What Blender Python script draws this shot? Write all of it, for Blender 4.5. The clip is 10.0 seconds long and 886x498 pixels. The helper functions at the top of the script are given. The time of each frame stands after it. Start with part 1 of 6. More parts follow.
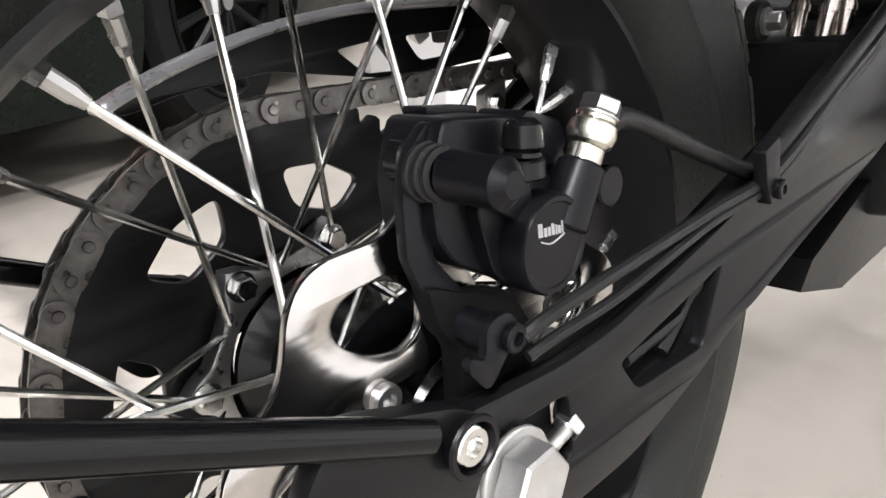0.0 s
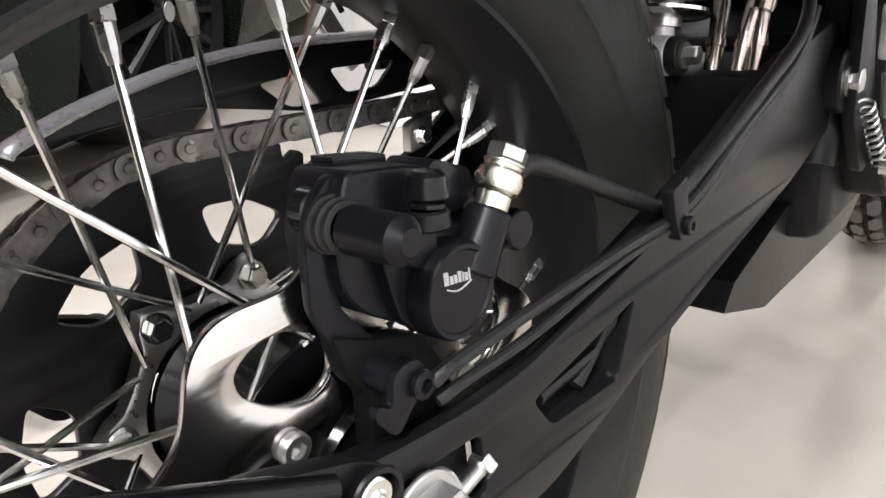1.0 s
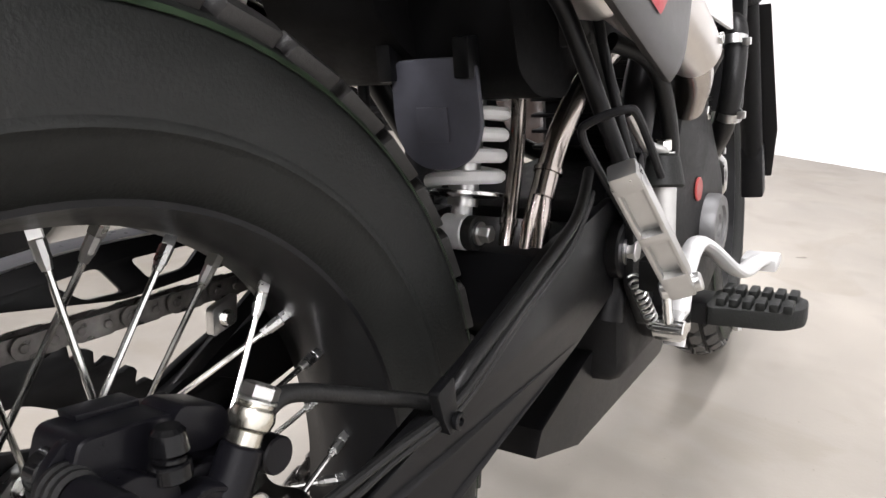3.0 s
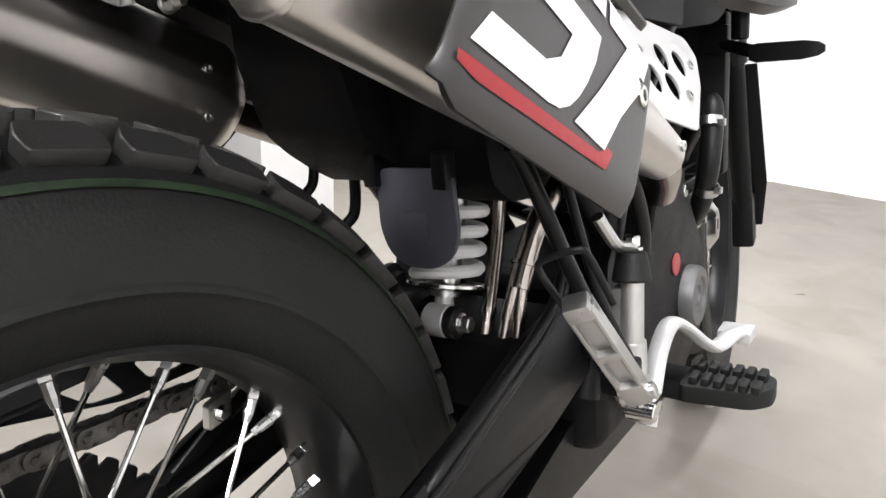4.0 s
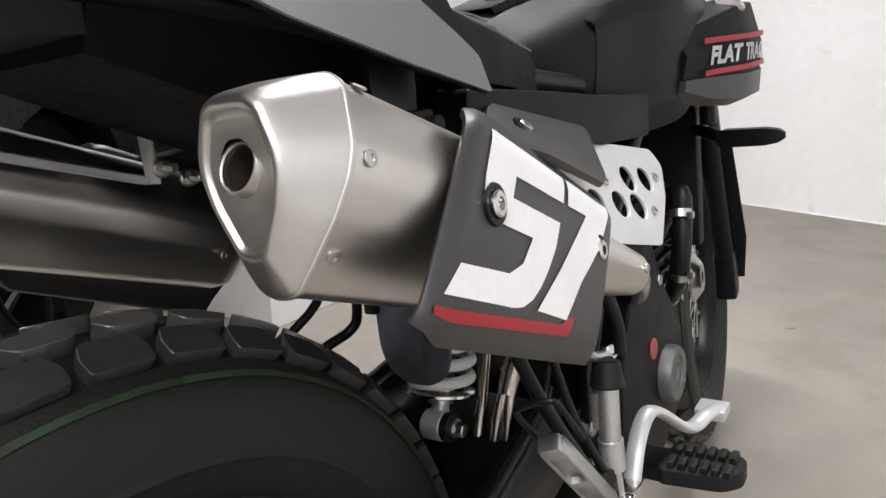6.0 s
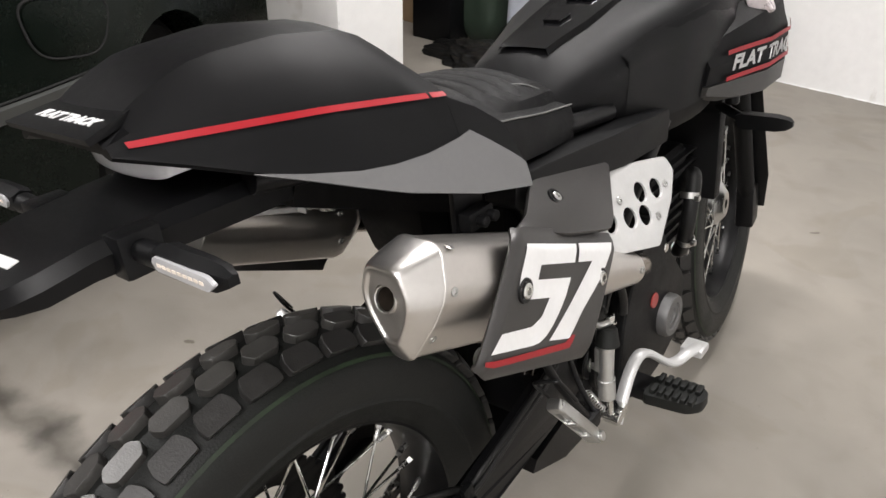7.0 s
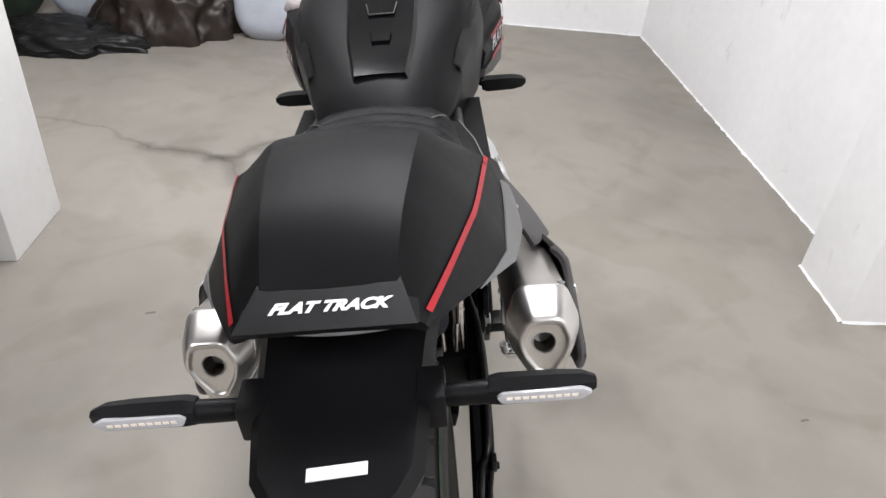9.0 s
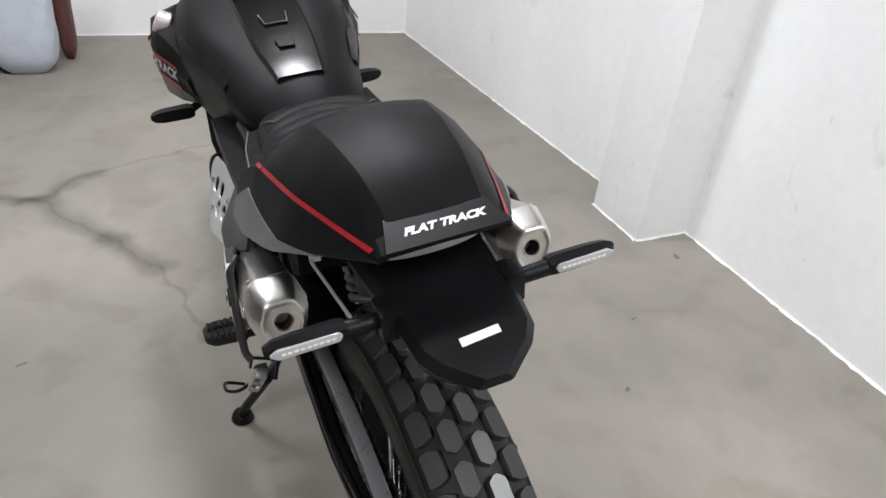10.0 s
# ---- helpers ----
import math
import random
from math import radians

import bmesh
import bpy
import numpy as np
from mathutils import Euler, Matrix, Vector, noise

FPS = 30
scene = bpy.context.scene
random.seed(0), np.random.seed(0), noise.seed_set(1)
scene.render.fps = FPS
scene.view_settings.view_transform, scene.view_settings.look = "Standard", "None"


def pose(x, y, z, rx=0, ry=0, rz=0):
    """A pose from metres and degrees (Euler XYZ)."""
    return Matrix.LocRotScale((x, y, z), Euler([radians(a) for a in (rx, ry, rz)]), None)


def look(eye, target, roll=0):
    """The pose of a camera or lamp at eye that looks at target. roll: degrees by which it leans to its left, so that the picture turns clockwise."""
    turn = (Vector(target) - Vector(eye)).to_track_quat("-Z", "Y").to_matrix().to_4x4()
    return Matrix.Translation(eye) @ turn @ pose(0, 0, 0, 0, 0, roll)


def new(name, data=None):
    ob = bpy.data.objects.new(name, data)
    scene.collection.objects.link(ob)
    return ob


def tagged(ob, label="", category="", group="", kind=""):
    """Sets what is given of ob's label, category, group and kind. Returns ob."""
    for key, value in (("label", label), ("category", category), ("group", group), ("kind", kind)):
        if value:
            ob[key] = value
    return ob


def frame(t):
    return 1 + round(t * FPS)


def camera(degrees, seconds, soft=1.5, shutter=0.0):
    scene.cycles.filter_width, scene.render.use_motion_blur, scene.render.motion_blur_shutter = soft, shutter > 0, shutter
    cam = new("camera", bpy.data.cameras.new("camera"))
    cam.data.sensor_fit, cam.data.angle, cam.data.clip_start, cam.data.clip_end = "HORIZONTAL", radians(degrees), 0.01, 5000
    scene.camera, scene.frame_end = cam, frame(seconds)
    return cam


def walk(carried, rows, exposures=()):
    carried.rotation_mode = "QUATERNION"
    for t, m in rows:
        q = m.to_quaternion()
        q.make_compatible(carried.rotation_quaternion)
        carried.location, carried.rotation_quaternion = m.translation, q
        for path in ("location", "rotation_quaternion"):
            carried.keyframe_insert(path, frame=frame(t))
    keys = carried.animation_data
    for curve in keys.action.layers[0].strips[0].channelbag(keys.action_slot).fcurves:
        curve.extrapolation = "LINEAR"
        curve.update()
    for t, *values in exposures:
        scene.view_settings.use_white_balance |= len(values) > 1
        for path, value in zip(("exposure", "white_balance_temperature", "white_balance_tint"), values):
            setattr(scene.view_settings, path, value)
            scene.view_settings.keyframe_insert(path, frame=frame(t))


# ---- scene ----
cam = camera(63.9, 10.0)
PATH = [
    (0, (0.1959, -0.1520, 0.5684), (-1.0634, 1.0920, -0.3620), -1.39),
    (0.5, (0.1993, -0.1420, 0.5729), (-1.0118, 1.1450, -0.3623), -0.54),
    (1, (0.2067, -0.1360, 0.5842), (-0.9660, 1.2010, -0.3302), 0.06),
    (1.5, (0.2234, -0.1150, 0.6008), (-0.8567, 1.3330, -0.2563), 1.55),
    (2, (0.2328, -0.1020, 0.6194), (-0.7912, 1.4230, -0.1737), 2.33),
    (2.5, (0.2419, -0.0970, 0.6329), (-0.7419, 1.4800, -0.1046), 3.33),
    (2.7, (0.2458, -0.0980, 0.6406), (-0.7320, 1.4930, -0.0758), 3.14),
    (3.8, (0.2755, -0.1010, 0.7259), (-0.7393, 1.4890, 0.0606), 2.90),
    (4, (0.2790, -0.1010, 0.7365), (-0.7410, 1.4880, 0.0785), 2.78),
    (4.5, (0.2846, -0.1090, 0.7596), (-0.7486, 1.4880, 0.1431), 2.72),
    (5, (0.2949, -0.1130, 0.7854), (-0.7440, 1.4980, 0.2136), 1.99),
    (5.5, (0.3071, -0.1190, 0.8054), (-0.7487, 1.4910, 0.2655), 1.63),
    (5.7, (0.3044, -0.1220, 0.8101), (-0.7459, 1.4940, 0.2740), 0.95),
    (6.8, (0.3607, -0.2180, 1.0693), (-0.6484, 1.1890, 0.0681), 0.21),
    (7, (0.3899, -0.2675, 1.1248), (-0.5980, 1.0152, 0.1304), 1.40),
    (7.5, (0.3286, -0.4180, 1.2300), (-0.5825, 0.8868, 0.1920), 1.68),
    (8, (0.1402, -0.5161, 1.2654), (-0.2412, 1.0666, 0.2857), 3.93),
    (8.5, (0.0213, -0.4557, 1.2441), (-0.1081, 1.1299, 0.2052), 6.19),
    (9, (-0.0806, -0.4310, 1.2565), (0.0426, 1.1109, 0.1533), 5.32),
    (9.5, (-0.2529, -0.4700, 1.2637), (0.3125, 1.0003, 0.2014), 6.68),
    (10, (-0.3864, -0.5679, 1.2756), (0.3327, 0.8544, 0.2412), 6.58),
]
EXPOSURES = [(0.0, 1.1, 6400, 11), (1.0, 1.12, 6450, 12), (2.5, 0.85, 6450, 13), (4.0, 0.55, 6400, 10), (5.5, -0.11, 6400, 10), (7.0, -0.05, 6700, 10), (8.0, 0.14, 6550, 11), (8.5, 0.15, 6450, 11), (9.0, -0.02, 6350, 10), (10.0, -0.23, 6250, 8)]
walk(cam, [(t, look(eye, target, roll)) for t, eye, target, roll in PATH], EXPOSURES)

# ---- light ----
FLOOR = -0.012
world = bpy.data.worlds.new("world")
scene.world = world
world.use_nodes = True
world.node_tree.nodes["Background"].inputs[0].default_value = (0.9, 0.95, 1.0, 1)
world.node_tree.nodes["Background"].inputs[1].default_value = 0.05


def tube_lamp(x, y, z, power, length, width, turn=0.0):
    data = bpy.data.lights.new("tube_light", "AREA")
    data.shape, data.size, data.size_y, data.energy = "RECTANGLE", width, length, power
    data.color = (1.0, 0.985, 1.0)
    ob = new("tube_light", data)
    ob.matrix_basis = pose(x, y, z, 0, 0, turn)
    return ob


LAMPS = [(-1.1, 1.60, 2.42, 44.0, 90), (-0.05, 1.30, 2.42, 35.0, 0), (0.72, -1.30, 2.42, 58.0, 0), (-2.0, -1.30, 2.42, 70.0, 0)]
for lx, ly, lz, lp, lt in LAMPS:
    tube_lamp(lx, ly, lz - 0.075, lp, 1.2, 0.16, lt)


# ---- materials ----
def mat(name, col, rough=0.5, metal=0.0, var=0.12, scale=18.0, bump=0.0, bscale=220.0, rvar=0.1, coat=0.0, fine=160.0, spec=0.5):
    """A surface with slow and fine variation of colour and gloss, and fine relief."""
    m = bpy.data.materials.new(name)
    m.use_nodes = True
    nt = m.node_tree
    b = nt.nodes["Principled BSDF"]
    b.inputs["Metallic"].default_value = metal
    b.inputs["Coat Weight"].default_value = coat
    b.inputs["Coat Roughness"].default_value = 0.08
    b.inputs["Specular IOR Level"].default_value = spec
    tc = nt.nodes.new("ShaderNodeTexCoord")
    n1 = nt.nodes.new("ShaderNodeTexNoise")
    n1.inputs["Scale"].default_value, n1.inputs["Detail"].default_value = scale, 5
    n2 = nt.nodes.new("ShaderNodeTexNoise")
    n2.inputs["Scale"].default_value, n2.inputs["Detail"].default_value = fine, 3
    mixn = nt.nodes.new("ShaderNodeMath")
    mixn.operation = "MULTIPLY_ADD"
    mixn.inputs[1].default_value = 0.6
    half = nt.nodes.new("ShaderNodeMath")
    half.operation = "MULTIPLY"
    half.inputs[1].default_value = 0.4
    for n in (n1, n2):
        nt.links.new(tc.outputs["Object"], n.inputs["Vector"])
    nt.links.new(n2.outputs["Fac"], half.inputs[0])
    nt.links.new(n1.outputs["Fac"], mixn.inputs[0])
    nt.links.new(half.outputs[0], mixn.inputs[2])
    ramp = nt.nodes.new("ShaderNodeValToRGB")
    e = ramp.color_ramp.elements
    e[0].position, e[1].position = 0.28, 0.72
    e[0].color = (*[c * (1 - var) for c in col], 1)
    e[1].color = (*[min(1, c * (1 + var)) for c in col], 1)
    nt.links.new(mixn.outputs[0], ramp.inputs["Fac"])
    nt.links.new(ramp.outputs["Color"], b.inputs["Base Color"])
    mr = nt.nodes.new("ShaderNodeMapRange")
    mr.inputs["From Min"].default_value, mr.inputs["From Max"].default_value = 0.3, 0.7
    mr.inputs["To Min"].default_value, mr.inputs["To Max"].default_value = max(0.02, rough - rvar), min(1, rough + rvar)
    nt.links.new(mixn.outputs[0], mr.inputs["Value"])
    nt.links.new(mr.outputs["Result"], b.inputs["Roughness"])
    if bump:
        n3 = nt.nodes.new("ShaderNodeTexNoise")
        n3.inputs["Scale"].default_value, n3.inputs["Detail"].default_value = bscale, 4
        nt.links.new(tc.outputs["Object"], n3.inputs["Vector"])
        bp = nt.nodes.new("ShaderNodeBump")
        bp.inputs["Strength"].default_value, bp.inputs["Distance"].default_value = bump, 0.002
        nt.links.new(n3.outputs["Fac"], bp.inputs["Height"])
        nt.links.new(bp.outputs["Normal"], b.inputs["Normal"])
    return m


def brushed(name, col, rough, stretch, var=0.12, rvar=0.03):
    """Metal with fine drawn lines; stretch scales the grain along each axis."""
    m = mat(name, col, rough, 1.0, var, 25, 0.0, rvar=rvar)
    nt = m.node_tree
    b = nt.nodes["Principled BSDF"]
    tc = nt.nodes["Texture Coordinate"]
    mp = nt.nodes.new("ShaderNodeMapping")
    mp.inputs["Scale"].default_value = stretch
    n = nt.nodes.new("ShaderNodeTexNoise")
    n.inputs["Scale"].default_value, n.inputs["Detail"].default_value = 60, 3
    bp = nt.nodes.new("ShaderNodeBump")
    bp.inputs["Strength"].default_value, bp.inputs["Distance"].default_value = 0.03, 0.0003
    nt.links.new(tc.outputs["Object"], mp.inputs["Vector"])
    nt.links.new(mp.outputs["Vector"], n.inputs["Vector"])
    nt.links.new(n.outputs["Fac"], bp.inputs["Height"])
    nt.links.new(bp.outputs["Normal"], b.inputs["Normal"])
    return m


M_satin = mat("satin_black_paint", (0.005, 0.005, 0.0055), 0.36, 0, 0.15, 9, 0.05, 900, 0.06, spec=0.22)
M_gloss = mat("gloss_black_paint", (0.004, 0.004, 0.0045), 0.16, 0, 0.1, 9, 0.0, 500, 0.05, 0.0, spec=0.24)
M_plastic = mat("black_moulded_plastic", (0.0035, 0.0036, 0.0041), 0.42, 0, 0.15, 14, 0.12, 1400, 0.06, spec=0.2)
M_cowl = mat("matt_black_bodywork", (0.0035, 0.0035, 0.0040), 0.49, 0, 0.1, 7, 0.03, 1500, 0.05, spec=0.155)
M_grey = mat("dark_grey_bodywork", (0.125, 0.125, 0.126), 0.45, 0, 0.08, 7, 0.03, 1500, 0.05)
M_panel = mat("graphite_panel", (0.033, 0.031, 0.030), 0.4, 0, 0.12, 7, 0.03, 1500, 0.05)
M_tape = mat("red_stripe", (0.31, 0.005, 0.012), 0.4, 0, 0.08, 20)
M_white = mat("white_decal", (0.78, 0.78, 0.78), 0.4, 0, 0.05, 20)
M_rubber = mat("tyre_rubber", (0.0085, 0.0092, 0.0084), 0.56, 0, 0.35, 11, 0.25, 420, 0.1, spec=0.3)
# tread base lightened to carry part of the sheen on the lit blocks
M_tread = mat("sheen_toned_tread_rubber", (0.048, 0.046, 0.043), 0.36, 0, 0.22, 30, 0.15, 500, 0.05, spec=0.78)
M_shoulder = mat("shoulder_tread_rubber", (0.026, 0.025, 0.024), 0.46, 0, 0.3, 26, 0.15, 500, 0.10, spec=0.4)
M_green = mat("green_tyre_mark", (0.010, 0.021, 0.008), 0.6, 0, 0.7, 40)
M_chrome = mat("bright_plated_steel", (0.72, 0.72, 0.7), 0.16, 1, 0.06, 40, 0.0, 100, 0.03)
M_dullcast = mat("dull_grey_casting", (0.16, 0.16, 0.16), 0.5, 0.6, 0.12, 60, 0.15, 700)
M_steel = mat("galvanised_steel", (0.55, 0.55, 0.54), 0.30, 1, 0.10, 60, 0.03, 500, 0.04)
M_disc = brushed("brake_disc_steel", (0.54, 0.525, 0.51), 0.16, (1, 6, 6))
M_zinc = mat("pale_zinc_plate", (0.62, 0.60, 0.53), 0.24, 1, 0.18, 90, 0.0, 100, 0.05)
M_cast = mat("cast_aluminium", (0.56, 0.56, 0.55), 0.42, 0.9, 0.12, 60, 0.15, 700)
M_alu = mat("silver_painted_aluminium", (0.58, 0.58, 0.575), 0.4, 0.35, 0.06, 40, 0.04, 700)
M_muffler = brushed("brushed_stainless_steel", (0.66, 0.63, 0.60), 0.31, (3, 0.6, 14), 0.05)
M_cap = brushed("polished_end_cap_steel", (0.70, 0.68, 0.66), 0.36, (6, 2, 2), 0.05)
M_pipe = mat("heat_stained_steel_pipe", (0.40, 0.36, 0.33), 0.22, 1, 0.14, 22, 0.0, 100, 0.04)
M_chain = mat("oiled_chain_steel", (0.13, 0.122, 0.115), 0.34, 0.75, 0.4, 150, 0.1, 600)
M_springw = mat("white_spring_paint", (0.72, 0.72, 0.71), 0.35, 0, 0.06, 30)
M_seat = mat("black_seat_vinyl", (0.005, 0.005, 0.0055), 0.48, 0, 0.15, 25, 0.35, 900, spec=0.14)
M_thread = mat("grey_thread", (0.3, 0.3, 0.3), 0.7)
M_seam = mat("dull_grey_piping", (0.13, 0.13, 0.125), 0.6)
M_caliper = mat("black_cast_coating", (0.0040, 0.0039, 0.0052), 0.31, 0.0, 0.12, 30, 0.04, 900, 0.04, spec=0.17)
M_engine = mat("dark_engine_paint", (0.006, 0.006, 0.0064), 0.5, 0.0, 0.2, 25, 0.2, 500, spec=0.16)
M_inner = mat("dull_black_inner_plastic", (0.003, 0.003, 0.0032), 0.6, 0, 0.2, 20, 0.1, 700, spec=0.10)
M_lens = mat("clear_lamp_lens", (0.66, 0.66, 0.68), 0.12, 0, 0.05, 40, 0.0, 100, 0.04)
M_amber = mat("pale_amber_emitters", (0.74, 0.66, 0.58), 0.3, 0, 0.1, 60)
M_hose = mat("black_rubber_hose", (0.006, 0.006, 0.006), 0.45, 0, 0.2, 40, 0.2, 500, spec=0.3)
M_soot = mat("sooty_pipe_inside", (0.02, 0.014, 0.009), 0.6)
M_ilens = mat("smoky_clear_lens", (0.38, 0.38, 0.39), 0.12, 0, 0.05, 40, 0.0, 100, 0.04)
M_nipple = mat("dull_plated_nipple", (0.42, 0.42, 0.41), 0.28, 1, 0.08, 60, 0.0, 100, 0.04)
# grey base colour paints the sheen along the black guard's top lip
M_guardlip = mat("sheen_grey_guard_lip", (0.20, 0.20, 0.21), 0.32, 0, 0.05, 25, spec=0.8)
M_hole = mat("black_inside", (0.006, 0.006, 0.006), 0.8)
M_badge = mat("red_badge", (0.32, 0.05, 0.045), 0.35)
M_silver = mat("pale_silver_badge", (0.62, 0.56, 0.57), 0.3, 0.4, 0.1, 40)
M_bright = mat("bright_cast_aluminium", (0.48, 0.48, 0.47), 0.30, 0.95, 0.06, 60, 0.04, 600, 0.04)
M_blue = mat("blue_grey_plastic", (0.066, 0.067, 0.082), 0.5, 0, 0.12, 14, 0.1, 1200, spec=0.3)

M_paint = mat("green_black_car_paint", (0.004, 0.0065, 0.0048), 0.28, 0.0, 0.15, 4, 0.0, 300, 0.05, 0.0, spec=0.18)
M_carglass = mat("dark_car_glass", (0.01, 0.012, 0.012), 0.08, 0, 0.1)
M_tail = mat("red_tail_lamp", (0.5, 0.012, 0.012), 0.12, 0, 0.15, 40)
M_trim = mat("grey_car_trim", (0.05, 0.052, 0.05), 0.45, 0.0, 0.1, 10)
M_wheel = mat("black_alloy_wheel", (0.003, 0.003, 0.0032), 0.35, 0.0, 0.15, 20, spec=0.12)
M_cartyre = mat("dark_car_tyre", (0.004, 0.004, 0.004), 0.7, 0, 0.2, 20, spec=0.12)
M_cloth = mat("brown_black_tarpaulin", (0.024, 0.0165, 0.0135), 0.45, 0, 0.6, 14, 0.5, 40)
M_sheet = mat("black_plastic_sheet", (0.008, 0.008, 0.008), 0.4, 0, 0.3, 12, 0.5, 60, spec=0.3)
M_bag = mat("pale_blue_grey_sacking", (0.52, 0.55, 0.62), 0.55, 0, 0.12, 12, 0.5, 120)
M_card = mat("brown_cardboard", (0.30, 0.21, 0.12), 0.75, 0, 0.15, 10, 0.15, 250)
M_gbag = mat("dark_green_canvas", (0.02, 0.035, 0.022), 0.7, 0, 0.2, 15, 0.3, 200)
M_rbag = mat("dull_red_canvas", (0.09, 0.03, 0.027), 0.7, 0, 0.2, 15, 0.3, 200)


def plaster(name, col):
    """White painted render: faint roller marks, scuffs and hairline dirt."""
    m = mat(name, col, 0.75, 0, 0.05, 2.2, 0.35, 45, 0.08, 0, 26)
    nt = m.node_tree
    b = nt.nodes["Principled BSDF"]
    base = b.inputs["Base Color"].links[0].from_socket
    tc = nt.nodes["Texture Coordinate"]
    for scale, lo, hi, dark, stretch in ((9.0, 0.66, 0.74, (0.86, 0.85, 0.83), (1, 1, 0.5)), (30.0, 0.74, 0.80, (0.72, 0.70, 0.68), (1, 1, 0.35))):
        mp = nt.nodes.new("ShaderNodeMapping")
        mp.inputs["Scale"].default_value = stretch
        n = nt.nodes.new("ShaderNodeTexNoise")
        n.inputs["Scale"].default_value, n.inputs["Detail"].default_value, n.inputs["Distortion"].default_value = scale, 4, 0.8
        mr = nt.nodes.new("ShaderNodeMapRange")
        for k, v in (("From Min", lo), ("From Max", hi), ("To Min", 0.0), ("To Max", 1.0)):
            mr.inputs[k].default_value = v
        mx = nt.nodes.new("ShaderNodeMix")
        mx.data_type, mx.blend_type = "RGBA", "MULTIPLY"
        mx.inputs[7].default_value = (*dark, 1)
        nt.links.new(tc.outputs["Object"], mp.inputs["Vector"])
        nt.links.new(mp.outputs["Vector"], n.inputs["Vector"])
        nt.links.new(n.outputs["Fac"], mr.inputs["Value"])
        nt.links.new(mr.outputs["Result"], mx.inputs[0])
        nt.links.new(base, mx.inputs[6])
        base = mx.outputs[2]
    nt.links.new(base, b.inputs["Base Color"])
    return m


M_wall = plaster("white_painted_render", (0.89, 0.89, 0.885))
# ceiling greyed below the walls' white to weaken its reflection in black parts
M_ceil = plaster("greyed_ceiling", (0.50, 0.50, 0.49))
# side and end walls darkened by colour to hold down fill light and reflections
M_far = plaster("low_bounce_wall", (0.24, 0.24, 0.235))


def concrete():
    """Pale screeded floor with clouded stains, grit and a few dark spots."""
    m = mat("pale_screed_floor", (0.290, 0.266, 0.232), 0.62, 0, 0.10, 1.6, 0.12, 140, 0.12, 0, 9)
    nt = m.node_tree
    b = nt.nodes["Principled BSDF"]
    base = b.inputs["Base Color"].links[0].from_socket
    tc = nt.nodes["Texture Coordinate"]

    def stain(scale, lo, hi, dark, detail=4, distort=0.6):
        nonlocal base
        n = nt.nodes.new("ShaderNodeTexNoise")
        n.inputs["Scale"].default_value, n.inputs["Detail"].default_value = scale, detail
        n.inputs["Distortion"].default_value = distort
        nt.links.new(tc.outputs["Object"], n.inputs["Vector"])
        mr = nt.nodes.new("ShaderNodeMapRange")
        for k, v in (("From Min", lo), ("From Max", hi), ("To Min", 0.0), ("To Max", 1.0)):
            mr.inputs[k].default_value = v
        nt.links.new(n.outputs["Fac"], mr.inputs["Value"])
        mx = nt.nodes.new("ShaderNodeMix")
        mx.data_type, mx.blend_type = "RGBA", "MULTIPLY"
        nt.links.new(mr.outputs["Result"], mx.inputs[0])
        nt.links.new(base, mx.inputs[6])
        mx.inputs[7].default_value = (*dark, 1)
        base = mx.outputs[2]

    stain(1.3, 0.46, 0.72, (0.83, 0.83, 0.835), 5, 0.3)
    stain(3.1, 0.48, 0.68, (0.90, 0.902, 0.905), 3, 0.6)
    stain(2.2, 0.54, 0.60, (0.93, 0.92, 0.90), 8, 1.5)
    stain(6.5, 0.54, 0.74, (0.88, 0.875, 0.87), 2, 0.3)
    stain(42.0, 0.80, 0.84, (0.7, 0.68, 0.66), 2, 0.0)
    stain(160.0, 0.70, 0.78, (0.8, 0.79, 0.78), 2, 0.0)
    nt.links.new(base, b.inputs["Base Color"])
    return m


M_floor = concrete()
M_tubelit = bpy.data.materials.new("lit_tube")
M_tubelit.use_nodes = True
M_tubelit.node_tree.nodes["Principled BSDF"].inputs["Emission Color"].default_value = (1, 0.97, 0.92, 1)
M_tubelit.node_tree.nodes["Principled BSDF"].inputs["Emission Strength"].default_value = 6.0

# ---- mesh helpers ----
V = Vector


def finish(bm, name, material, sharp=0.55):
    bmesh.ops.recalc_face_normals(bm, faces=bm.faces)
    for f in bm.faces:
        f.smooth = True
    for e in bm.edges:
        e.smooth = not (len(e.link_faces) != 2 or e.calc_face_angle(0) > sharp)
    me = bpy.data.meshes.new(name)
    bm.to_mesh(me)
    bm.free()
    if material:
        me.materials.append(material)
    return me


def part(name, bm, material, parent=None, label="", sharp=0.55):
    """One mesh object under a thing or under a part; its points are in world metres."""
    ob = new(name, bm if isinstance(bm, bpy.types.Mesh) else finish(bm, name, material, sharp))
    if parent:
        ob.parent = parent
        ob.matrix_parent_inverse = parent.matrix_basis.inverted()
    return tagged(ob, label)


def piece(name, mesh, parent, m):
    """A repeat that shares its mesh, placed by m."""
    ob = new(name, mesh)
    ob.parent = parent
    ob.matrix_parent_inverse = parent.matrix_basis.inverted()
    ob.matrix_basis = m
    return ob


def thing(name, at, label, category, group="", kind=""):
    ob = new(name)
    ob.empty_display_size = 0.1
    ob.matrix_basis = Matrix.Translation(at)
    return tagged(ob, label, category, group, kind)


def B():
    return bmesh.new()


def frame_to(d, up=(0, 0, 1)):
    """A turn that takes z to the direction d."""
    return V(d).to_track_quat("Z", "Y").to_matrix().to_4x4()


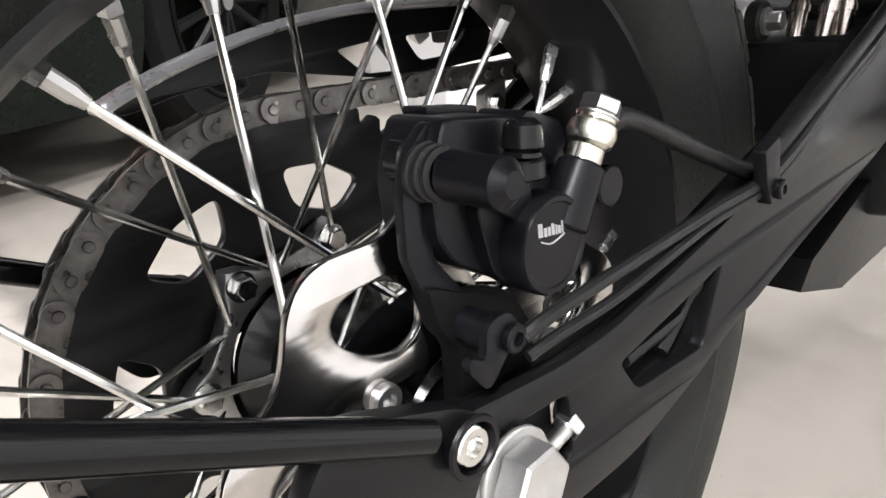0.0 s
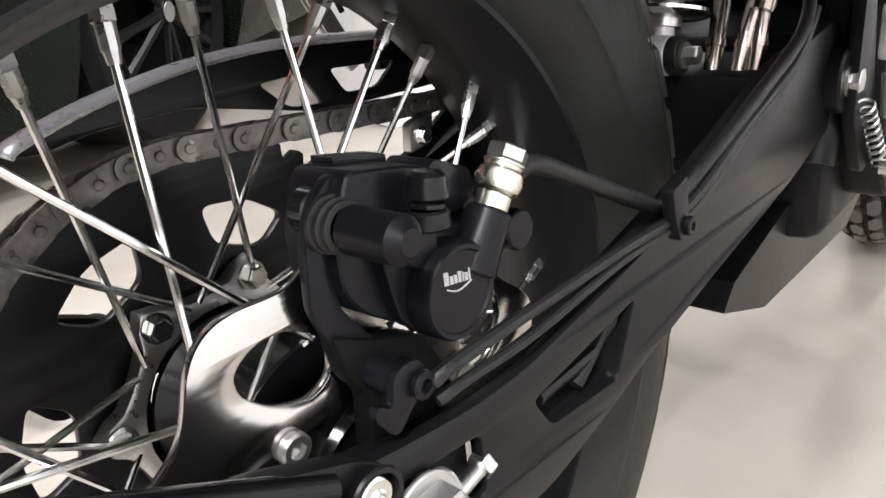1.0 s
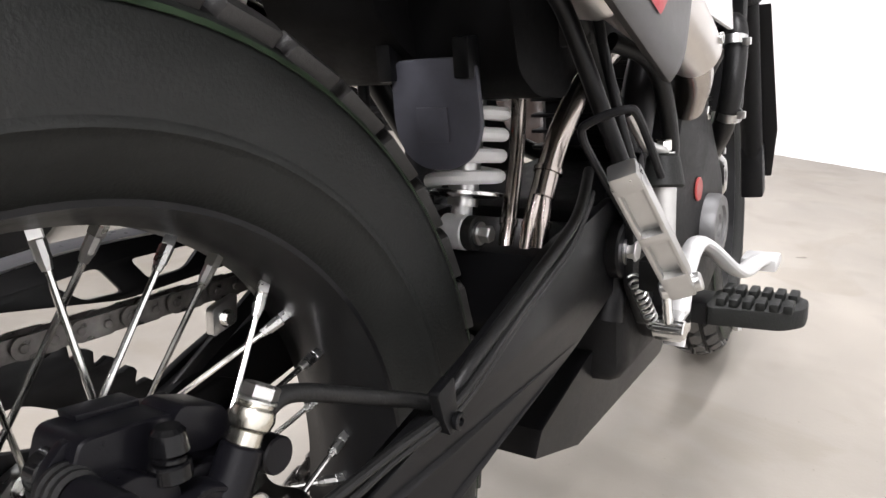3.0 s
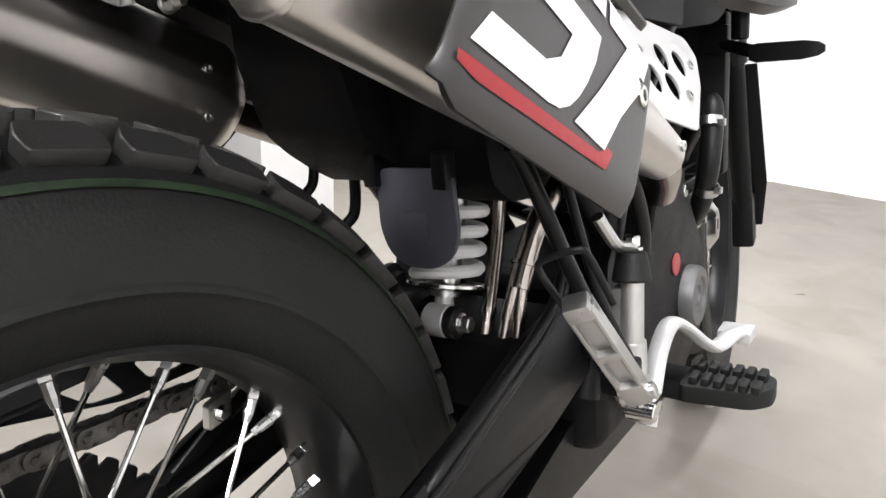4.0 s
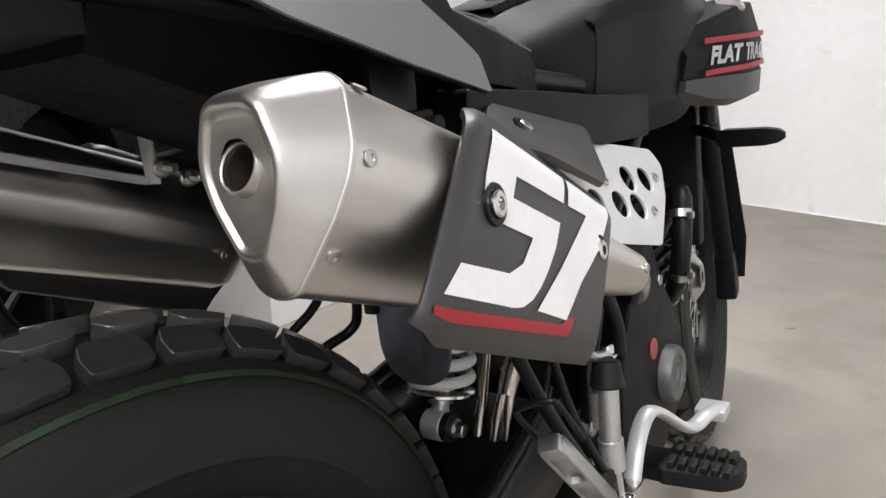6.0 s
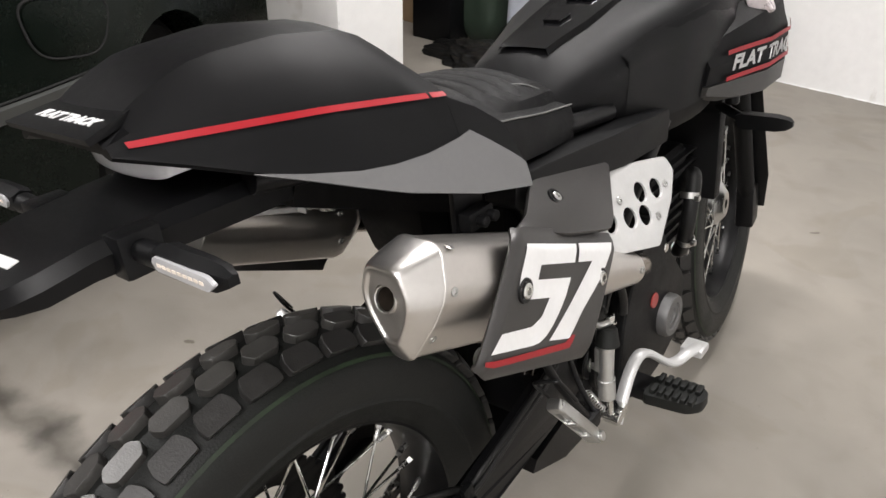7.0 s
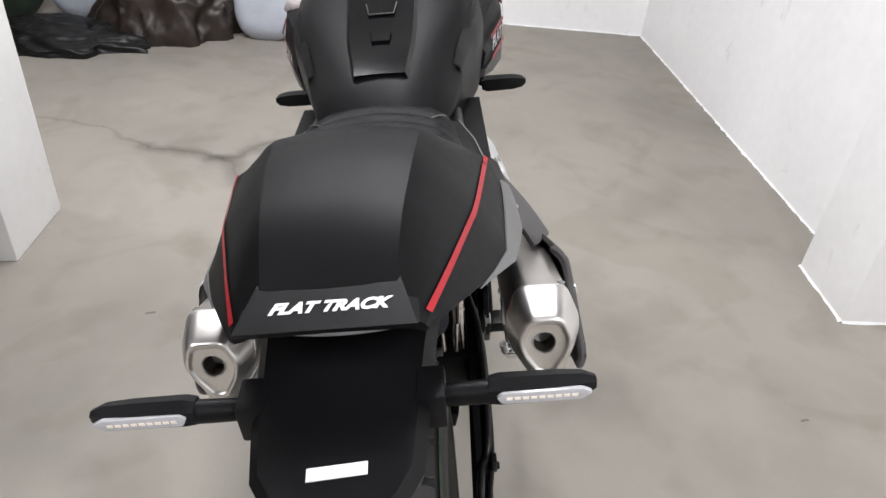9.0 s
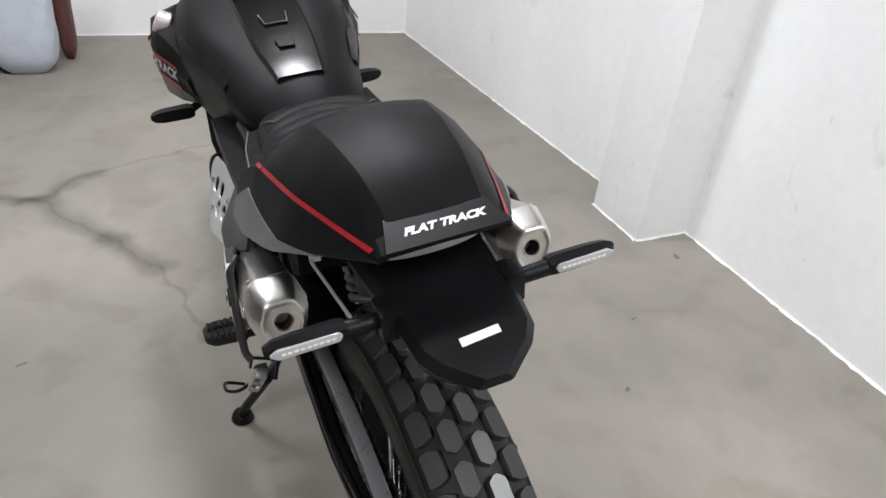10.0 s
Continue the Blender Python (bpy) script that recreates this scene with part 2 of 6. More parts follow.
def ring_faces(bm, rings, closed=True, cap=True):
    for a, b in zip(rings, rings[1:]):
        n = len(a)
        for i in range(n if closed else n - 1):
            j = (i + 1) % n
            try:
                bm.faces.new((a[i], a[j], b[j], b[i]))
            except ValueError:
                pass
    if cap and closed:
        for r in (rings[0], rings[-1]):
            try:
                bm.faces.new(r)
            except ValueError:
                pass


def loft(bm, sections, closed=True, cap=True):
    rings = [[bm.verts.new(p) for p in s] for s in sections]
    ring_faces(bm, rings, closed, cap)
    return bm


def cyl(bm, p0, p1, r0, r1=None, seg=20, bev=0.0):
    """A round bar from p0 to p1, with chamfered ends."""
    p0, p1 = V(p0), V(p1)
    r1 = r0 if r1 is None else r1
    d = p1 - p0
    m = frame_to(d)
    L = d.length
    st = [(0, r0), (L, r1)] if not bev else [(0, r0 - bev), (bev, r0), (L - bev, r1), (L, r1 - bev)]
    loft(bm, [[p0 + (m @ V((r * math.cos(2 * math.pi * i / seg), r * math.sin(2 * math.pi * i / seg), z))) for i in range(seg)] for z, r in st])
    return bm


def lathe(bm, prof, centre, axis=(1, 0, 0), seg=64, ring=False):
    """Turns (along, radius) pairs about an axis. ring: the profile closes on itself."""
    m = frame_to(axis)
    c = V(centre)
    secs = []
    for i in range(seg):
        a = 2 * math.pi * i / seg
        secs.append([c + (m @ V((r * math.cos(a), r * math.sin(a), z))) for z, r in prof])
    rings = [[bm.verts.new(p) for p in s] for s in secs]
    rings.append(rings[0])
    for a, b in zip(rings, rings[1:]):
        n = len(prof)
        for i in range(n if ring else n - 1):
            j = (i + 1) % n
            bm.faces.new((a[i], a[j], b[j], b[i]))
    return bm


def smooth_path(pts, n=8):
    """A rounded line through points."""
    P = [V(p) for p in pts]
    out = []
    for i in range(len(P) - 1):
        p0, p1, p2, p3 = P[max(i - 1, 0)], P[i], P[i + 1], P[min(i + 2, len(P) - 1)]
        for k in range(n):
            t = k / n
            out.append(0.5 * ((2 * p1) + (p2 - p0) * t + (2 * p0 - 5 * p1 + 4 * p2 - p3) * t * t + (3 * p1 - p0 - 3 * p2 + p3) * t ** 3))
    out.append(P[-1])
    return out


def tube(bm, pts, r, seg=12, n=8, flat=1.0):
    """A pipe along a rounded line; r may be one radius or a list along it."""
    P = smooth_path(pts, n) if n > 1 else [V(p) for p in pts]
    up = None
    secs = []
    for i, p in enumerate(P):
        d = (P[min(i + 1, len(P) - 1)] - P[max(i - 1, 0)]).normalized()
        if up is None:
            up = V((0, 0, 1)) if abs(d.z) < 0.9 else V((1, 0, 0))
        side = d.cross(up).normalized()
        up = side.cross(d).normalized()
        rr = r if not isinstance(r, (list, tuple)) else r[0] + (r[-1] - r[0]) * i / (len(P) - 1)
        secs.append([p + side * (rr * math.cos(2 * math.pi * k / seg)) + up * (rr * flat * math.sin(2 * math.pi * k / seg)) for k in range(seg)])
    loft(bm, secs)
    return bm


def bevel(bm, off, seg=2, angle=0.5):
    es = [e for e in bm.edges if len(e.link_faces) == 2 and e.calc_face_angle(0) > angle]
    bmesh.ops.bevel(bm, geom=es, offset=off, segments=seg, profile=0.6, affect="EDGES", clamp_overlap=True)
    return bm


def prism(bm, pts, plane, lo, hi, bev=0.0, seg=2):
    """A flat outline in a plane ('yz', 'xz', 'xy') given thickness along the third axis."""
    def at(p, w):
        a, b = p
        return {"yz": (w, a, b), "xz": (a, w, b), "xy": (a, b, w)}[plane]
    own = B()
    loft(own, [[at(p, lo) for p in pts], [at(p, hi) for p in pts]])
    bmesh.ops.recalc_face_normals(own, faces=own.faces)
    if bev:
        bevel(own, bev, seg)
    join(bm, own)
    return bm


def join(bm, own):
    me = bpy.data.meshes.new("tmp")
    own.to_mesh(me)
    own.free()
    bm.from_mesh(me)
    bpy.data.meshes.remove(me)
    return bm


def box(bm, lo, hi, bev=0.0, m=None, seg=2):
    own = B()
    (x0, y0, z0), (x1, y1, z1) = lo, hi
    loft(own, [[(x0, y0, z0), (x1, y0, z0), (x1, y1, z0), (x0, y1, z0)], [(x0, y0, z1), (x1, y0, z1), (x1, y1, z1), (x0, y1, z1)]])
    bmesh.ops.recalc_face_normals(own, faces=own.faces)
    if bev:
        bevel(own, bev, seg)
    if m:
        bmesh.ops.transform(own, matrix=m, verts=own.verts)
    join(bm, own)
    return bm


def plate_with_holes(outer, holes, plane, lo, hi, name, material, parent, label="", bev=0.0006):
    """A sheet with real openings, from closed outlines."""
    cu = bpy.data.curves.new(name, "CURVE")
    cu.dimensions, cu.fill_mode = "2D", "BOTH"
    cu.extrude, cu.bevel_depth, cu.bevel_resolution = (hi - lo) / 2 - bev, bev, 1
    for loop in [outer, *holes]:
        sp = cu.splines.new("POLY")
        sp.points.add(len(loop) - 1)
        for q, p in zip(sp.points, loop):
            q.co = (p[0], p[1], 0, 1)
        sp.use_cyclic_u = True
    tmp = bpy.data.objects.new("tmp", cu)
    me = bpy.data.meshes.new_from_object(tmp)
    bpy.data.objects.remove(tmp)
    bpy.data.curves.remove(cu)
    mid = (lo + hi) / 2
    turn = {"yz": Matrix(((0, 0, 1, mid), (1, 0, 0, 0), (0, 1, 0, 0), (0, 0, 0, 1))),
            "xz": Matrix(((1, 0, 0, 0), (0, 0, -1, mid), (0, 1, 0, 0), (0, 0, 0, 1))),
            "xy": Matrix.Translation((0, 0, mid))}[plane]
    bm = B()
    bm.from_mesh(me)
    bpy.data.meshes.remove(me)
    bmesh.ops.transform(bm, matrix=turn, verts=bm.verts)
    bmesh.ops.remove_doubles(bm, verts=bm.verts, dist=0.00005)
    return part(name, bm, material, parent, label)


def circle(cx, cy, r, n=24, a0=0.0, sx=1.0):
    return [(cx + sx * r * math.cos(a0 + 2 * math.pi * i / n), cy + r * math.sin(a0 + 2 * math.pi * i / n)) for i in range(n)]


def rounded(pts, r=0.01, n=4):
    """A closed outline with its corners rounded."""
    out = []
    k = len(pts)
    for i in range(k):
        p, a, b = V(pts[i]), V(pts[i - 1]), V(pts[(i + 1) % k])
        da, db = (a - p), (b - p)
        q = min(r, da.length * 0.45, db.length * 0.45)
        s, e = p + da.normalized() * q, p + db.normalized() * q
        for j in range(n + 1):
            t = j / n
            out.append(tuple(s * (1 - t) ** 2 + p * 2 * t * (1 - t) + e * t * t))
    return out


def hexbolt(bm, p, d, r, h, washer=True):
    """A hexagon head with a washer on a face at p, looking along d."""
    p, d = V(p), V(d).normalized()
    if washer:
        cyl(bm, p, p + d * h * 0.25, r * 1.35, None, 20)
        p = p + d * h * 0.25
    cyl(bm, p, p + d * h, r, None, 6, h * 0.1)
    return bm


def socketbolt(bm, p, d, r, h):
    """A round cap screw with a hollow hexagon socket."""
    p, d = V(p), V(d).normalized()
    m = Matrix.Translation(p) @ frame_to(d)
    prof = [(r * 0.85, 0), (r, h * 0.15), (r, h * 0.8), (r * 0.85, h), (r * 0.5, h), (r * 0.48, h * 0.35), (0.0001, h * 0.3)]
    secs = []
    for i, (rr, z) in enumerate(prof):
        secs.append([m @ V((rr * math.cos(2 * math.pi * k / 18), rr * math.sin(2 * math.pi * k / 18), z)) for k in range(18)])
    loft(bm, secs)
    return bm

# ---- the garage ----
def stain_floor():
    """Cracks and soft damp stains along lines of the floor."""
    nt = M_floor.node_tree
    b = nt.nodes["Principled BSDF"]
    base = b.inputs["Base Color"].links[0].from_socket
    tc = nt.nodes["Texture Coordinate"]
    wob = nt.nodes.new("ShaderNodeTexNoise")
    wob.inputs["Scale"].default_value, wob.inputs["Detail"].default_value = 7.0, 6
    nt.links.new(tc.outputs["Object"], wob.inputs["Vector"])
    off = nt.nodes.new("ShaderNodeVectorMath")
    off.operation = "MULTIPLY_ADD"
    off.inputs[1].default_value, off.inputs[2].default_value = (0.14, 0.14, 0), (-0.07, -0.07, 0)
    nt.links.new(wob.outputs["Color"], off.inputs[0])
    pos = nt.nodes.new("ShaderNodeVectorMath")
    pos.operation = "ADD"
    nt.links.new(tc.outputs["Object"], pos.inputs[0])
    nt.links.new(off.outputs[0], pos.inputs[1])

    def vm(op, a, c):
        n = nt.nodes.new("ShaderNodeVectorMath")
        n.operation = op
        for s, v in ((0, a), (1, c)):
            if isinstance(v, tuple):
                n.inputs[s].default_value = v
            else:
                nt.links.new(v, n.inputs[s])
        return n

    def sm(op, a, c, clamp=False):
        n = nt.nodes.new("ShaderNodeMath")
        n.operation, n.use_clamp = op, clamp
        for s, v in ((0, a), (1, c)):
            if isinstance(v, (int, float)):
                n.inputs[s].default_value = v
            else:
                nt.links.new(v, n.inputs[s])
        return n.outputs[0]

    def line(p, q, inner, outer, dark):
        nonlocal base
        p, q = V((*p, 0)), V((*q, 0))
        d = q - p
        rel = vm("SUBTRACT", pos.outputs[0], tuple(p))
        t = sm("DIVIDE", vm("DOT_PRODUCT", rel.outputs[0], tuple(d)).outputs["Value"], d.length_squared, True)
        sc = nt.nodes.new("ShaderNodeVectorMath")
        sc.operation = "SCALE"
        sc.inputs[0].default_value = tuple(d)
        nt.links.new(t, sc.inputs["Scale"])
        gap = vm("SUBTRACT", rel.outputs[0], sc.outputs[0])
        flat = vm("MULTIPLY", gap.outputs[0], (1.0, 1.0, 0.0))
        ln = nt.nodes.new("ShaderNodeVectorMath")
        ln.operation = "LENGTH"
        nt.links.new(flat.outputs[0], ln.inputs[0])
        mr = nt.nodes.new("ShaderNodeMapRange")
        mr.interpolation_type = "SMOOTHSTEP"
        for k, v in (("From Min", inner), ("From Max", outer), ("To Min", 1.0), ("To Max", 0.0)):
            mr.inputs[k].default_value = v
        nt.links.new(ln.outputs["Value"], mr.inputs["Value"])
        mx = nt.nodes.new("ShaderNodeMix")
        mx.data_type, mx.blend_type = "RGBA", "MULTIPLY"
        nt.links.new(mr.outputs["Result"], mx.inputs[0])
        nt.links.new(base, mx.inputs[6])
        mx.inputs[7].default_value = (*dark, 1)
        base = mx.outputs[2]

    damp, hair = (0.52, 0.52, 0.515), (0.80, 0.79, 0.77)
    for p, q, w in (((-1.60, 0.02), (-1.338, 0.035), 0.045), ((-1.338, 0.035), (-1.106, 0.051), 0.042), ((-1.106, 0.051), (-0.907, 0.070), 0.045), ((-0.907, 0.070), (-0.767, 0.074), 0.036), ((-0.767, 0.074), (-0.62, 0.066), 0.022), ((-0.70, 1.81), (-0.50, 1.52), 0.05), ((-0.50, 1.52), (-0.36, 1.33), 0.04),
                    ((-0.72, 1.83), (-0.52, 1.98), 0.03), ((-1.02, 1.90), (-0.72, 1.83), 0.03)):
        line(p, q, w * 0.2, w * 1.7, damp if p[1] < 0.5 else (0.68, 0.68, 0.675))
    for p, q in (((-1.6, 0.02), (-1.106, 0.055)), ((-1.106, 0.055), (-0.767, 0.071)), ((-0.767, 0.071), (-0.5, 0.060)), ((-1.55, 2.08), (-1.21, 2.02)), ((-1.21, 2.02), (-1.0, 1.89)), ((-1.0, 1.89), (-0.71, 1.83)), ((-0.71, 1.83), (-0.50, 2.0)), ((-0.50, 2.0), (-0.1, 2.16)), ((-0.71, 1.83), (-0.36, 1.33)), ((-0.36, 1.33), (-0.28, 0.95))):
        line(p, q, 0.001, 0.014, hair)
    for p, q, w in (((0.72, 1.62), (0.92, 1.76), 0.06), ((0.55, 2.9), (0.75, 2.95), 0.06), ((0.52, 1.0), (0.70, 1.1), 0.05), ((0.30, 0.75), (0.45, 0.8), 0.06)):
        line(p, q, w * 0.1, w * 1.8, (0.87, 0.865, 0.86))
    for (x, y), w in (((0.12, 2.05), 0.010), ((1.268, 0.962), 0.012), ((0.707, 0.433), 0.009), ((-0.72, 0.98), 0.009), ((0.92, 0.70), 0.007), ((-0.95, 0.45), 0.010), ((0.6, -0.2), 0.008)):
        line((x, y), (x + 0.012, y + 0.006), w * 0.3, w, (0.5, 0.48, 0.45))
    nt.links.new(base, b.inputs["Base Color"])


stain_floor()
floor = part("floor", box(B(), (-7.0, -6.2, FLOOR - 0.1), (1.75, 4.4, FLOOR)), M_floor)
tagged(floor, "pale grey-beige screed garage floor with cracks and stains", "floor", kind="structure")


def wall(name, p, q, thick, label, top=2.5, m=None):
    """An upright wall whose seen face runs from p to q; its thickness lies to the right of that way."""
    p, q = V((*p, 0)), V((*q, 0))
    d = (q - p).normalized()
    n = V((d.y, -d.x, 0)) * thick
    bm = B()
    loft(bm, [[(a.x, a.y, z) for a in (p, q, q + n, p + n)] for z in (FLOOR, top)])
    return tagged(part(name, bm, m or M_wall, sharp=0.3), label, "wall", kind="structure")


wall("wall_east_far", (1.235, 3.495), (1.345, 1.335), -0.15, "white painted render wall beyond the pilaster")
wall("wall_east_near", (1.427, 1.08), (1.395, -6.0), -0.15, "white painted render wall")
wall("wall_north", (-6.6, 3.95), (1.235, 3.495), -0.15, "white painted render back wall")
# added to close the room; their dim colour keeps bounce light low
wall("wall_west", (-6.6, -6.0), (-6.6, 4.0), -0.15, "plain side wall behind the car, darkened to bounce less light", m=M_far)
wall("wall_south", (1.5, -6.0), (-6.6, -6.0), -0.15, "plain unseen end wall, darkened to bounce less light", m=M_far)


def pillar(name, pts, label):
    bm = B()
    prism(bm, pts, "xy", FLOOR, 2.5, 0.006, 2)
    return tagged(part(name, bm, M_wall, sharp=0.4), label, "pillar", kind="structure")


pillar("pilaster", [(1.200, 1.071), (1.56, 1.073), (1.56, 1.342), (1.198, 1.342)], "white painted wall pilaster with worn edges")
pillar("column", [(-1.132, 1.187), (-1.124, 1.463), (-1.420, 1.468), (-1.422, 1.165)], "white painted square concrete column")

# ragged overpaint where the walls meet the floor
def paint_edge(name, p, q, seed):
    """A thin uneven skin of wall paint on the floor; the wall lies to the left of the way from p to q."""
    p, q = V((*p, 0)), V((*q, 0))
    d = (q - p).normalized()
    n = V((d.y, -d.x, 0))
    steps = max(8, int((q - p).length / 0.012))
    bm = B()
    rows = []
    for i in range(steps + 1):
        t = i / steps * (q - p).length
        w = 0.005 + 0.007 * noise.noise(V((t * 9, seed, 0))) + 0.006 * noise.noise(V((t * 31, seed, 3))) + 0.004 * abs(noise.noise(V((t * 80, seed, 7))))
        a = p + d * t
        b = a + n * max(0.0022, w)
        rows.append([(a.x - n.x * 0.01, a.y - n.y * 0.01, FLOOR + 0.008), (a.x + n.x * 0.0015, a.y + n.y * 0.0015, FLOOR + 0.005 + 0.002 * noise.noise(V((t * 20, 1, seed)))), (b.x, b.y, FLOOR + 0.0012), (b.x, b.y, FLOOR - 0.002)])
    loft(bm, rows, closed=False)
    return tagged(part(name, bm, M_wall, sharp=0.8), "uneven white paint along the wall foot", "trim", kind="structure")


paint_edge("trim_east_far", (1.235, 3.495), (1.345, 1.335), 1.0)
paint_edge("trim_east_near", (1.427, 1.075), (1.412, -1.2), 2.0)
paint_edge("trim_north", (-3.0, 3.741), (1.235, 3.495), 3.0)
paint_edge("trim_pilaster", (1.198, 1.342), (1.200, 1.071), 4.0)
paint_edge("trim_pilaster_end", (1.200, 1.071), (1.427, 1.072), 5.0)

# unseen ceiling; its grey sets how much lamp light comes back down
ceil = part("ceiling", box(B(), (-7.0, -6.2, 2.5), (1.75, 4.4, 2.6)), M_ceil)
tagged(ceil, "plain unseen garage ceiling, greyed to weaken its reflections", "ceiling", kind="structure")


def ceiling_lamp(x, y, z, turn):
    at = thing("ceiling_light", (x, y, z), "white batten ceiling light with two tubes", "lamp", "garage ceiling lights")
    m = pose(x, y, z, 0, 0, turn)
    part("housing", box(B(), (-0.07, -0.62, 0.03), (0.07, 0.62, 0.08), 0.006, m), M_alu, at)
    for s in (-0.04, 0.04):
        bm = cyl(B(), (s, -0.59, 0.005), (s, 0.59, 0.005), 0.013, None, 12)
        bmesh.ops.transform(bm, matrix=m, verts=bm.verts)
        part("lamp_tube", bm, M_tubelit, at)


for lx, ly, lz, lp, lt in LAMPS:
    ceiling_lamp(lx, ly, lz, lt)

# ---- motorcycle ----
AX = V((0, 0.03, 0.338))
FX = V((0, 1.335, 0.338))
bike = thing("motorcycle", (0, 0.68, FLOOR), "black flat-track style motorcycle with spoked wheels and twin silencers", "motorcycle")
PITCHES = 42


def polar(c, r, deg, x=0.0):
    a = radians(deg)
    return V((x, c[1] + r * math.cos(a), c[2] + r * math.sin(a)))


def crown(s):
    """Radius of the tread's face and its tilt at s metres across from the middle."""
    a = s / 0.085
    return 0.085 * math.sin(a), 0.350 - 0.085 * (1 - math.cos(a)), a


def block_mesh(name, s, w, length, depth, shoulder):
    """One tread block: an elongated hexagon that follows the tyre's curve, with a shallow slit."""
    bm = B()
    hw, hl = w / 2, length / 2
    if shoulder:
        sg = 1 if s > 0 else -1
        out = rounded([(-hw * sg, -hl * 0.74), (0, -hl), (hw * sg, -hl * 0.95), (hw * sg, hl * 0.95), (0, hl), (-hw * sg, hl * 0.74)], 0.003, 2)
    else:
        out = rounded([(-hw, -hl * 0.68), (0, -hl), (hw, -hl * 0.68), (hw, hl * 0.68), (0, hl), (-hw, hl * 0.68)], 0.003, 2)

    def at(u, v, lift, grow):
        x, r, _ = crown(s + u * grow)
        x2, r2, _ = crown(s + u * grow + 0.0001)
        nx, nr = -(r2 - r), (x2 - x)
        k = math.hypot(nx, nr)
        x, r = x + nx / k * lift, r + nr / k * lift
        a = v * grow / 0.345
        return V((x, r * math.sin(a), r * math.cos(a)))
    rows = [(-depth, 1.0), (-0.0008, 0.985), (0.0, 0.955)]
    loft(bm, [[at(u, v, lift, g) for u, v in out] for lift, g in rows])
    return finish(bm, name, M_shoulder if shoulder else M_tread, 0.5)


STEP = 2 * math.pi * 0.345 / PITCHES
BLOCKS = [(block_mesh("tread_block", s, w, STEP * k, 0.0105, sh), ph) for s, w, k, sh, ph in
          ((-0.0160, 0.0226, 0.85, False, 0.0), (0.0160, 0.0226, 0.85, False, 0.5), (-0.0480, 0.0258, 0.85, True, 0.5), (0.0480, 0.0258, 0.85, True, 0.0))]
HALF = [(0.0365, 0.225), (0.045, 0.229), (0.0555, 0.240), (0.0625, 0.2555), (0.0642, 0.2585), (0.0660, 0.2605), (0.0660, 0.2632), (0.0650, 0.2655), (0.0662, 0.283), (0.0648, 0.298), (0.0622, 0.3085), (0.0565, 0.3165), (0.043, 0.327), (0.022, 0.3365), (0.0, 0.3395)]


def tyre(c, phase):
    prof = HALF + [(-x, r) for x, r in HALF[-2::-1]] + [(-0.030, 0.232), (0.0, 0.236), (0.030, 0.232)]
    t = part("rear_tyre" if c is AX else "front_tyre", lathe(B(), prof, c, (1, 0, 0), 108, True), M_rubber, bike, "black block-tread tyre", 0.45)
    for s in (-1, 1):
        ring = [(s * 0.0612, 0.3120), (s * 0.0590, 0.3152), (s * 0.0594, 0.3160), (s * 0.0618, 0.3124)]
        part("paint_mark", lathe(B(), ring, c, (1, 0, 0), 96, True), M_green, t, "faint green mould-line mark")
    for mesh, ph in BLOCKS:
        for i in range(PITCHES):
            a = 2 * math.pi * (i + ph) / PITCHES + phase
            piece("tread_block", mesh, t, Matrix.Translation(c) @ Matrix.Rotation(a, 4, "X"))
    return t


def spoke_set(c, n, phase, rim_r, hub_r, flange, rim):
    """Crossed wire spokes in fours, each with its nipple at the rim; flange gives the hub's two rims."""
    for i in range(n):
        ang = phase - i * 360.0 / n
        side = 1 if i % 2 == 0 else -1
        lead = (-31, 29, 75, -30)[i % 4]
        a = polar(c, hub_r, ang + lead, flange[0] if side > 0 else -flange[1])
        b = polar(c, rim_r, ang, side * 0.003)
        d = (b - a).normalized()
        part("spoke", cyl(B(), a, b - d * 0.004, 0.0019, None, 8), M_chrome, rim)
        nb = B()
        cyl(nb, b - d * 0.023, b - d * 0.018, 0.0026, 0.0034, 8)
        cyl(nb, b - d * 0.018, b - d * 0.008, 0.0038, 0.0040, 8)
        cyl(nb, b - d * 0.008, b + d * 0.002, 0.0046, 0.0046, 4, 0.0006)
        part("nipple", nb, M_nipple, rim, "", 0.4)


def rim_of(c, name):
    prof = [(-0.046, 0.227), (-0.047, 0.240), (-0.043, 0.241), (-0.040, 0.232), (-0.02, 0.230), (0.02, 0.230), (0.04, 0.232), (0.043, 0.241), (0.047, 0.240), (0.046, 0.227), (0.030, 0.222), (0.017, 0.2165), (-0.017, 0.2165), (-0.030, 0.222)]
    return part(name, lathe(B(), prof, c, (1, 0, 0), 96, True), M_satin, bike, "black spoked wheel rim")


tyre(AX, 0.02)
rim = rim_of(AX, "rear_rim")
hub = part("rear_hub", lathe(B(), [(-0.060, 0.012), (-0.060, 0.048), (-0.0585, 0.050), (-0.0545, 0.050), (-0.053, 0.048), (-0.045, 0.036), (0, 0.028), (0.022, 0.034), (0.0255, 0.055), (0.027, 0.0585), (0.030, 0.0585), (0.031, 0.03), (0.058, 0.028), (0.058, 0.012)], AX, (1, 0, 0), 40), M_gloss, bike, "gloss black wheel hub")
spoke_set(AX, 36, 81.8, 0.2175, 0.0576, (0.0286, 0.0569), rim)

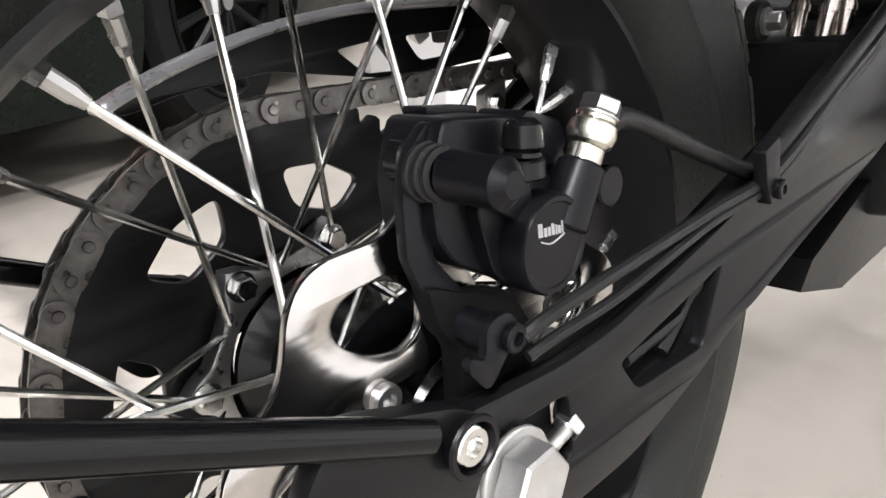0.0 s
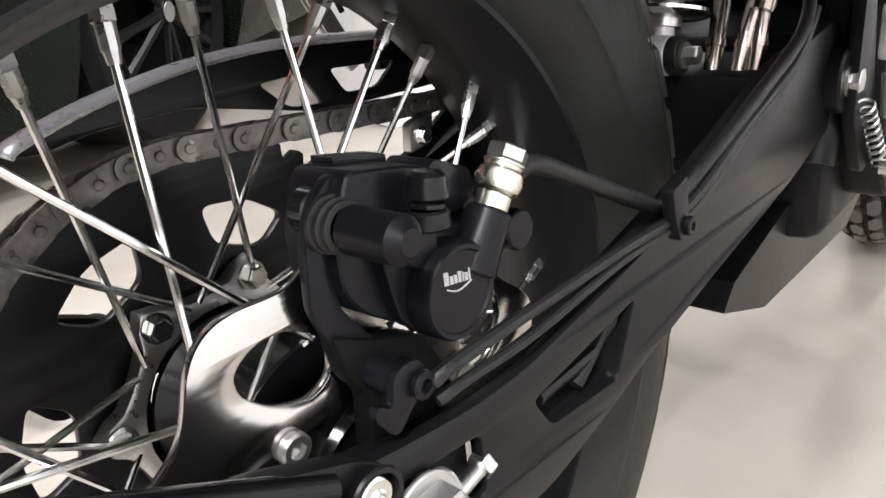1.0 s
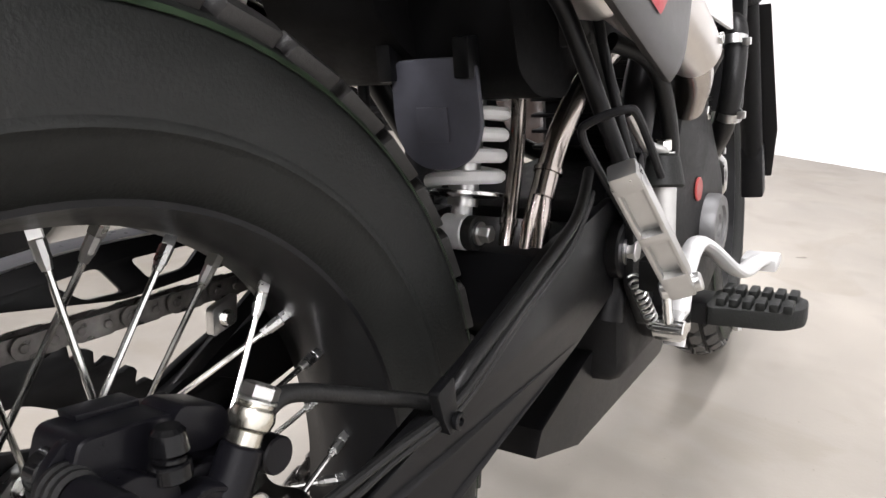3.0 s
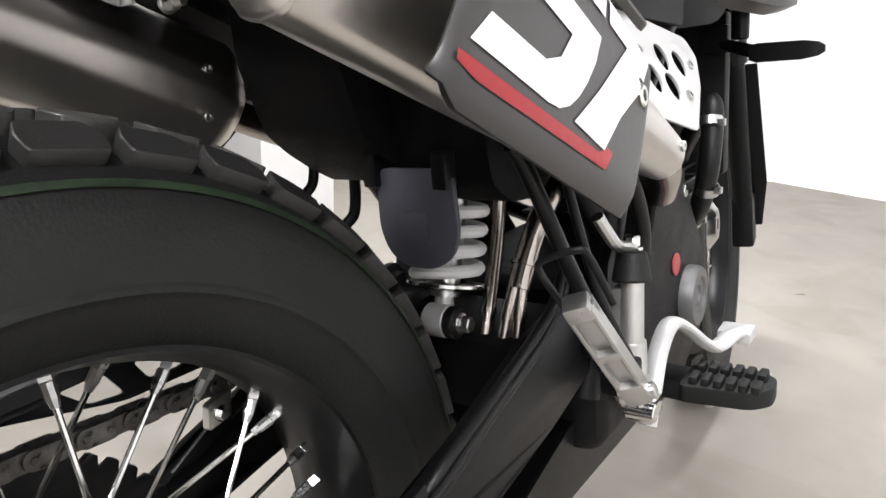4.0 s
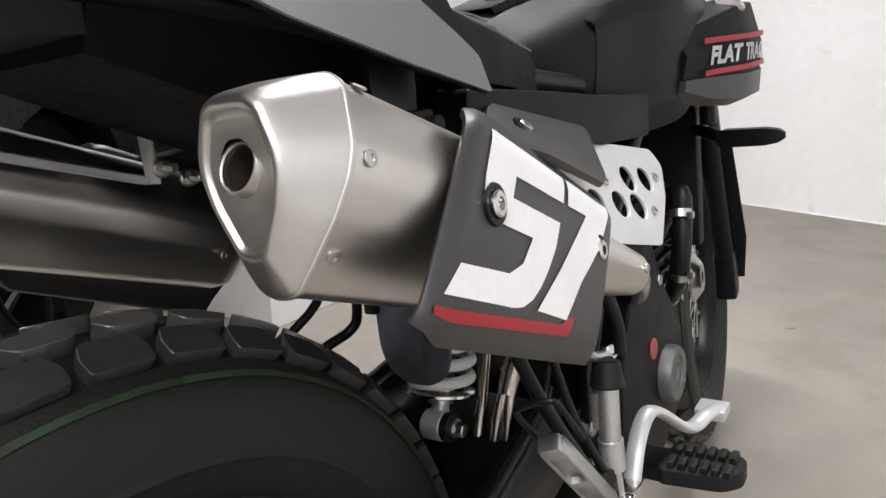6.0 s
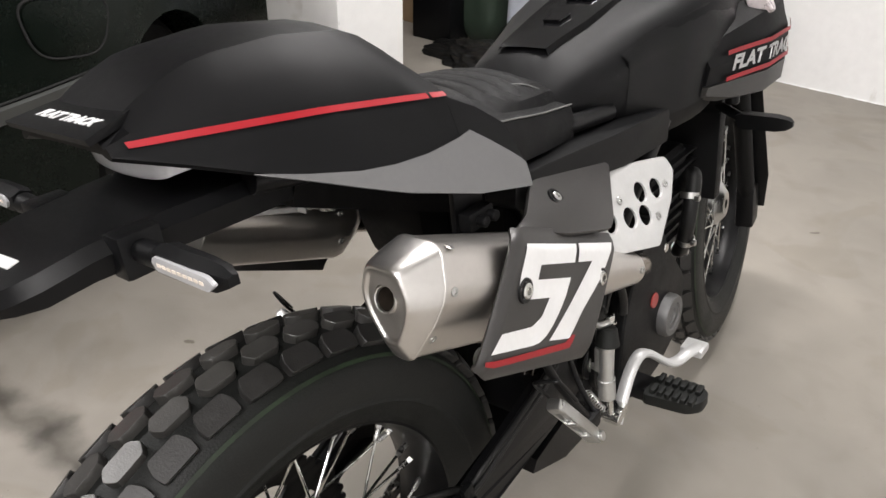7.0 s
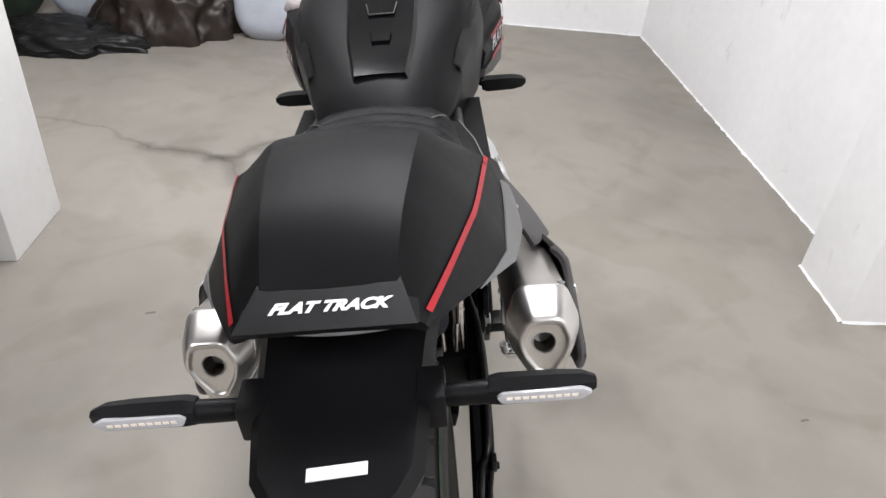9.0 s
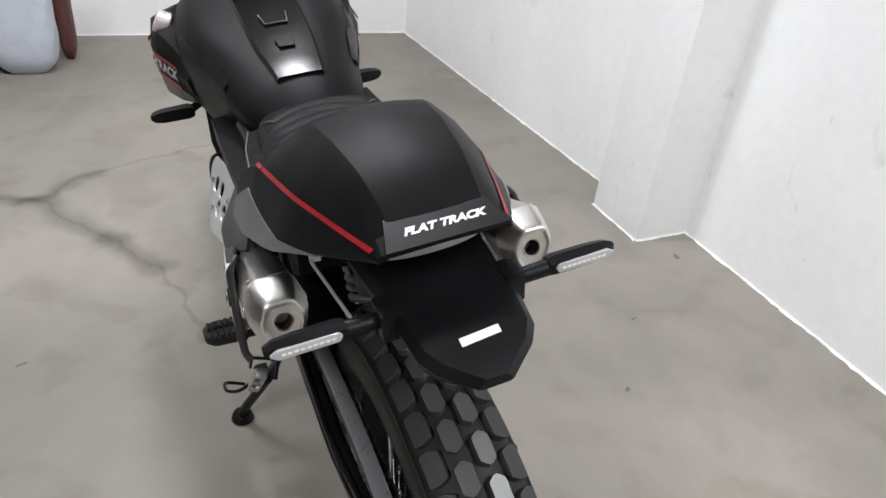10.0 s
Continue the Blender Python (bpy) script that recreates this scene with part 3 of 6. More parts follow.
tyre(FX, 0.05)
frim = rim_of(FX, "front_rim")
fhub = part("front_hub", lathe(B(), [(-0.05, 0.012), (-0.05, 0.03), (-0.031, 0.052), (-0.026, 0.052), (-0.023, 0.03), (0.023, 0.03), (0.026, 0.052), (0.031, 0.052), (0.05, 0.03), (0.05, 0.012)], FX, (1, 0, 0), 32), M_steel, bike, "silver wheel hub")
spoke_set(FX, 36, 80, 0.2175, 0.048, (0.029, 0.029), frim)

# sprocket, its carrier and the chain
SX = -0.072
TEETH = 52
PR = 0.1385
teeth = []
for i in range(TEETH * 6):
    a = 2 * math.pi * i / (TEETH * 6)
    k = i % 6
    r = PR + (0.0048, 0.0042, -0.001, -0.0036, -0.001, 0.0042)[k]
    teeth.append((AX.y + r * math.cos(a), AX.z + r * math.sin(a)))


def window(c, r0, r1, deg, half0, half1, r=0.008):
    pts = [(r0, deg - half0), (r1, deg - half1), (r1 * 1.03, deg), (r1, deg + half1), (r0, deg + half0)]
    return rounded([(c.y + q * math.cos(radians(a)), c.z + q * math.sin(radians(a))) for q, a in pts], r, 5)


holes = [window(AX, 0.083, 0.1065, 69 + 51.43 * i, 11, 15.5) for i in range(7)]
sprocket = plate_with_holes(teeth, holes + [circle(AX.y, AX.z, 0.045, 40)], "yz", SX - 0.003, SX + 0.003, "rear_sprocket", M_satin, bike, "black steel rear sprocket with cut-outs")
lug = []
for i in range(7 * 10):
    a = 2 * math.pi * (i / 70) + radians(70)
    w = math.cos(7 * (a - radians(70)))
    r = 0.0632 + 0.013 * max(0, w) ** 2.2 - 0.0025 * max(0, -w)
    lug.append((AX.y + r * math.cos(a), AX.z + r * math.sin(a)))
carrier = plate_with_holes(lug, [circle(AX.y, AX.z, 0.0555, 40)], "yz", SX + 0.006, SX + 0.018, "sprocket_carrier", M_steel, bike, "bright cast sprocket carrier", 0.002)
for i in range(7):
    p = polar(AX, 0.068, 70 + 51.43 * i, SX + 0.019)
    part("carrier_bolt", hexbolt(B(), p, (1, 0, 0), 0.0062, 0.006), M_chrome, carrier)

link_o = B()
link_i = B()
P = 2 * math.pi * PR / TEETH


def link_plate(bm, x0, x1, h):
    """A figure-eight side plate."""
    out = []
    for i in range(28):
        a = 2 * math.pi * i / 28
        cx = P / 2 if math.cos(a) >= 0 else -P / 2
        y = cx + h * math.cos(a)
        z = h * math.sin(a) * (1.0 - 0.30 * max(0.0, 1 - abs(y) / (P / 2)))
        out.append((y, z))
    loft(bm, [[(x, p[0], p[1]) for p in out] for x in (x0, x1)])


for s in (-1, 1):
    link_plate(link_o, s * 0.0064, s * 0.0082, 0.0070)
    link_plate(link_i, s * 0.0040, s * 0.0058, 0.0068)
for e in (-P / 2, P / 2):
    cyl(link_o, (-0.0094, e, 0), (0.0094, e, 0), 0.0030, None, 10, 0.0006)
    cyl(link_i, (-0.0042, e, 0), (0.0042, e, 0), 0.0043, None, 12)
M_O, M_I = finish(link_o, "chain_link", M_chain), finish(link_i, "chain_link", M_chain)
GX = V((0, 0.565, 0.405))
gr = 0.030
route = []
d = (GX - AX)
base = math.atan2(d.z, d.y)
spread = math.acos((PR - gr) / d.length)
ta, tb = base + spread, base - spread
n_arc = 0
pts = []
steps = 400
A0, A1 = ta, tb + 2 * math.pi
for i in range(steps + 1):
    a = A0 + (A1 - A0) * i / steps
    pts.append(V((0, AX.y + PR * math.cos(a), AX.z + PR * math.sin(a))))
for i in range(60 + 1):
    a = tb + (ta - tb) * i / 60
    pts.append(V((0, GX.y + gr * math.cos(a), GX.z + gr * math.sin(a))))
pts.append(pts[0].copy())
acc = [0.0]
for a, b in zip(pts, pts[1:]):
    acc.append(acc[-1] + (b - a).length)
total = acc[-1]
N_LINK = int(round(total / P / 2)) * 2


def along(s):
    s %= total
    k = int(np.searchsorted(acc, s)) or 1
    f = (s - acc[k - 1]) / max(1e-9, acc[k] - acc[k - 1])
    return pts[k - 1].lerp(pts[k], f)


first = None
for i in range(N_LINK):
    a, b = along(i * total / N_LINK), along((i + 1) * total / N_LINK)
    mid = (a + b) / 2 + V((SX, 0, 0))
    ang = math.atan2(b.z - a.z, b.y - a.y)
    m = Matrix.Translation(mid) @ Matrix.Rotation(ang, 4, "X")
    piece("chain_link", M_O if i % 2 else M_I, sprocket, m)

fsp = plate_with_holes(circle(GX.y, GX.z, gr + 0.003, 32), [circle(GX.y, GX.z, 0.01, 16)], "yz", SX - 0.003, SX + 0.003, "front_sprocket", M_steel, bike)

# wave brake disc
wave = []
for i in range(180):
    a = 2 * math.pi * i / 180
    r = 0.1160 + 0.0062 * math.cos(10 * (a - radians(124)))
    wave.append((AX.y + r * math.cos(a), AX.z + r * math.sin(a)))
TEAR = ((0.094, 130), (0.104, 127), (0.1045, 120), (0.099, 113), (0.089, 107), (0.078, 103), (0.064, 107), (0.063, 119), (0.077, 128))
dh = [rounded([(AX.y + q * math.cos(radians(a + 45 * i)), AX.z + q * math.sin(radians(a + 45 * i))) for q, a in TEAR], 0.006, 3) for i in range(8)]
disc = plate_with_holes(wave, dh + [circle(AX.y, AX.z, 0.045, 40)], "yz", 0.0625, 0.0670, "brake_disc", M_disc, bike, "brushed steel wave brake disc")
for i in range(6):
    p = polar(AX, 0.0615, 137 + 60 * i, 0.067)
    part("disc_bolt", socketbolt(B(), p, (1, 0, 0), 0.0072, 0.005), M_steel, disc)

# swinging arm, axle and chain guard
def armx(y):
    """Outer face of the arm's right blade: it closes in towards the axle."""
    return 0.097 + 0.11 * min(max(y, 0.0), 0.21)


def bend_arm(ob, side):
    for v in ob.data.vertices:
        v.co.x = side * (v.co.x - 0.12 + armx(v.co.y))


ARM = rounded([(-0.040, 0.366), (-0.028, 0.378), (0.010, 0.373), (0.055, 0.370), (0.09, 0.373), (0.125, 0.382), (0.165, 0.392), (0.219, 0.408), (0.264, 0.422), (0.325, 0.442), (0.40, 0.464), (0.505, 0.478), (0.53, 0.44), (0.515, 0.395), (0.41, 0.372), (0.27, 0.352), (0.195, 0.338), (0.15, 0.318), (0.10, 0.300), (-0.02, 0.292), (-0.045, 0.315)], 0.012, 3)
WIN = rounded([(0.176, 0.376), (0.158, 0.332), (0.103, 0.333), (0.090, 0.355)], 0.006, 4)
SLOT = rounded([(0.058, 0.357), (0.058, 0.322), (-0.012, 0.322), (-0.012, 0.360)], 0.006, 4)
for side, nm in ((1, "swinging_arm"), (-1, "swinging_arm_far_blade")):
    arm = plate_with_holes(ARM, [WIN, SLOT], "yz", 0.112, 0.120, nm, M_satin, bike, "satin black swinging arm blade with cut-outs", 0.0012)
    bend_arm(arm, side)
    inner = B()
    prism(inner, rounded([(-0.035, 0.368), (-0.02, 0.373), (0.05, 0.366), (0.12, 0.377), (0.21, 0.402), (0.40, 0.459), (0.50, 0.470), (0.50, 0.40), (0.41, 0.376), (0.27, 0.356), (0.22, 0.384), (0.19, 0.380), (0.12, 0.366), (0.05, 0.358), (-0.03, 0.361)], 0.004, 3), "yz", 0.098, 0.113, 0.002)
    io = part("box_section", inner, M_satin, arm)
    bend_arm(io, side)
    lo = B()
    prism(lo, rounded([(0.41, 0.376), (0.27, 0.354), (0.195, 0.342), (0.15, 0.322), (0.10, 0.304), (-0.02, 0.297), (-0.02, 0.318), (0.10, 0.328), (0.16, 0.332), (0.20, 0.352)], 0.004, 3), "yz", 0.098, 0.113, 0.002)
    io = part("lower_section", lo, M_satin, arm)
    bend_arm(io, side)
    if side > 0:
        rib = B()
        tube(rib, [(0.104, 0.178, 0.376), (0.104, 0.150, 0.352), (0.104, 0.132, 0.340)], 0.004, 8, 4)
        tube(rib, [(0.104, 0.150, 0.352), (0.104, 0.098, 0.352)], 0.004, 8, 1)
        part("cast_rib", rib, M_satin, arm)
        right_arm = arm
part("arm_crossmember", box(B(), (-0.11, 0.385, 0.385), (0.11, 0.50, 0.455), 0.012), M_satin, bike, "black swinging arm cross member")

# added black sheet that paints the shade behind the arm's slot
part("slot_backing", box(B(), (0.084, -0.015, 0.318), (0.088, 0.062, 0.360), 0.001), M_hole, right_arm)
# axle block, nut and adjuster on the right
adj = B()
prism(adj, rounded([(-0.036, 0.300), (-0.036, 0.340), (-0.010, 0.355), (0.036, 0.352), (0.041, 0.340), (0.046, 0.305)], 0.005, 3), "yz", 0.097, 0.1035, 0.001)
blk = part("axle_block", adj, M_cast, bike, "grey cast axle adjuster block")
marks = B()
for i in range(9):
    box(marks, (0.1034, -0.006 + i * 0.0042, 0.3440), (0.1038, -0.0054 + i * 0.0042, 0.3440 + (0.006 if i % 2 == 0 else 0.004)))
part("scale_mark", marks, M_plastic, blk)
nut = B()
cyl(nut, (0.1035, 0.016, 0.342), (0.1065, 0.016, 0.342), 0.0195, None, 32, 0.0008)
cyl(nut, (0.1065, 0.016, 0.342), (0.121, 0.016, 0.342), 0.0165, None, 6, 0.0016)
part("axle_nut", nut, M_cast, blk, "large grey hexagon axle nut")
ad = B()
cyl(ad, (0.100, 0.036, 0.333), (0.100, 0.056, 0.3365), 0.0042, None, 14)
cyl(ad, (0.100, 0.056, 0.3365), (0.100, 0.062, 0.338), 0.0072, None, 6, 0.0008)
part("adjuster_bolt", ad, M_steel, blk, "bright adjuster bolt")
part("axle", cyl(B(), (-0.118, 0.03, 0.338), (0.1, 0.03, 0.338), 0.009, None, 16), M_steel, bike)

# tail bracket bar from the axle, and the small guard it carries behind the tyre
for side in (1, -1):
    bar = B()
    tube(bar, [(side * 0.111, -0.030, 0.3905), (side * 0.111, -0.045, 0.3992), (side * 0.111, -0.140, 0.4545), (side * 0.110, -0.235, 0.512), (side * 0.085, -0.31, 0.575), (side * 0.05, -0.325, 0.60)], 0.0066, 14, 6)
    br = part("guard_stay", bar, M_gloss, bike, "black tubular guard stay")
    lugb = B()
    prism(lugb, rounded([(-0.062, 0.413), (-0.050, 0.409), (-0.014, 0.393), (-0.002, 0.382), (-0.003, 0.368), (-0.018, 0.345), (-0.050, 0.345), (-0.082, 0.392), (-0.072, 0.405)], 0.008, 3), "yz", side * 0.1025 if side > 0 else -0.112, 0.112 if side > 0 else -0.1025, 0.001)
    part("stay_lug", lugb, M_satin, br)
    part("stay_bolt", socketbolt(B(), (side * 0.112, -0.0150, 0.3790), (side, 0, 0), 0.0082, 0.005), M_chrome, br, "bright socket screw")
    cup = lathe(B(), [(0, 0.0098), (0.005, 0.0125), (0.0062, 0.0118), (0.0062, 0.0098)], (side * 0.1118, -0.0150, 0.3790), (side, 0, 0), 24)
    part("stay_cup", cup, M_satin, br)
gd = B()
secs = []
for i in range(9):
    t = i / 8
    y, z = -0.238 - 0.155 * t, 0.735 - 0.24 * t - 0.03 * math.sin(math.pi * t)
    w = 0.045 + 0.045 * min(1, t * 3)
    secs.append([(-w, y, z - 0.012), (-w * 0.6, y, z), (0, y, z + 0.006), (w * 0.6, y, z), (w, y, z - 0.012), (w, y + 0.004, z - 0.018), (0, y + 0.004, z), (-w, y + 0.004, z - 0.018)])
loft(gd, secs)
part("tail_guard", gd, M_blue, bike, "grey-black plastic guard behind the tyre")

GUARD = rounded([(-0.036, 0.488), (-0.028, 0.495), (0.006, 0.504), (0.063, 0.512), (0.137, 0.514), (0.246, 0.506), (0.345, 0.500), (0.35, 0.470), (0.262, 0.468), (0.156, 0.470), (0.063, 0.492), (0.010, 0.491), (-0.020, 0.486)], 0.008, 3)
GH = [rounded([(0.109, 0.496), (0.143, 0.497), (0.158, 0.474), (0.13, 0.477)], 0.006), rounded([(0.165, 0.496), (0.228, 0.492), (0.207, 0.476), (0.177, 0.477)], 0.006), rounded([(0.245, 0.492), (0.31, 0.488), (0.30, 0.474), (0.26, 0.474)], 0.006)]
cg = plate_with_holes(GUARD, GH, "yz", -0.100, -0.096, "chain_guard", M_satin, bike, "black chain guard with triangular openings")
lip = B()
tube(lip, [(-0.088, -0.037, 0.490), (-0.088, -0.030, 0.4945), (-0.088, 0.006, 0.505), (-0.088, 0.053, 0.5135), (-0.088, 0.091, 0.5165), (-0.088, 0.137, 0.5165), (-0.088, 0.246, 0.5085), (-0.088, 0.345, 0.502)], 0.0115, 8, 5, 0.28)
part("guard_lip", lip, M_guardlip, cg, "top lip of the black chain guard, its sheen painted grey")
br = B()
prism(br, rounded([(0.196, 0.454), (0.219, 0.459), (0.215, 0.438), (0.193, 0.434)], 0.003), "yz", -0.066, -0.058, 0.001)
slider = part("chain_slider_bracket", br, M_steel, bike, "plated chain guide bracket")
part("guide_bolt", hexbolt(B(), (-0.058, 0.206, 0.444), (1, 0, 0), 0.005, 0.004), M_chrome, slider)
strut = B()
prism(strut, [(0.175, 0.40), (0.20, 0.40), (0.34, 0.468), (0.33, 0.482)], "yz", -0.093, -0.088, 0.001)
part("guard_strut", strut, M_satin, cg)

# rear brake caliper
cal = B()
prism(cal, rounded([(0.010, 0.462), (0.020, 0.4845), (0.050, 0.479), (0.086, 0.4665), (0.090, 0.450), (0.084, 0.425), (0.066, 0.408), (0.040, 0.413), (0.018, 0.428), (0.010, 0.440)], 0.005, 3), "yz", 0.053, 0.0855, 0.0025, 3)
prism(cal, rounded([(0.024, 0.452), (0.060, 0.452), (0.080, 0.446), (0.076, 0.414), (0.050, 0.404), (0.030, 0.420)], 0.006, 3), "yz", 0.084, 0.0925, 0.0025, 3)
cbody = part("brake_caliper", cal, M_caliper, bike, "black rear brake caliper")
ridge = B()
prism(ridge, rounded([(0.058, 0.474), (0.064, 0.478), (0.084, 0.469), (0.088, 0.458), (0.074, 0.452), (0.058, 0.458)], 0.003, 3), "yz", 0.062, 0.0875, 0.002, 2)
prism(ridge, [(0.030, 0.4815), (0.030, 0.4855), (0.058, 0.480), (0.058, 0.476)], "yz", 0.052, 0.066, 0.001)
part("caliper_bridge", ridge, M_caliper, cbody)
pist = B()
lathe(pist, [(0.0, 0.0212), (0.0165, 0.0208), (0.0185, 0.0196), (0.0185, 0.0178), (0.0176, 0.0170), (0.0176, 0.0001)], (0.086, 0.0540, 0.4270), (1, 0, 0), 44)
part("piston_housing", pist, M_caliper, cbody)
mark = B()
for y0, z0, w, h in ((0.0445, 0.4332, 0.0026, 0.0056), (0.0478, 0.4326, 0.0018, 0.0036), (0.0502, 0.4322, 0.0018, 0.0036), (0.0526, 0.4317, 0.0018, 0.0048), (0.0551, 0.4313, 0.0009, 0.0042), (0.0566, 0.4310, 0.0018, 0.0034), (0.0590, 0.4306, 0.0009, 0.0052)):
    prism(mark, [(y0, z0), (y0 + w, z0 - 0.0005), (y0 + w, z0 + h - 0.0005), (y0, z0 + h)], "yz", 0.1035, 0.1039)
tube(mark, [(0.1038, 0.0455, 0.4312), (0.1038, 0.052, 0.4284), (0.1038, 0.0604, 0.4298)], 0.0004, 6, 6)
part("maker_mark", mark, M_thread, cbody, "small pale maker's mark")
PINY, PINZ = 0.0125, 0.4665
bellows = B()
lathe(bellows, [(0.0, 0.007), (0.001, 0.0112), (0.0028, 0.0112), (0.0040, 0.0086), (0.0050, 0.0106), (0.0068, 0.0106), (0.0080, 0.0084), (0.0090, 0.0100), (0.0108, 0.0100), (0.0118, 0.008)], (0.0790, PINY, PINZ), (1, 0, 0), 26)
bt = part("slide_pin_boot", cyl(B(), (0.0895, PINY, PINZ), (0.1225, PINY, PINZ), 0.0092, 0.0090, 28, 0.0042), M_caliper, cbody, "black slide pin sleeve")
part("rubber_bellows", bellows, M_hose, cbody, "ribbed rubber bellows")
arm_b = B()
prism(arm_b, rounded([(0.016, 0.466), (0.034, 0.466), (0.050, 0.452), (0.046, 0.436), (0.030, 0.448), (0.014, 0.456)], 0.005, 3), "yz", 0.085, 0.0985, 0.003, 3)
part("pin_arm", arm_b, M_caliper, cbody)
cp = B()
prism(cp, rounded([(0.004, 0.468), (0.009, 0.4765), (0.018, 0.4835), (0.030, 0.4795), (0.029, 0.4735), (0.019, 0.4755), (0.014, 0.466), (0.012, 0.432), (0.026, 0.412), (0.020, 0.402), (0.006, 0.414), (-0.001, 0.436), (0.001, 0.458)], 0.003, 3), "yz", 0.0735, 0.0790, 0.0010)
part("caliper_carrier", cp, M_caliper, cbody)
part("carrier_clip", lathe(B(), [(0, 0.0036), (0.004, 0.0036), (0.004, 0.0022), (0, 0.0022)], (0.080, 0.0275, 0.4765), (1, 0, 0), 20, True), M_steel, cbody)
pr = B()
cyl(pr, (0.063, 0.0155, 0.4690), (0.0745, 0.0155, 0.4690), 0.0098, None, 26, 0.002)
part("carrier_boss", pr, M_gloss, cbody)
bleed = B()
cyl(bleed, (0.096, 0.0475, 0.4555), (0.096, 0.0480, 0.4635), 0.0090, 0.0088, 22, 0.001)
cyl(bleed, (0.096, 0.0480, 0.4635), (0.096, 0.0485, 0.4660), 0.0074, None, 22, 0.0005)
cyl(bleed, (0.096, 0.0485, 0.4660), (0.096, 0.0500, 0.4780), 0.0084, 0.0072, 22, 0.002)
part("bleed_cap", bleed, M_gloss, cbody, "black rubber bleed cap")
bj = V((0.098, 0.083, 0.452))
bd = V((0.05, 0.55, 0.83)).normalized()
boss = B()
cyl(boss, bj - bd * 0.028, bj, 0.0112, 0.0100, 20, 0.001)
part("hose_boss", boss, M_caliper, cbody)
banjo = B()
cyl(banjo, bj, bj + bd * 0.007, 0.0078, None, 22, 0.0005)
lathe(banjo, [(0.007, 0.0082), (0.0085, 0.0098), (0.0125, 0.0108), (0.0165, 0.0098), (0.018, 0.0082), (0.018, 0.003), (0.007, 0.003)], bj, bd, 24, True)
cyl(banjo, bj + bd * 0.018, bj + bd * 0.0195, 0.0085, None, 20)
part("banjo_union", banjo, M_zinc, cbody, "zinc-plated hose union")
hb = B()
cyl(hb, bj + bd * 0.0195, bj + bd * 0.0210, 0.0092, None, 24, 0.0004)
cyl(hb, bj + bd * 0.0210, bj + bd * 0.0280, 0.0090, None, 6, 0.0010)
part("banjo_bolt", hb, M_steel, cbody, "bright hexagon union bolt")
pin2 = B()
cyl(pin2, (0.070, 0.101, 0.4365), (0.094, 0.101, 0.4365), 0.006, None, 18)
cyl(pin2, (0.090, 0.101, 0.4365), (0.100, 0.101, 0.4365), 0.0095, None, 18, 0.001)
prism(pin2, rounded([(0.084, 0.446), (0.107, 0.444), (0.107, 0.430), (0.084, 0.432)], 0.004), "yz", 0.078, 0.086, 0.001)
part("slide_pin", pin2, M_caliper, cbody)
low = B()
prism(low, rounded([(0.004, 0.424), (0.022, 0.414), (0.050, 0.404), (0.062, 0.380), (0.05, 0.352), (0.012, 0.356), (0.016, 0.392), (0.008, 0.402)], 0.006, 3), "yz", 0.071, 0.082, 0.002)
cyl(low, (0.075, 0.036, 0.390), (0.086, 0.034, 0.392), 0.0080, None, 20, 0.0006)
part("torque_bracket", low, M_inner, bike, "black caliper bracket on the arm")
sl = part("bracket_sleeve", cyl(B(), (0.080, 0.0215, 0.4005), (0.0945, 0.0235, 0.3985), 0.0078, None, 22), M_caliper, cbody)
lug2 = B()
prism(lug2, rounded([(0.016, 0.407), (0.030, 0.408), (0.036, 0.396), (0.024, 0.388), (0.014, 0.378), (0.004, 0.392), (0.006, 0.398), (0.014, 0.392)], 0.006, 3), "yz", 0.094, 0.0985, 0.001)
part("clamp_lug", lug2, M_caliper, cbody)
part("pin_bolt", socketbolt(B(), (0.0985, 0.0290, 0.396), (1, 0, 0), 0.0062, 0.004), M_caliper, cbody)

# hoses and cables along the arm
hose = B()
tube(hose, [bj + bd * 0.0125 + V((0, 0.006, -0.002)), (0.100, 0.112, 0.464), (0.102, 0.149, 0.446), (0.106, 0.195, 0.422), (0.113, 0.222, 0.411), (0.119, 0.25, 0.427), (0.121, 0.33, 0.452), (0.118, 0.42, 0.478), (0.105, 0.48, 0.505)], 0.0048, 12, 6)
part("brake_hose", hose, M_hose, bike, "black rubber brake hose")
TAIL = [(0.124, 0.30, 0.438), (0.123, 0.39, 0.462), (0.115, 0.46, 0.49)]
for r, dz, run in ((0.0034, 0.0, [(0.100, 0.034, 0.394), (0.103, 0.048, 0.398), (0.108, 0.095, 0.402), (0.114, 0.163, 0.406), (0.122, 0.224, 0.412)]), (0.0028, -0.005, [(0.100, 0.036, 0.384), (0.103, 0.052, 0.387), (0.108, 0.095, 0.390), (0.114, 0.163, 0.400), (0.1225, 0.224, 0.407)])):
    part("sensor_cable", tube(B(), run + [(x, y, z + dz) for x, y, z in TAIL], r, 10, 6), M_hose, bike, "black cable clipped along the arm")
clip = B()
prism(clip, rounded([(0.196, 0.429), (0.214, 0.433), (0.215, 0.412), (0.219, 0.400), (0.206, 0.397), (0.200, 0.411)], 0.003), "yz", 0.1195, 0.127, 0.001)
cl = part("hose_clip", clip, M_plastic, bike, "black hose clip")
part("clip_screw", socketbolt(B(), (0.127, 0.212, 0.405), (1, 0, 0), 0.0055, 0.004), M_plastic, cl)

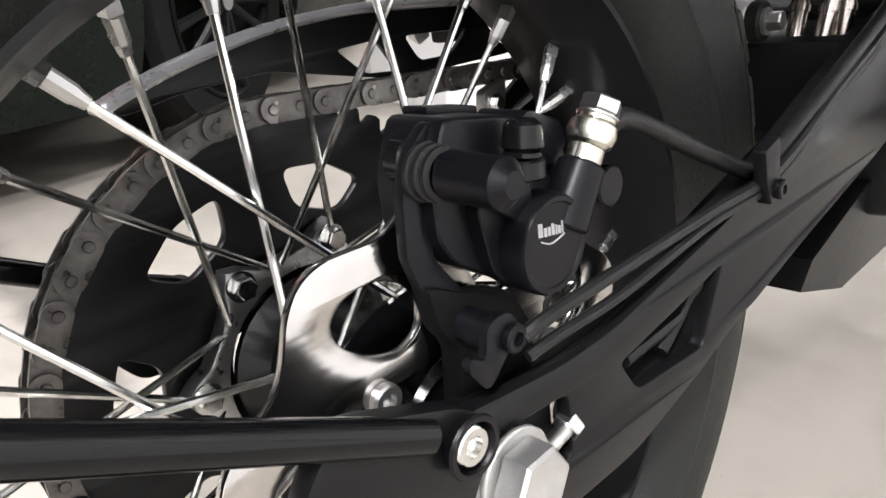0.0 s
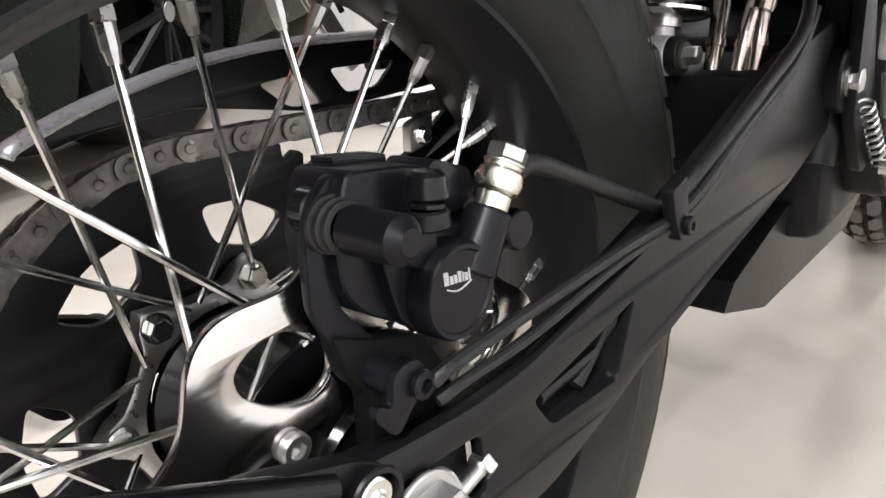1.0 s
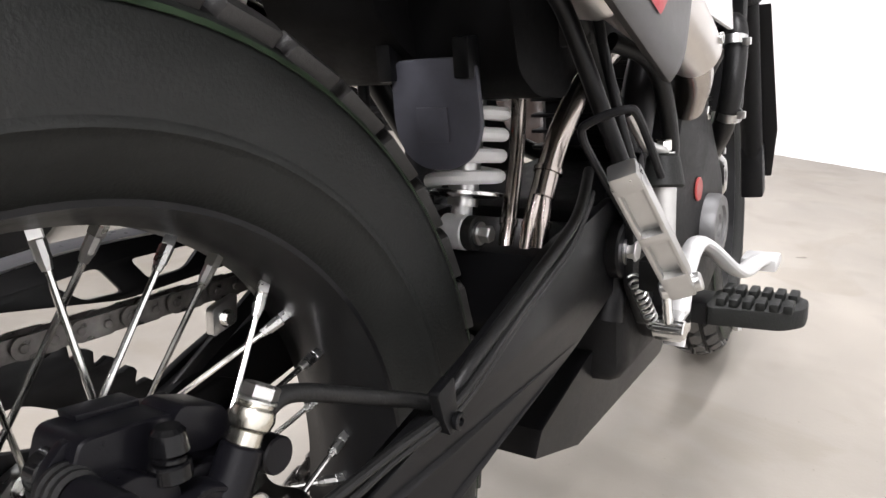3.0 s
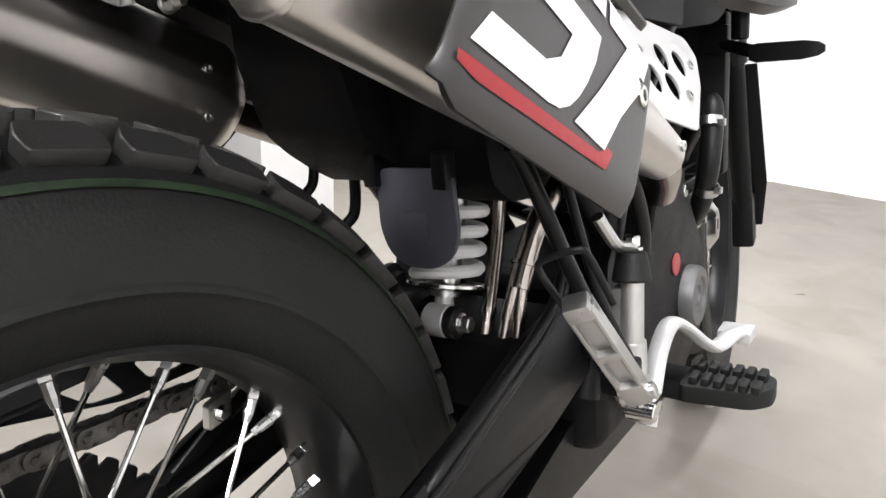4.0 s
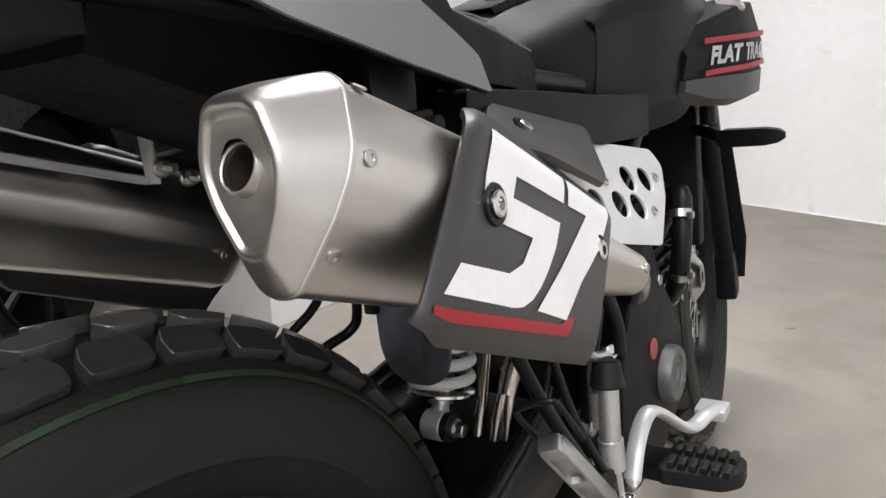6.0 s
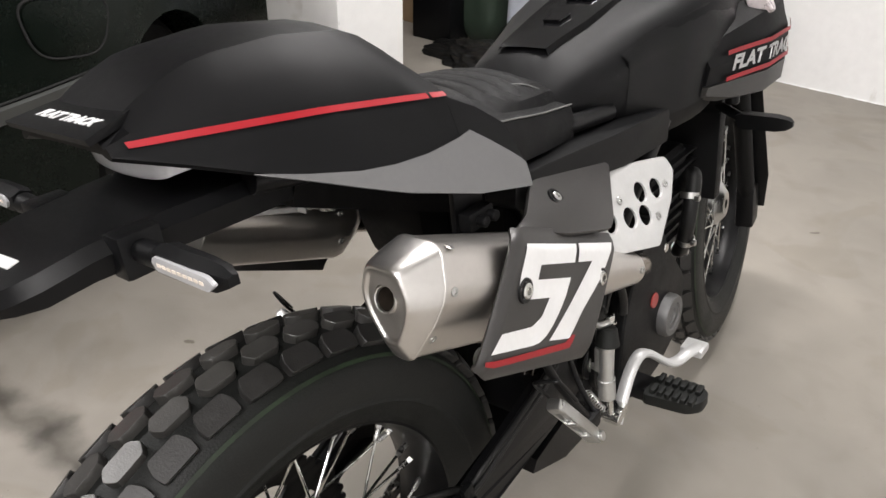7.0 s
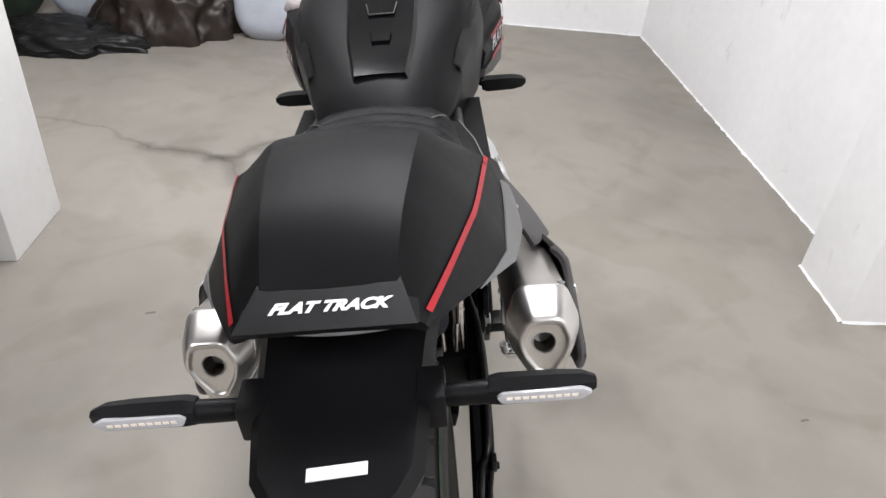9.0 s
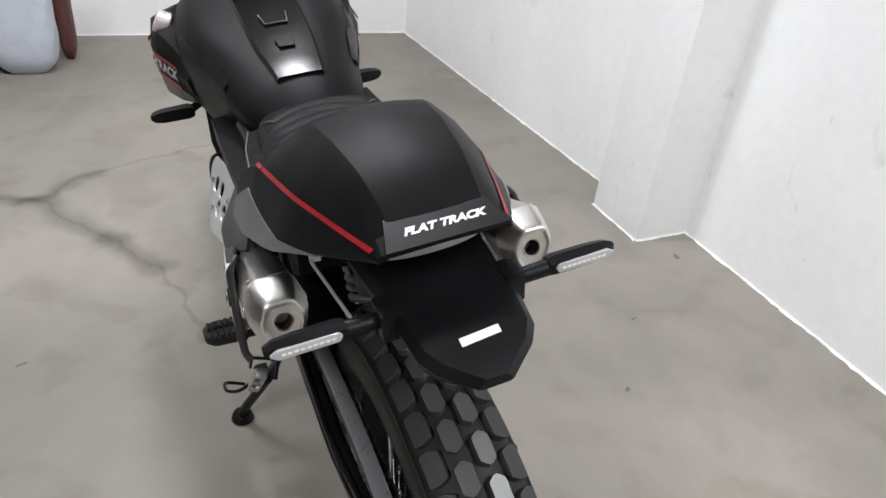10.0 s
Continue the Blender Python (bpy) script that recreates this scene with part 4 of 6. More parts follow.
# rear shock absorber
S0, S1 = V((0.024, 0.393, 0.468)), V((0.028, 0.460, 0.72))
ax = (S1 - S0).normalized()
sh = part("rear_shock", cyl(B(), S0 + ax * 0.02, S1, 0.013, None, 20), M_steel, bike, "rear shock absorber body")
coil = B()
turns, steps = 11.0, 260
mshock = Matrix.Translation(S0) @ frame_to(ax)
tube(coil, [mshock @ V((0.0288 * math.cos(2 * math.pi * turns * i / steps), 0.0288 * math.sin(2 * math.pi * turns * i / steps), 0.037 + 0.190 * i / steps)) for i in range(steps + 1)], 0.0058, 10, 1)
part("coil_spring", coil, M_springw, sh, "white coil spring")
seatp = B()
lathe(seatp, [(0.026, 0.011), (0.027, 0.028), (0.030, 0.0355), (0.0325, 0.0355), (0.0335, 0.031), (0.0335, 0.011)], S0, ax, 36, True)
part("spring_seat", seatp, M_chrome, sh, "bright spring seat")
eye = B()
cyl(eye, (0.014, 0.386, 0.468), (0.036, 0.386, 0.468), 0.0150, None, 30, 0.001)
cyl(eye, S0, S0 + ax * 0.028, 0.010, 0.008, 20)
part("shock_eye", eye, M_alu, sh, "bright lower shock eye")
sb = B()
cyl(sb, (0.036, 0.386, 0.468), (0.046, 0.386, 0.468), 0.0145, None, 24, 0.001)
part("eye_bush", sb, M_rubber, sh)
part("shock_bolt", hexbolt(B(), (0.046, 0.386, 0.468), (1, 0, 0), 0.0072, 0.010), M_steel, sh, "plated shock bolt")
part("shock_bracket", box(B(), (-0.02, 0.37, 0.435), (0.006, 0.41, 0.485), 0.004), M_satin, bike)

# exhaust mid pipes behind the spring
for r, pts in ((0.0068, [(0.060, 0.402, 0.445), (0.058, 0.418, 0.475), (0.052, 0.445, 0.515), (0.048, 0.462, 0.55), (0.048, 0.470, 0.60), (0.05, 0.475, 0.66)]),
               (0.0062, [(0.080, 0.400, 0.445), (0.081, 0.412, 0.475), (0.083, 0.424, 0.498)]),
               (0.0062, [(0.091, 0.405, 0.445), (0.090, 0.416, 0.475), (0.088, 0.427, 0.498)]),
               (0.0105, [(0.086, 0.424, 0.492), (0.087, 0.438, 0.515), (0.091, 0.458, 0.545), (0.098, 0.49, 0.578), (0.105, 0.53, 0.60), (0.11, 0.58, 0.62)])):
    pp = part("mid_pipe", tube(B(), pts, r, 18, 6), M_pipe, bike, "heat-stained steel pipe")
    a, b = V(pts[0]), V(pts[1])
    part("pipe_clamp", cyl(B(), a.lerp(b, 0.80), a.lerp(b, 0.95), r * 1.18, None, 18), M_pipe, pp)
foot = B()
box(foot, (0.050, 0.392, 0.440), (0.098, 0.416, 0.448), 0.002)
part("pipe_bracket", foot, M_steel, bike)

# silencers
def silencer(sx, off):
    """A faceted stainless silencer with a tapered end cap; sx mirrors it to the other side."""
    c0 = V((0.174, 0.070, 0.770))
    axis = V((0.018, 0.925, -0.365)).normalized()
    right = V((1, 0, 0))
    right = (right - axis * right.dot(axis)).normalized()
    up = right.cross(axis).normalized()
    sec = [(0.002, -0.053), (0.013, -0.050), (0.030, -0.016), (0.036, 0.004), (0.036, 0.018), (0.026, 0.046), (0.016, 0.052), (-0.018, 0.052), (-0.027, 0.046), (-0.037, 0.018), (-0.037, 0.004), (-0.031, -0.016), (-0.011, -0.050)]

    def ring(s, k, shift=0.0, kx=None):
        kx = k if kx is None else kx
        out = []
        for u, v in rounded(sec, 0.0045, 3):
            p = c0 + axis * s + right * (u * kx) + up * (v * k + shift)
            out.append(V((p.x * sx + off, p.y, p.z)))
        return out
    def face(s, ku, kv, dv, slant):
        """A ring of the cap: its end face stands nearer to upright than the body's own section."""
        out = []
        for u, v in rounded(sec, 0.007, 3):
            w = v * kv + dv
            p = c0 + axis * (s + slant * (0.026 - w)) + right * (u * ku - 0.002 * (1 - ku)) + up * w
            out.append(V((p.x * sx + off, p.y, p.z)))
        return out

    def mouth(rad):
        """A round opening with as many points as the outline, turned to meet it."""
        out = []
        for u, v in rounded(sec, 0.0045, 3):
            a = math.atan2(v - 0.004, u)
            w = 0.002 + rad * math.sin(a)
            p = c0 + axis * (-0.0026 + 0.37 * (0.026 - w)) + right * (rad * math.cos(a) - 0.002) + up * w
            out.append(V((p.x * sx + off, p.y, p.z)))
        return out
    cap = B()
    loft(cap, [mouth(0.0122)] + [face(*q) for q in ((-0.0026, 0.535, 0.51, -0.0045, 0.37), (-0.0030, 0.56, 0.535, -0.0045, 0.37), (-0.0046, 0.59, 0.565, -0.0045, 0.37), (-0.0056, 0.625, 0.595, -0.0045, 0.37), (-0.0058, 0.66, 0.625, -0.0045, 0.37),
                                                            (-0.0048, 0.695, 0.655, -0.0043, 0.36), (-0.0022, 0.73, 0.69, -0.0040, 0.34), (0.003, 0.78, 0.745, -0.0034, 0.28), (0.018, 0.90, 0.875, -0.0015, 0.12), (0.030, 0.985, 0.978, -0.0002, 0.01))] + [ring(0.0335, 1.0), ring(0.037, 1.0)], cap=False)
    body = B()
    loft(body, [ring(0.0355, 0.985), ring(0.262, 0.985), ring(0.275, 0.90), ring(0.292, 0.55), ring(0.293, 0.35)])
    sil = part("silencer", body, M_muffler, bike, "brushed stainless steel silencer body", 0.45)
    part("end_cap", cap, M_cap, sil, "polished tapered end cap", 0.9)
    band = B()
    loft(band, [ring(0.0335, 1.0), ring(0.0342, 1.016), ring(0.0362, 1.016), ring(0.037, 1.0)])
    part("cap_band", band, M_cap, sil)

    def place(u, v, s):
        p = c0 + axis * s + right * u + up * v
        return V((p.x * sx + off, p.y, p.z))
    ad = V((axis.x * sx, axis.y, axis.z))
    oc = place(-0.002, 0.002, 0.0075)
    lip = lathe(B(), [(0.012, 0.0123), (-0.0020, 0.0123), (-0.0030, 0.0120), (-0.0030, 0.0110), (-0.0022, 0.0104), (0.006, 0.0103)], oc, ad, 36)
    part("outlet_tube", lip, M_cap, sil)
    dk = lathe(B(), [(0.0005, 0.0102), (0.038, 0.0099), (0.038, 0.0001)], oc, ad, 28)
    part("outlet_inside", dk, M_soot, sil)
    for u, v, s, du, dv in ((0.0355, 0.014, 0.047, 1, 0.1), (0.0215, -0.031, 0.045, 0.86, -0.5), (0.022, 0.0485, 0.049, 0.3, 1)):
        n = right * du + up * dv
        n = V((n.x * sx, n.y, n.z))
        part("rivet", socketbolt(B(), place(u, v, s), n, 0.0042, 0.0014), M_steel, sil)
    pipe = B()
    tube(pipe, [place(0, 0.0, 0.285), place(0, 0, 0.44), place(-0.01, 0.0, 0.52), place(-0.03, -0.01, 0.58)], 0.0165, 20, 6)
    lp = part("link_pipe", pipe, M_pipe, bike, "stainless link pipe")
    if sx > 0:
        cone = B()
        cyl(cone, place(0.002, 0.0, 0.29), place(0.004, 0.0, 0.468), 0.034, 0.0215, 32, 0.004)
        part("heat_cone", cone, M_muffler, sil, "pale metal silencer cone")
        part("cone_rivet", socketbolt(B(), place(0.026, 0.004, 0.45), V((sx, 0, 0)), 0.0045, 0.003), M_steel, sil)
    for v, s in ((-0.020, 0.245), (0.018, 0.235)):
        part("rivet", socketbolt(B(), place(-0.033 if v < 0 else -0.036, v, s), V((-sx, 0, 0)), 0.0042, 0.0028), M_steel, sil)
    return sil


silencer(1, 0.0)
far = silencer(-1, 0.018)
strap = B()
own = B()
loft(own, [[(x, -0.02, 0.8185), (x, 0.205, 0.7435), (x, 0.206, 0.7505), (x, -0.018, 0.8255)] for x in (-0.0935, -0.0905)])
bmesh.ops.recalc_face_normals(own, faces=own.faces)
bevel(own, 0.001, 1)
join(strap, own)
box(strap, (-0.0935, 0.2055, 0.744), (-0.078, 0.2085, 0.792), 0.0008)
part("bright_strap", strap, M_alu, far, "bright edge strip along the silencer")
for y, z in ((0.209, 0.756), (0.232, 0.745)):
    hb_ = B()
    cyl(hb_, (-0.078, y, z), (-0.074, y, z), 0.0075, None, 18, 0.0008)
    cyl(hb_, (-0.074, y, z), (-0.067, y, z), 0.0060, None, 6, 0.0006)
    cyl(hb_, (-0.067, y, z), (-0.058, y, z), 0.0036, None, 12, 0.0005)
    part("hanger_bolt", hb_, M_steel, far, "plated hanger bolt with washer")


# number panel beside each silencer
def panel(sx, off, digits):
    NY, NZ = 29, 17

    def surf(a, b):
        """a along from rear to front, b from the bottom edge up."""
        y0, z0 = 0.112 + 0.197 * a, 0.680 - 0.092 * a
        y1, z1 = 0.212 + 0.218 * a, 0.787 - 0.103 * a
        c = max(0, 1 - b / 0.16) * max(0, 1 - a / 0.10)
        c2 = max(0, (b - 0.86) / 0.14) ** 2 * max(0, 1 - a / 0.10)
        y, z = y0 + (y1 - y0) * b + 0.009 * c + 0.006 * c2, z0 + (z1 - z0) * b + 0.007 * c - 0.006 * c2
        x = 0.2285 - 0.012 * max(0, b) ** 1.5 - 0.012 * a * b - 0.012 * max(0, (b - 0.84) / 0.16) ** 2 - 0.006 * max(0, (0.18 - b) / 0.18) ** 2 - 0.006 * max(0, (0.034 - a) / 0.034) ** 2
        return V((x * sx + off, y, z))
    bm = B()
    grid = [[bm.verts.new(surf(i / (NY - 1), j / (NZ - 1))) for j in range(NZ)] for i in range(NY)]
    for i in range(NY - 1):
        for j in range(NZ - 1):
            bm.faces.new((grid[i][j], grid[i + 1][j], grid[i + 1][j + 1], grid[i][j + 1]))
    bmesh.ops.recalc_face_normals(bm, faces=bm.faces)
    ext = bmesh.ops.solidify(bm, geom=bm.faces[:], thickness=0.006)
    bevel(bm, 0.0022, 2, 0.9)
    pan = part("number_panel", bm, M_panel, bike, "graphite side number panel", 0.7)
    # upper ear of the panel
    ear = B()
    tip = [(0.186, 0.246, 0.763), (0.177, 0.281, 0.764), (0.155, 0.323, 0.775), (0.148, 0.345, 0.777), (0.149, 0.503, 0.742), (0.154, 0.506, 0.737), (0.202, 0.424, 0.706), (0.208, 0.405, 0.703), (0.211, 0.30, 0.742)]
    inward = V((-0.668, -0.157, -0.727)) * 0.006
    own = B()
    loft(own, [[V(((V(p) + inward * k).x * sx + off, (V(p) + inward * k).y, (V(p) + inward * k).z)) for p in rounded(tip, 0.008, 3)] for k in (0, 1)])
    bmesh.ops.recalc_face_normals(own, faces=own.faces)
    bevel(own, 0.002, 2)
    join(ear, own)
    part("panel_ear", ear, M_panel, pan, "black upper bracket of the panel")
    ed_ = V((0.668 * sx, 0.157, 0.727))
    es = V((0.1704 * sx + off, 0.348, 0.7555))
    part("ear_screw", socketbolt(B(), es, ed_, 0.0060, 0.004), M_steel, pan)
    part("ear_cup", lathe(B(), [(0, 0.0115), (0.002, 0.011), (0.002, 0.0078), (0.0, 0.0070)], es, ed_, 24), M_plastic, pan)
    for x, y, z in ((0.2222, 0.2033, 0.7275), (0.2135, 0.3677, 0.6581)):
        tilt_ = V((sx, 0.05, 0.09)).normalized()
        at = V((x * sx + off, y, z))
        part("screw_cup", lathe(B(), [(0, 0.0125), (0.0022, 0.0118), (0.0022, 0.0085), (0.0005, 0.0080)], at, tilt_, 28), M_plastic, pan)
        part("panel_screw", socketbolt(B(), at, tilt_, 0.0078, 0.005), M_chrome, pan, "bright panel screw")

    def decal(name, poly, m):
        """A thin sticker laid on the panel, in its own along/up coordinates."""
        bmd = B()
        bmd.faces.new([bmd.verts.new((a, b, 0)) for a, b in poly])
        bmesh.ops.triangulate(bmd, faces=bmd.faces[:])
        bmesh.ops.subdivide_edges(bmd, edges=bmd.edges[:], cuts=9, use_grid_fill=True)
        for v in bmd.verts:
            v.co = surf(v.co.x, v.co.y) + V((0.0008 * sx, 0, 0))
        return part(name, bmd, m, pan, sharp=3)
    mir = (lambda q: q) if digits > 0 else (lambda q: [(0.96 - a, b) for a, b in q])
    five = [(0.033, 0.190), (0.069, 0.316), (0.303, 0.336), (0.365, 0.398), (0.392, 0.525), (0.156, 0.525), (0.112, 0.558), (0.089, 0.681), (0.08, 0.895), (0.536, 0.906), (0.553, 0.77), (0.237, 0.756), (0.242, 0.655), (0.55, 0.661), (0.547, 0.525), (0.524, 0.41), (0.495, 0.318), (0.460, 0.254), (0.415, 0.214), (0.36, 0.201), (0.3, 0.200)]
    seven = [(0.562, 0.91), (0.956, 0.926), (0.934, 0.823), (0.899, 0.659), (0.773, 0.413), (0.705, 0.205), (0.503, 0.215), (0.604, 0.437), (0.739, 0.78), (0.588, 0.773)]
    decal("numeral", mir(five), M_white)
    decal("numeral", mir(seven), M_white)
    decal("stripe", mir([(0.024, 0.092), (0.018, 0.140), (0.675, 0.180), (0.727, 0.228), (0.765, 0.222), (0.741, 0.130)]), M_tape)
    return pan


panel(1, 0.0, 1)
panel(-1, 0.018, -1)

# perforated heat shield ahead of each panel
for sx in (1, -1):
    out = rounded([(0.420, 0.745), (0.535, 0.722), (0.668, 0.695), (0.674, 0.676), (0.634, 0.648), (0.556, 0.614), (0.46, 0.640), (0.410, 0.668)], 0.006, 3)
    hl = [circle(y, z, 0.0135, 20, sx=1.15) for y, z in ((0.569, 0.679), (0.609, 0.671), (0.5205, 0.6625), (0.556, 0.653), (0.476, 0.673))]
    hs = plate_with_holes(out, hl, "yz", 0.169, 0.173, "heat_shield", M_alu, bike, "silver perforated heat shield", 0.0008)

    def lean_in(y, z):
        return -0.55 * (z - 0.671)
    for v in hs.data.vertices:
        v.co.x = sx * (v.co.x + lean_in(v.co.y, v.co.z))
    for y, z in ((0.513, 0.687), (0.634, 0.669), (0.582, 0.643)):
        part("shield_rivet", socketbolt(B(), (sx * (0.173 + lean_in(y, z)), y, z), (sx, 0, 0.55), 0.0055, 0.003), M_steel, hs)
    # black block added so that the shield's holes look dark
    part("shield_backing", box(B(), (min(sx * 0.09, sx * 0.125), 0.44, 0.61), (max(sx * 0.09, sx * 0.125), 0.64, 0.70), 0.006), M_hole, hs)

# tail cowl
def cowl_half(y):
    """Right half of the tail's outline at y: middle of the top, ridge, crease and lower edge."""
    t = (y + 0.055) / 0.275
    f = lambda pts: float(np.interp(y, [p[0] for p in pts], [p[1] for p in pts]))
    zt = f([(-0.06, 0.929), (-0.036, 0.9405), (-0.01, 0.959), (0.03, 0.974), (0.10, 0.979), (0.165, 0.971), (0.192, 0.960), (0.212, 0.938), (0.23, 0.918)])
    xr = f([(-0.06, 0.062), (-0.036, 0.053), (0.10, 0.068), (0.19, 0.076), (0.23, 0.098)])
    zr = f([(-0.06, 0.928), (-0.036, 0.939), (-0.01, 0.954), (0.03, 0.967), (0.10, 0.970), (0.165, 0.962), (0.192, 0.951), (0.212, 0.931), (0.23, 0.912)])
    xc = f([(-0.06, 0.068), (0.0, 0.086), (0.10, 0.114), (0.225, 0.132), (0.34, 0.141)])
    zc = f([(-0.06, 0.924), (0.10, 0.912), (0.225, 0.895), (0.34, 0.879)])
    xb = f([(-0.06, 0.070), (-0.02, 0.090), (0.10, 0.146), (0.22, 0.166), (0.3, 0.168)])
    zb = f([(-0.06, 0.918), (-0.02, 0.903), (0.06, 0.870), (0.14, 0.835), (0.22, 0.807), (0.3, 0.786), (0.34, 0.780)])
    return zt, xr, zr, xc, zc, xb, zb


top, secs = B(), []
for i in range(15):
    y = -0.058 + 0.285 * i / 14
    zt, xr, zr, xc, zc, xb, zb = cowl_half(y)
    half = [(0, zt), (xr * 0.5, zt - (zt - zr) * 0.25), (xr * 0.92, zr + 0.001), (xr * 1.03, zr - 0.004), (xr + (xc - xr) * 0.5, zr + (zc - zr) * 0.45), (xc, zc), (xc + (xb - xc) * 0.5, zc + (zb - zc) * 0.5), (xb, zb + 0.003), (xb - 0.003, zb), (xb - 0.01, zb + 0.002)]
    dp = min(0.03, 0.008 + 0.35 * (y + 0.058))
    inner = [(xb - 0.014, max(zb + 0.004, zb + 0.012 - 0.2 * max(0, -y))), (xr * 0.9, zr - dp), (0, zt - dp)]
    full = half + inner
    sec = [(x, y, z) for x, z in full] + [(-x, y, z) for x, z in full[-2:0:-1]]
    secs.append(sec)
loft(top, secs)
cowl = part("tail_cowl", top, M_cowl, bike, "matt black single-seat tail cowl", 0.32)

# side panel ahead of the hump and the grey lower facet on each flank
def flank(y, k, out=0.0):
    """A point of the flank: k runs from the crease down to the lower edge."""
    zt, xr, zr, xc, zc, xb, zb = cowl_half(y)
    n = V((zc - zb, 0, xb - xc)).normalized()
    return V((xc + (xb - xc) * k + n.x * out, y, zc + (zb - zc) * k + n.z * out))


for sx in (1, -1):
    def mir(p):
        return (sx * p.x, p.y, p.z)
    sp, s2 = B(), []
    for y, k0 in ((0.224, 0.0), (0.26, 0.15), (0.293, 0.35), (0.300, 0.56), (0.306, 0.74)):
        s2.append([mir(flank(y, k0, -0.012)), mir(flank(y, k0)), mir(flank(y, (k0 + 1) / 2)), mir(flank(y, 0.985)), mir(flank(y, 1.0, -0.003)), mir(flank(y, 0.93, -0.012))])
    loft(sp, s2)
    part("side_panel", sp, M_cowl, cowl, "", 0.35)
    gp, rows = B(), []
    for y, a0 in ((0.022, 0.985), (0.06, 0.88), (0.10, 0.77), (0.14, 0.66), (0.18, 0.555), (0.22, 0.42), (0.238, 0.36), (0.26, 0.48), (0.285, 0.62), (0.300, 0.71), (0.3055, 0.76)):
        rows.append([mir(flank(y, a0, 0.0005)), mir(flank(y, a0, 0.0022)), mir(flank(y, (a0 + 1) / 2, 0.0022)), mir(flank(y, 1.0, 0.0022)), mir(flank(y, 1.0, 0.0005))])
    loft(gp, rows, closed=False)
    part("grey_facet", gp, M_grey, cowl, "dark grey lower facet")
    # red stripe along the crease
    st = B()
    for y0, y1 in ((-0.046, 0.205), (0.2085, 0.226)):
        rr = []
        for i in range(10):
            y = y0 + (y1 - y0) * i / 9
            zt, xr, zr, xc, zc, xb, zb = cowl_half(min(y, 0.224))
            mx, mz = xr + (xc - xr) * 0.5, zr + (zc - zr) * 0.45
            k = 0.0050 / math.hypot(xc - mx, zc - mz)
            rr.append([(sx * (xc + 0.0012), y, zc + 0.0006), (sx * (xc - (xc - mx) * k + 0.0008), y, zc + (mz - zc) * k + 0.0014)])
        loft(st, rr, closed=False)
    part("red_stripe", st, M_tape, cowl, "thin red stripe along the crease")

# rear lip of the cowl with its lettering
lipb = B()
loft(lipb, [[(-0.052, -0.026, 0.9440), (0.052, -0.026, 0.9440), (0.064, -0.069, 0.9350), (-0.064, -0.069, 0.9350)], [(-0.052, -0.026, 0.936), (0.052, -0.026, 0.936), (0.064, -0.067, 0.9300), (-0.064, -0.067, 0.9300)]])
bevel(lipb, 0.0012, 2)
lp = part("rear_lip", lipb, M_plastic, cowl, "satin black rear lip")


def lettering(text, m, size, material, parent, name="lettering", shear=0.25, width=None):
    cu = bpy.data.curves.new(name, "FONT")
    cu.body, cu.size, cu.extrude, cu.shear, cu.offset = text, size, 0.0003, shear, 0.045 * size
    cu.align_x, cu.align_y = "CENTER", "CENTER"
    tmp = bpy.data.objects.new("tmp", cu)
    me = bpy.data.meshes.new_from_object(tmp)
    bpy.data.objects.remove(tmp)
    bm = B()
    bm.from_mesh(me)
    bpy.data.meshes.remove(me)
    if width:
        xs = [v.co.x for v in bm.verts]
        k = width / (max(xs) - min(xs))
        for v in bm.verts:
            v.co.x *= k
    bmesh.ops.transform(bm, matrix=m, verts=bm.verts)
    return part(name, bm, material, parent, "white lettering", 3)


tilt = math.degrees(math.atan2(0.009, 0.043))
lettering("FLAT TRACK", pose(0.001, -0.0500, 0.9394, tilt, 0, 0), 0.0130, M_white, lp, width=0.088, shear=0.4)

# tail lamp, rear fender and indicators
tl = B()
loft(tl, [[(0.056 * math.cos(a), -0.012 - d * math.sin(a), z - dz * math.sin(a)) for a in [math.pi * i / 18 for i in range(19)]] + [(-0.056, 0.03, z), (0.056, 0.03, z)] for z, d, dz in ((0.925, 0.020, 0.0), (0.905, 0.018, 0.0), (0.893, 0.014, 0.003), (0.889, 0.008, 0.005))])
part("tail_lamp", tl, M_lens, bike, "clear-lens tail lamp under the cowl lip", 0.6)
fd = B()
fsec = []
for y, w, z, th in ((0.10, 0.075, 0.868, 0.03), (0.03, 0.072, 0.869, 0.03), (-0.03, 0.066, 0.8685, 0.03), (-0.09, 0.061, 0.864, 0.026), (-0.125, 0.057, 0.8575, 0.024), (-0.142, 0.046, 0.852, 0.02), (-0.166, 0.014, 0.841, 0.012)):
    fsec.append([(-w - 0.004, y, z - 0.010), (-w + 0.004, y, z), (w - 0.004, y, z), (w + 0.004, y, z - 0.010), (w, y, z - th), (-w, y, z - th)])
loft(fd, fsec)
bevel(fd, 0.0018, 2, 0.4)
fender = part("rear_fender", fd, M_plastic, bike, "black plastic rear fender", 0.5)
stk = B()
loft(stk, [[(-0.019, -0.1325, 0.8557), (0.023, -0.1295, 0.8564), (0.023, -0.1208, 0.8588), (-0.019, -0.1236, 0.8579)], [(-0.019, -0.1325, 0.8567), (0.023, -0.1295, 0.8574), (0.023, -0.1208, 0.8596), (-0.019, -0.1236, 0.8589)]])
part("sticker", stk, M_white, fender, "small white sticker")
un = B()
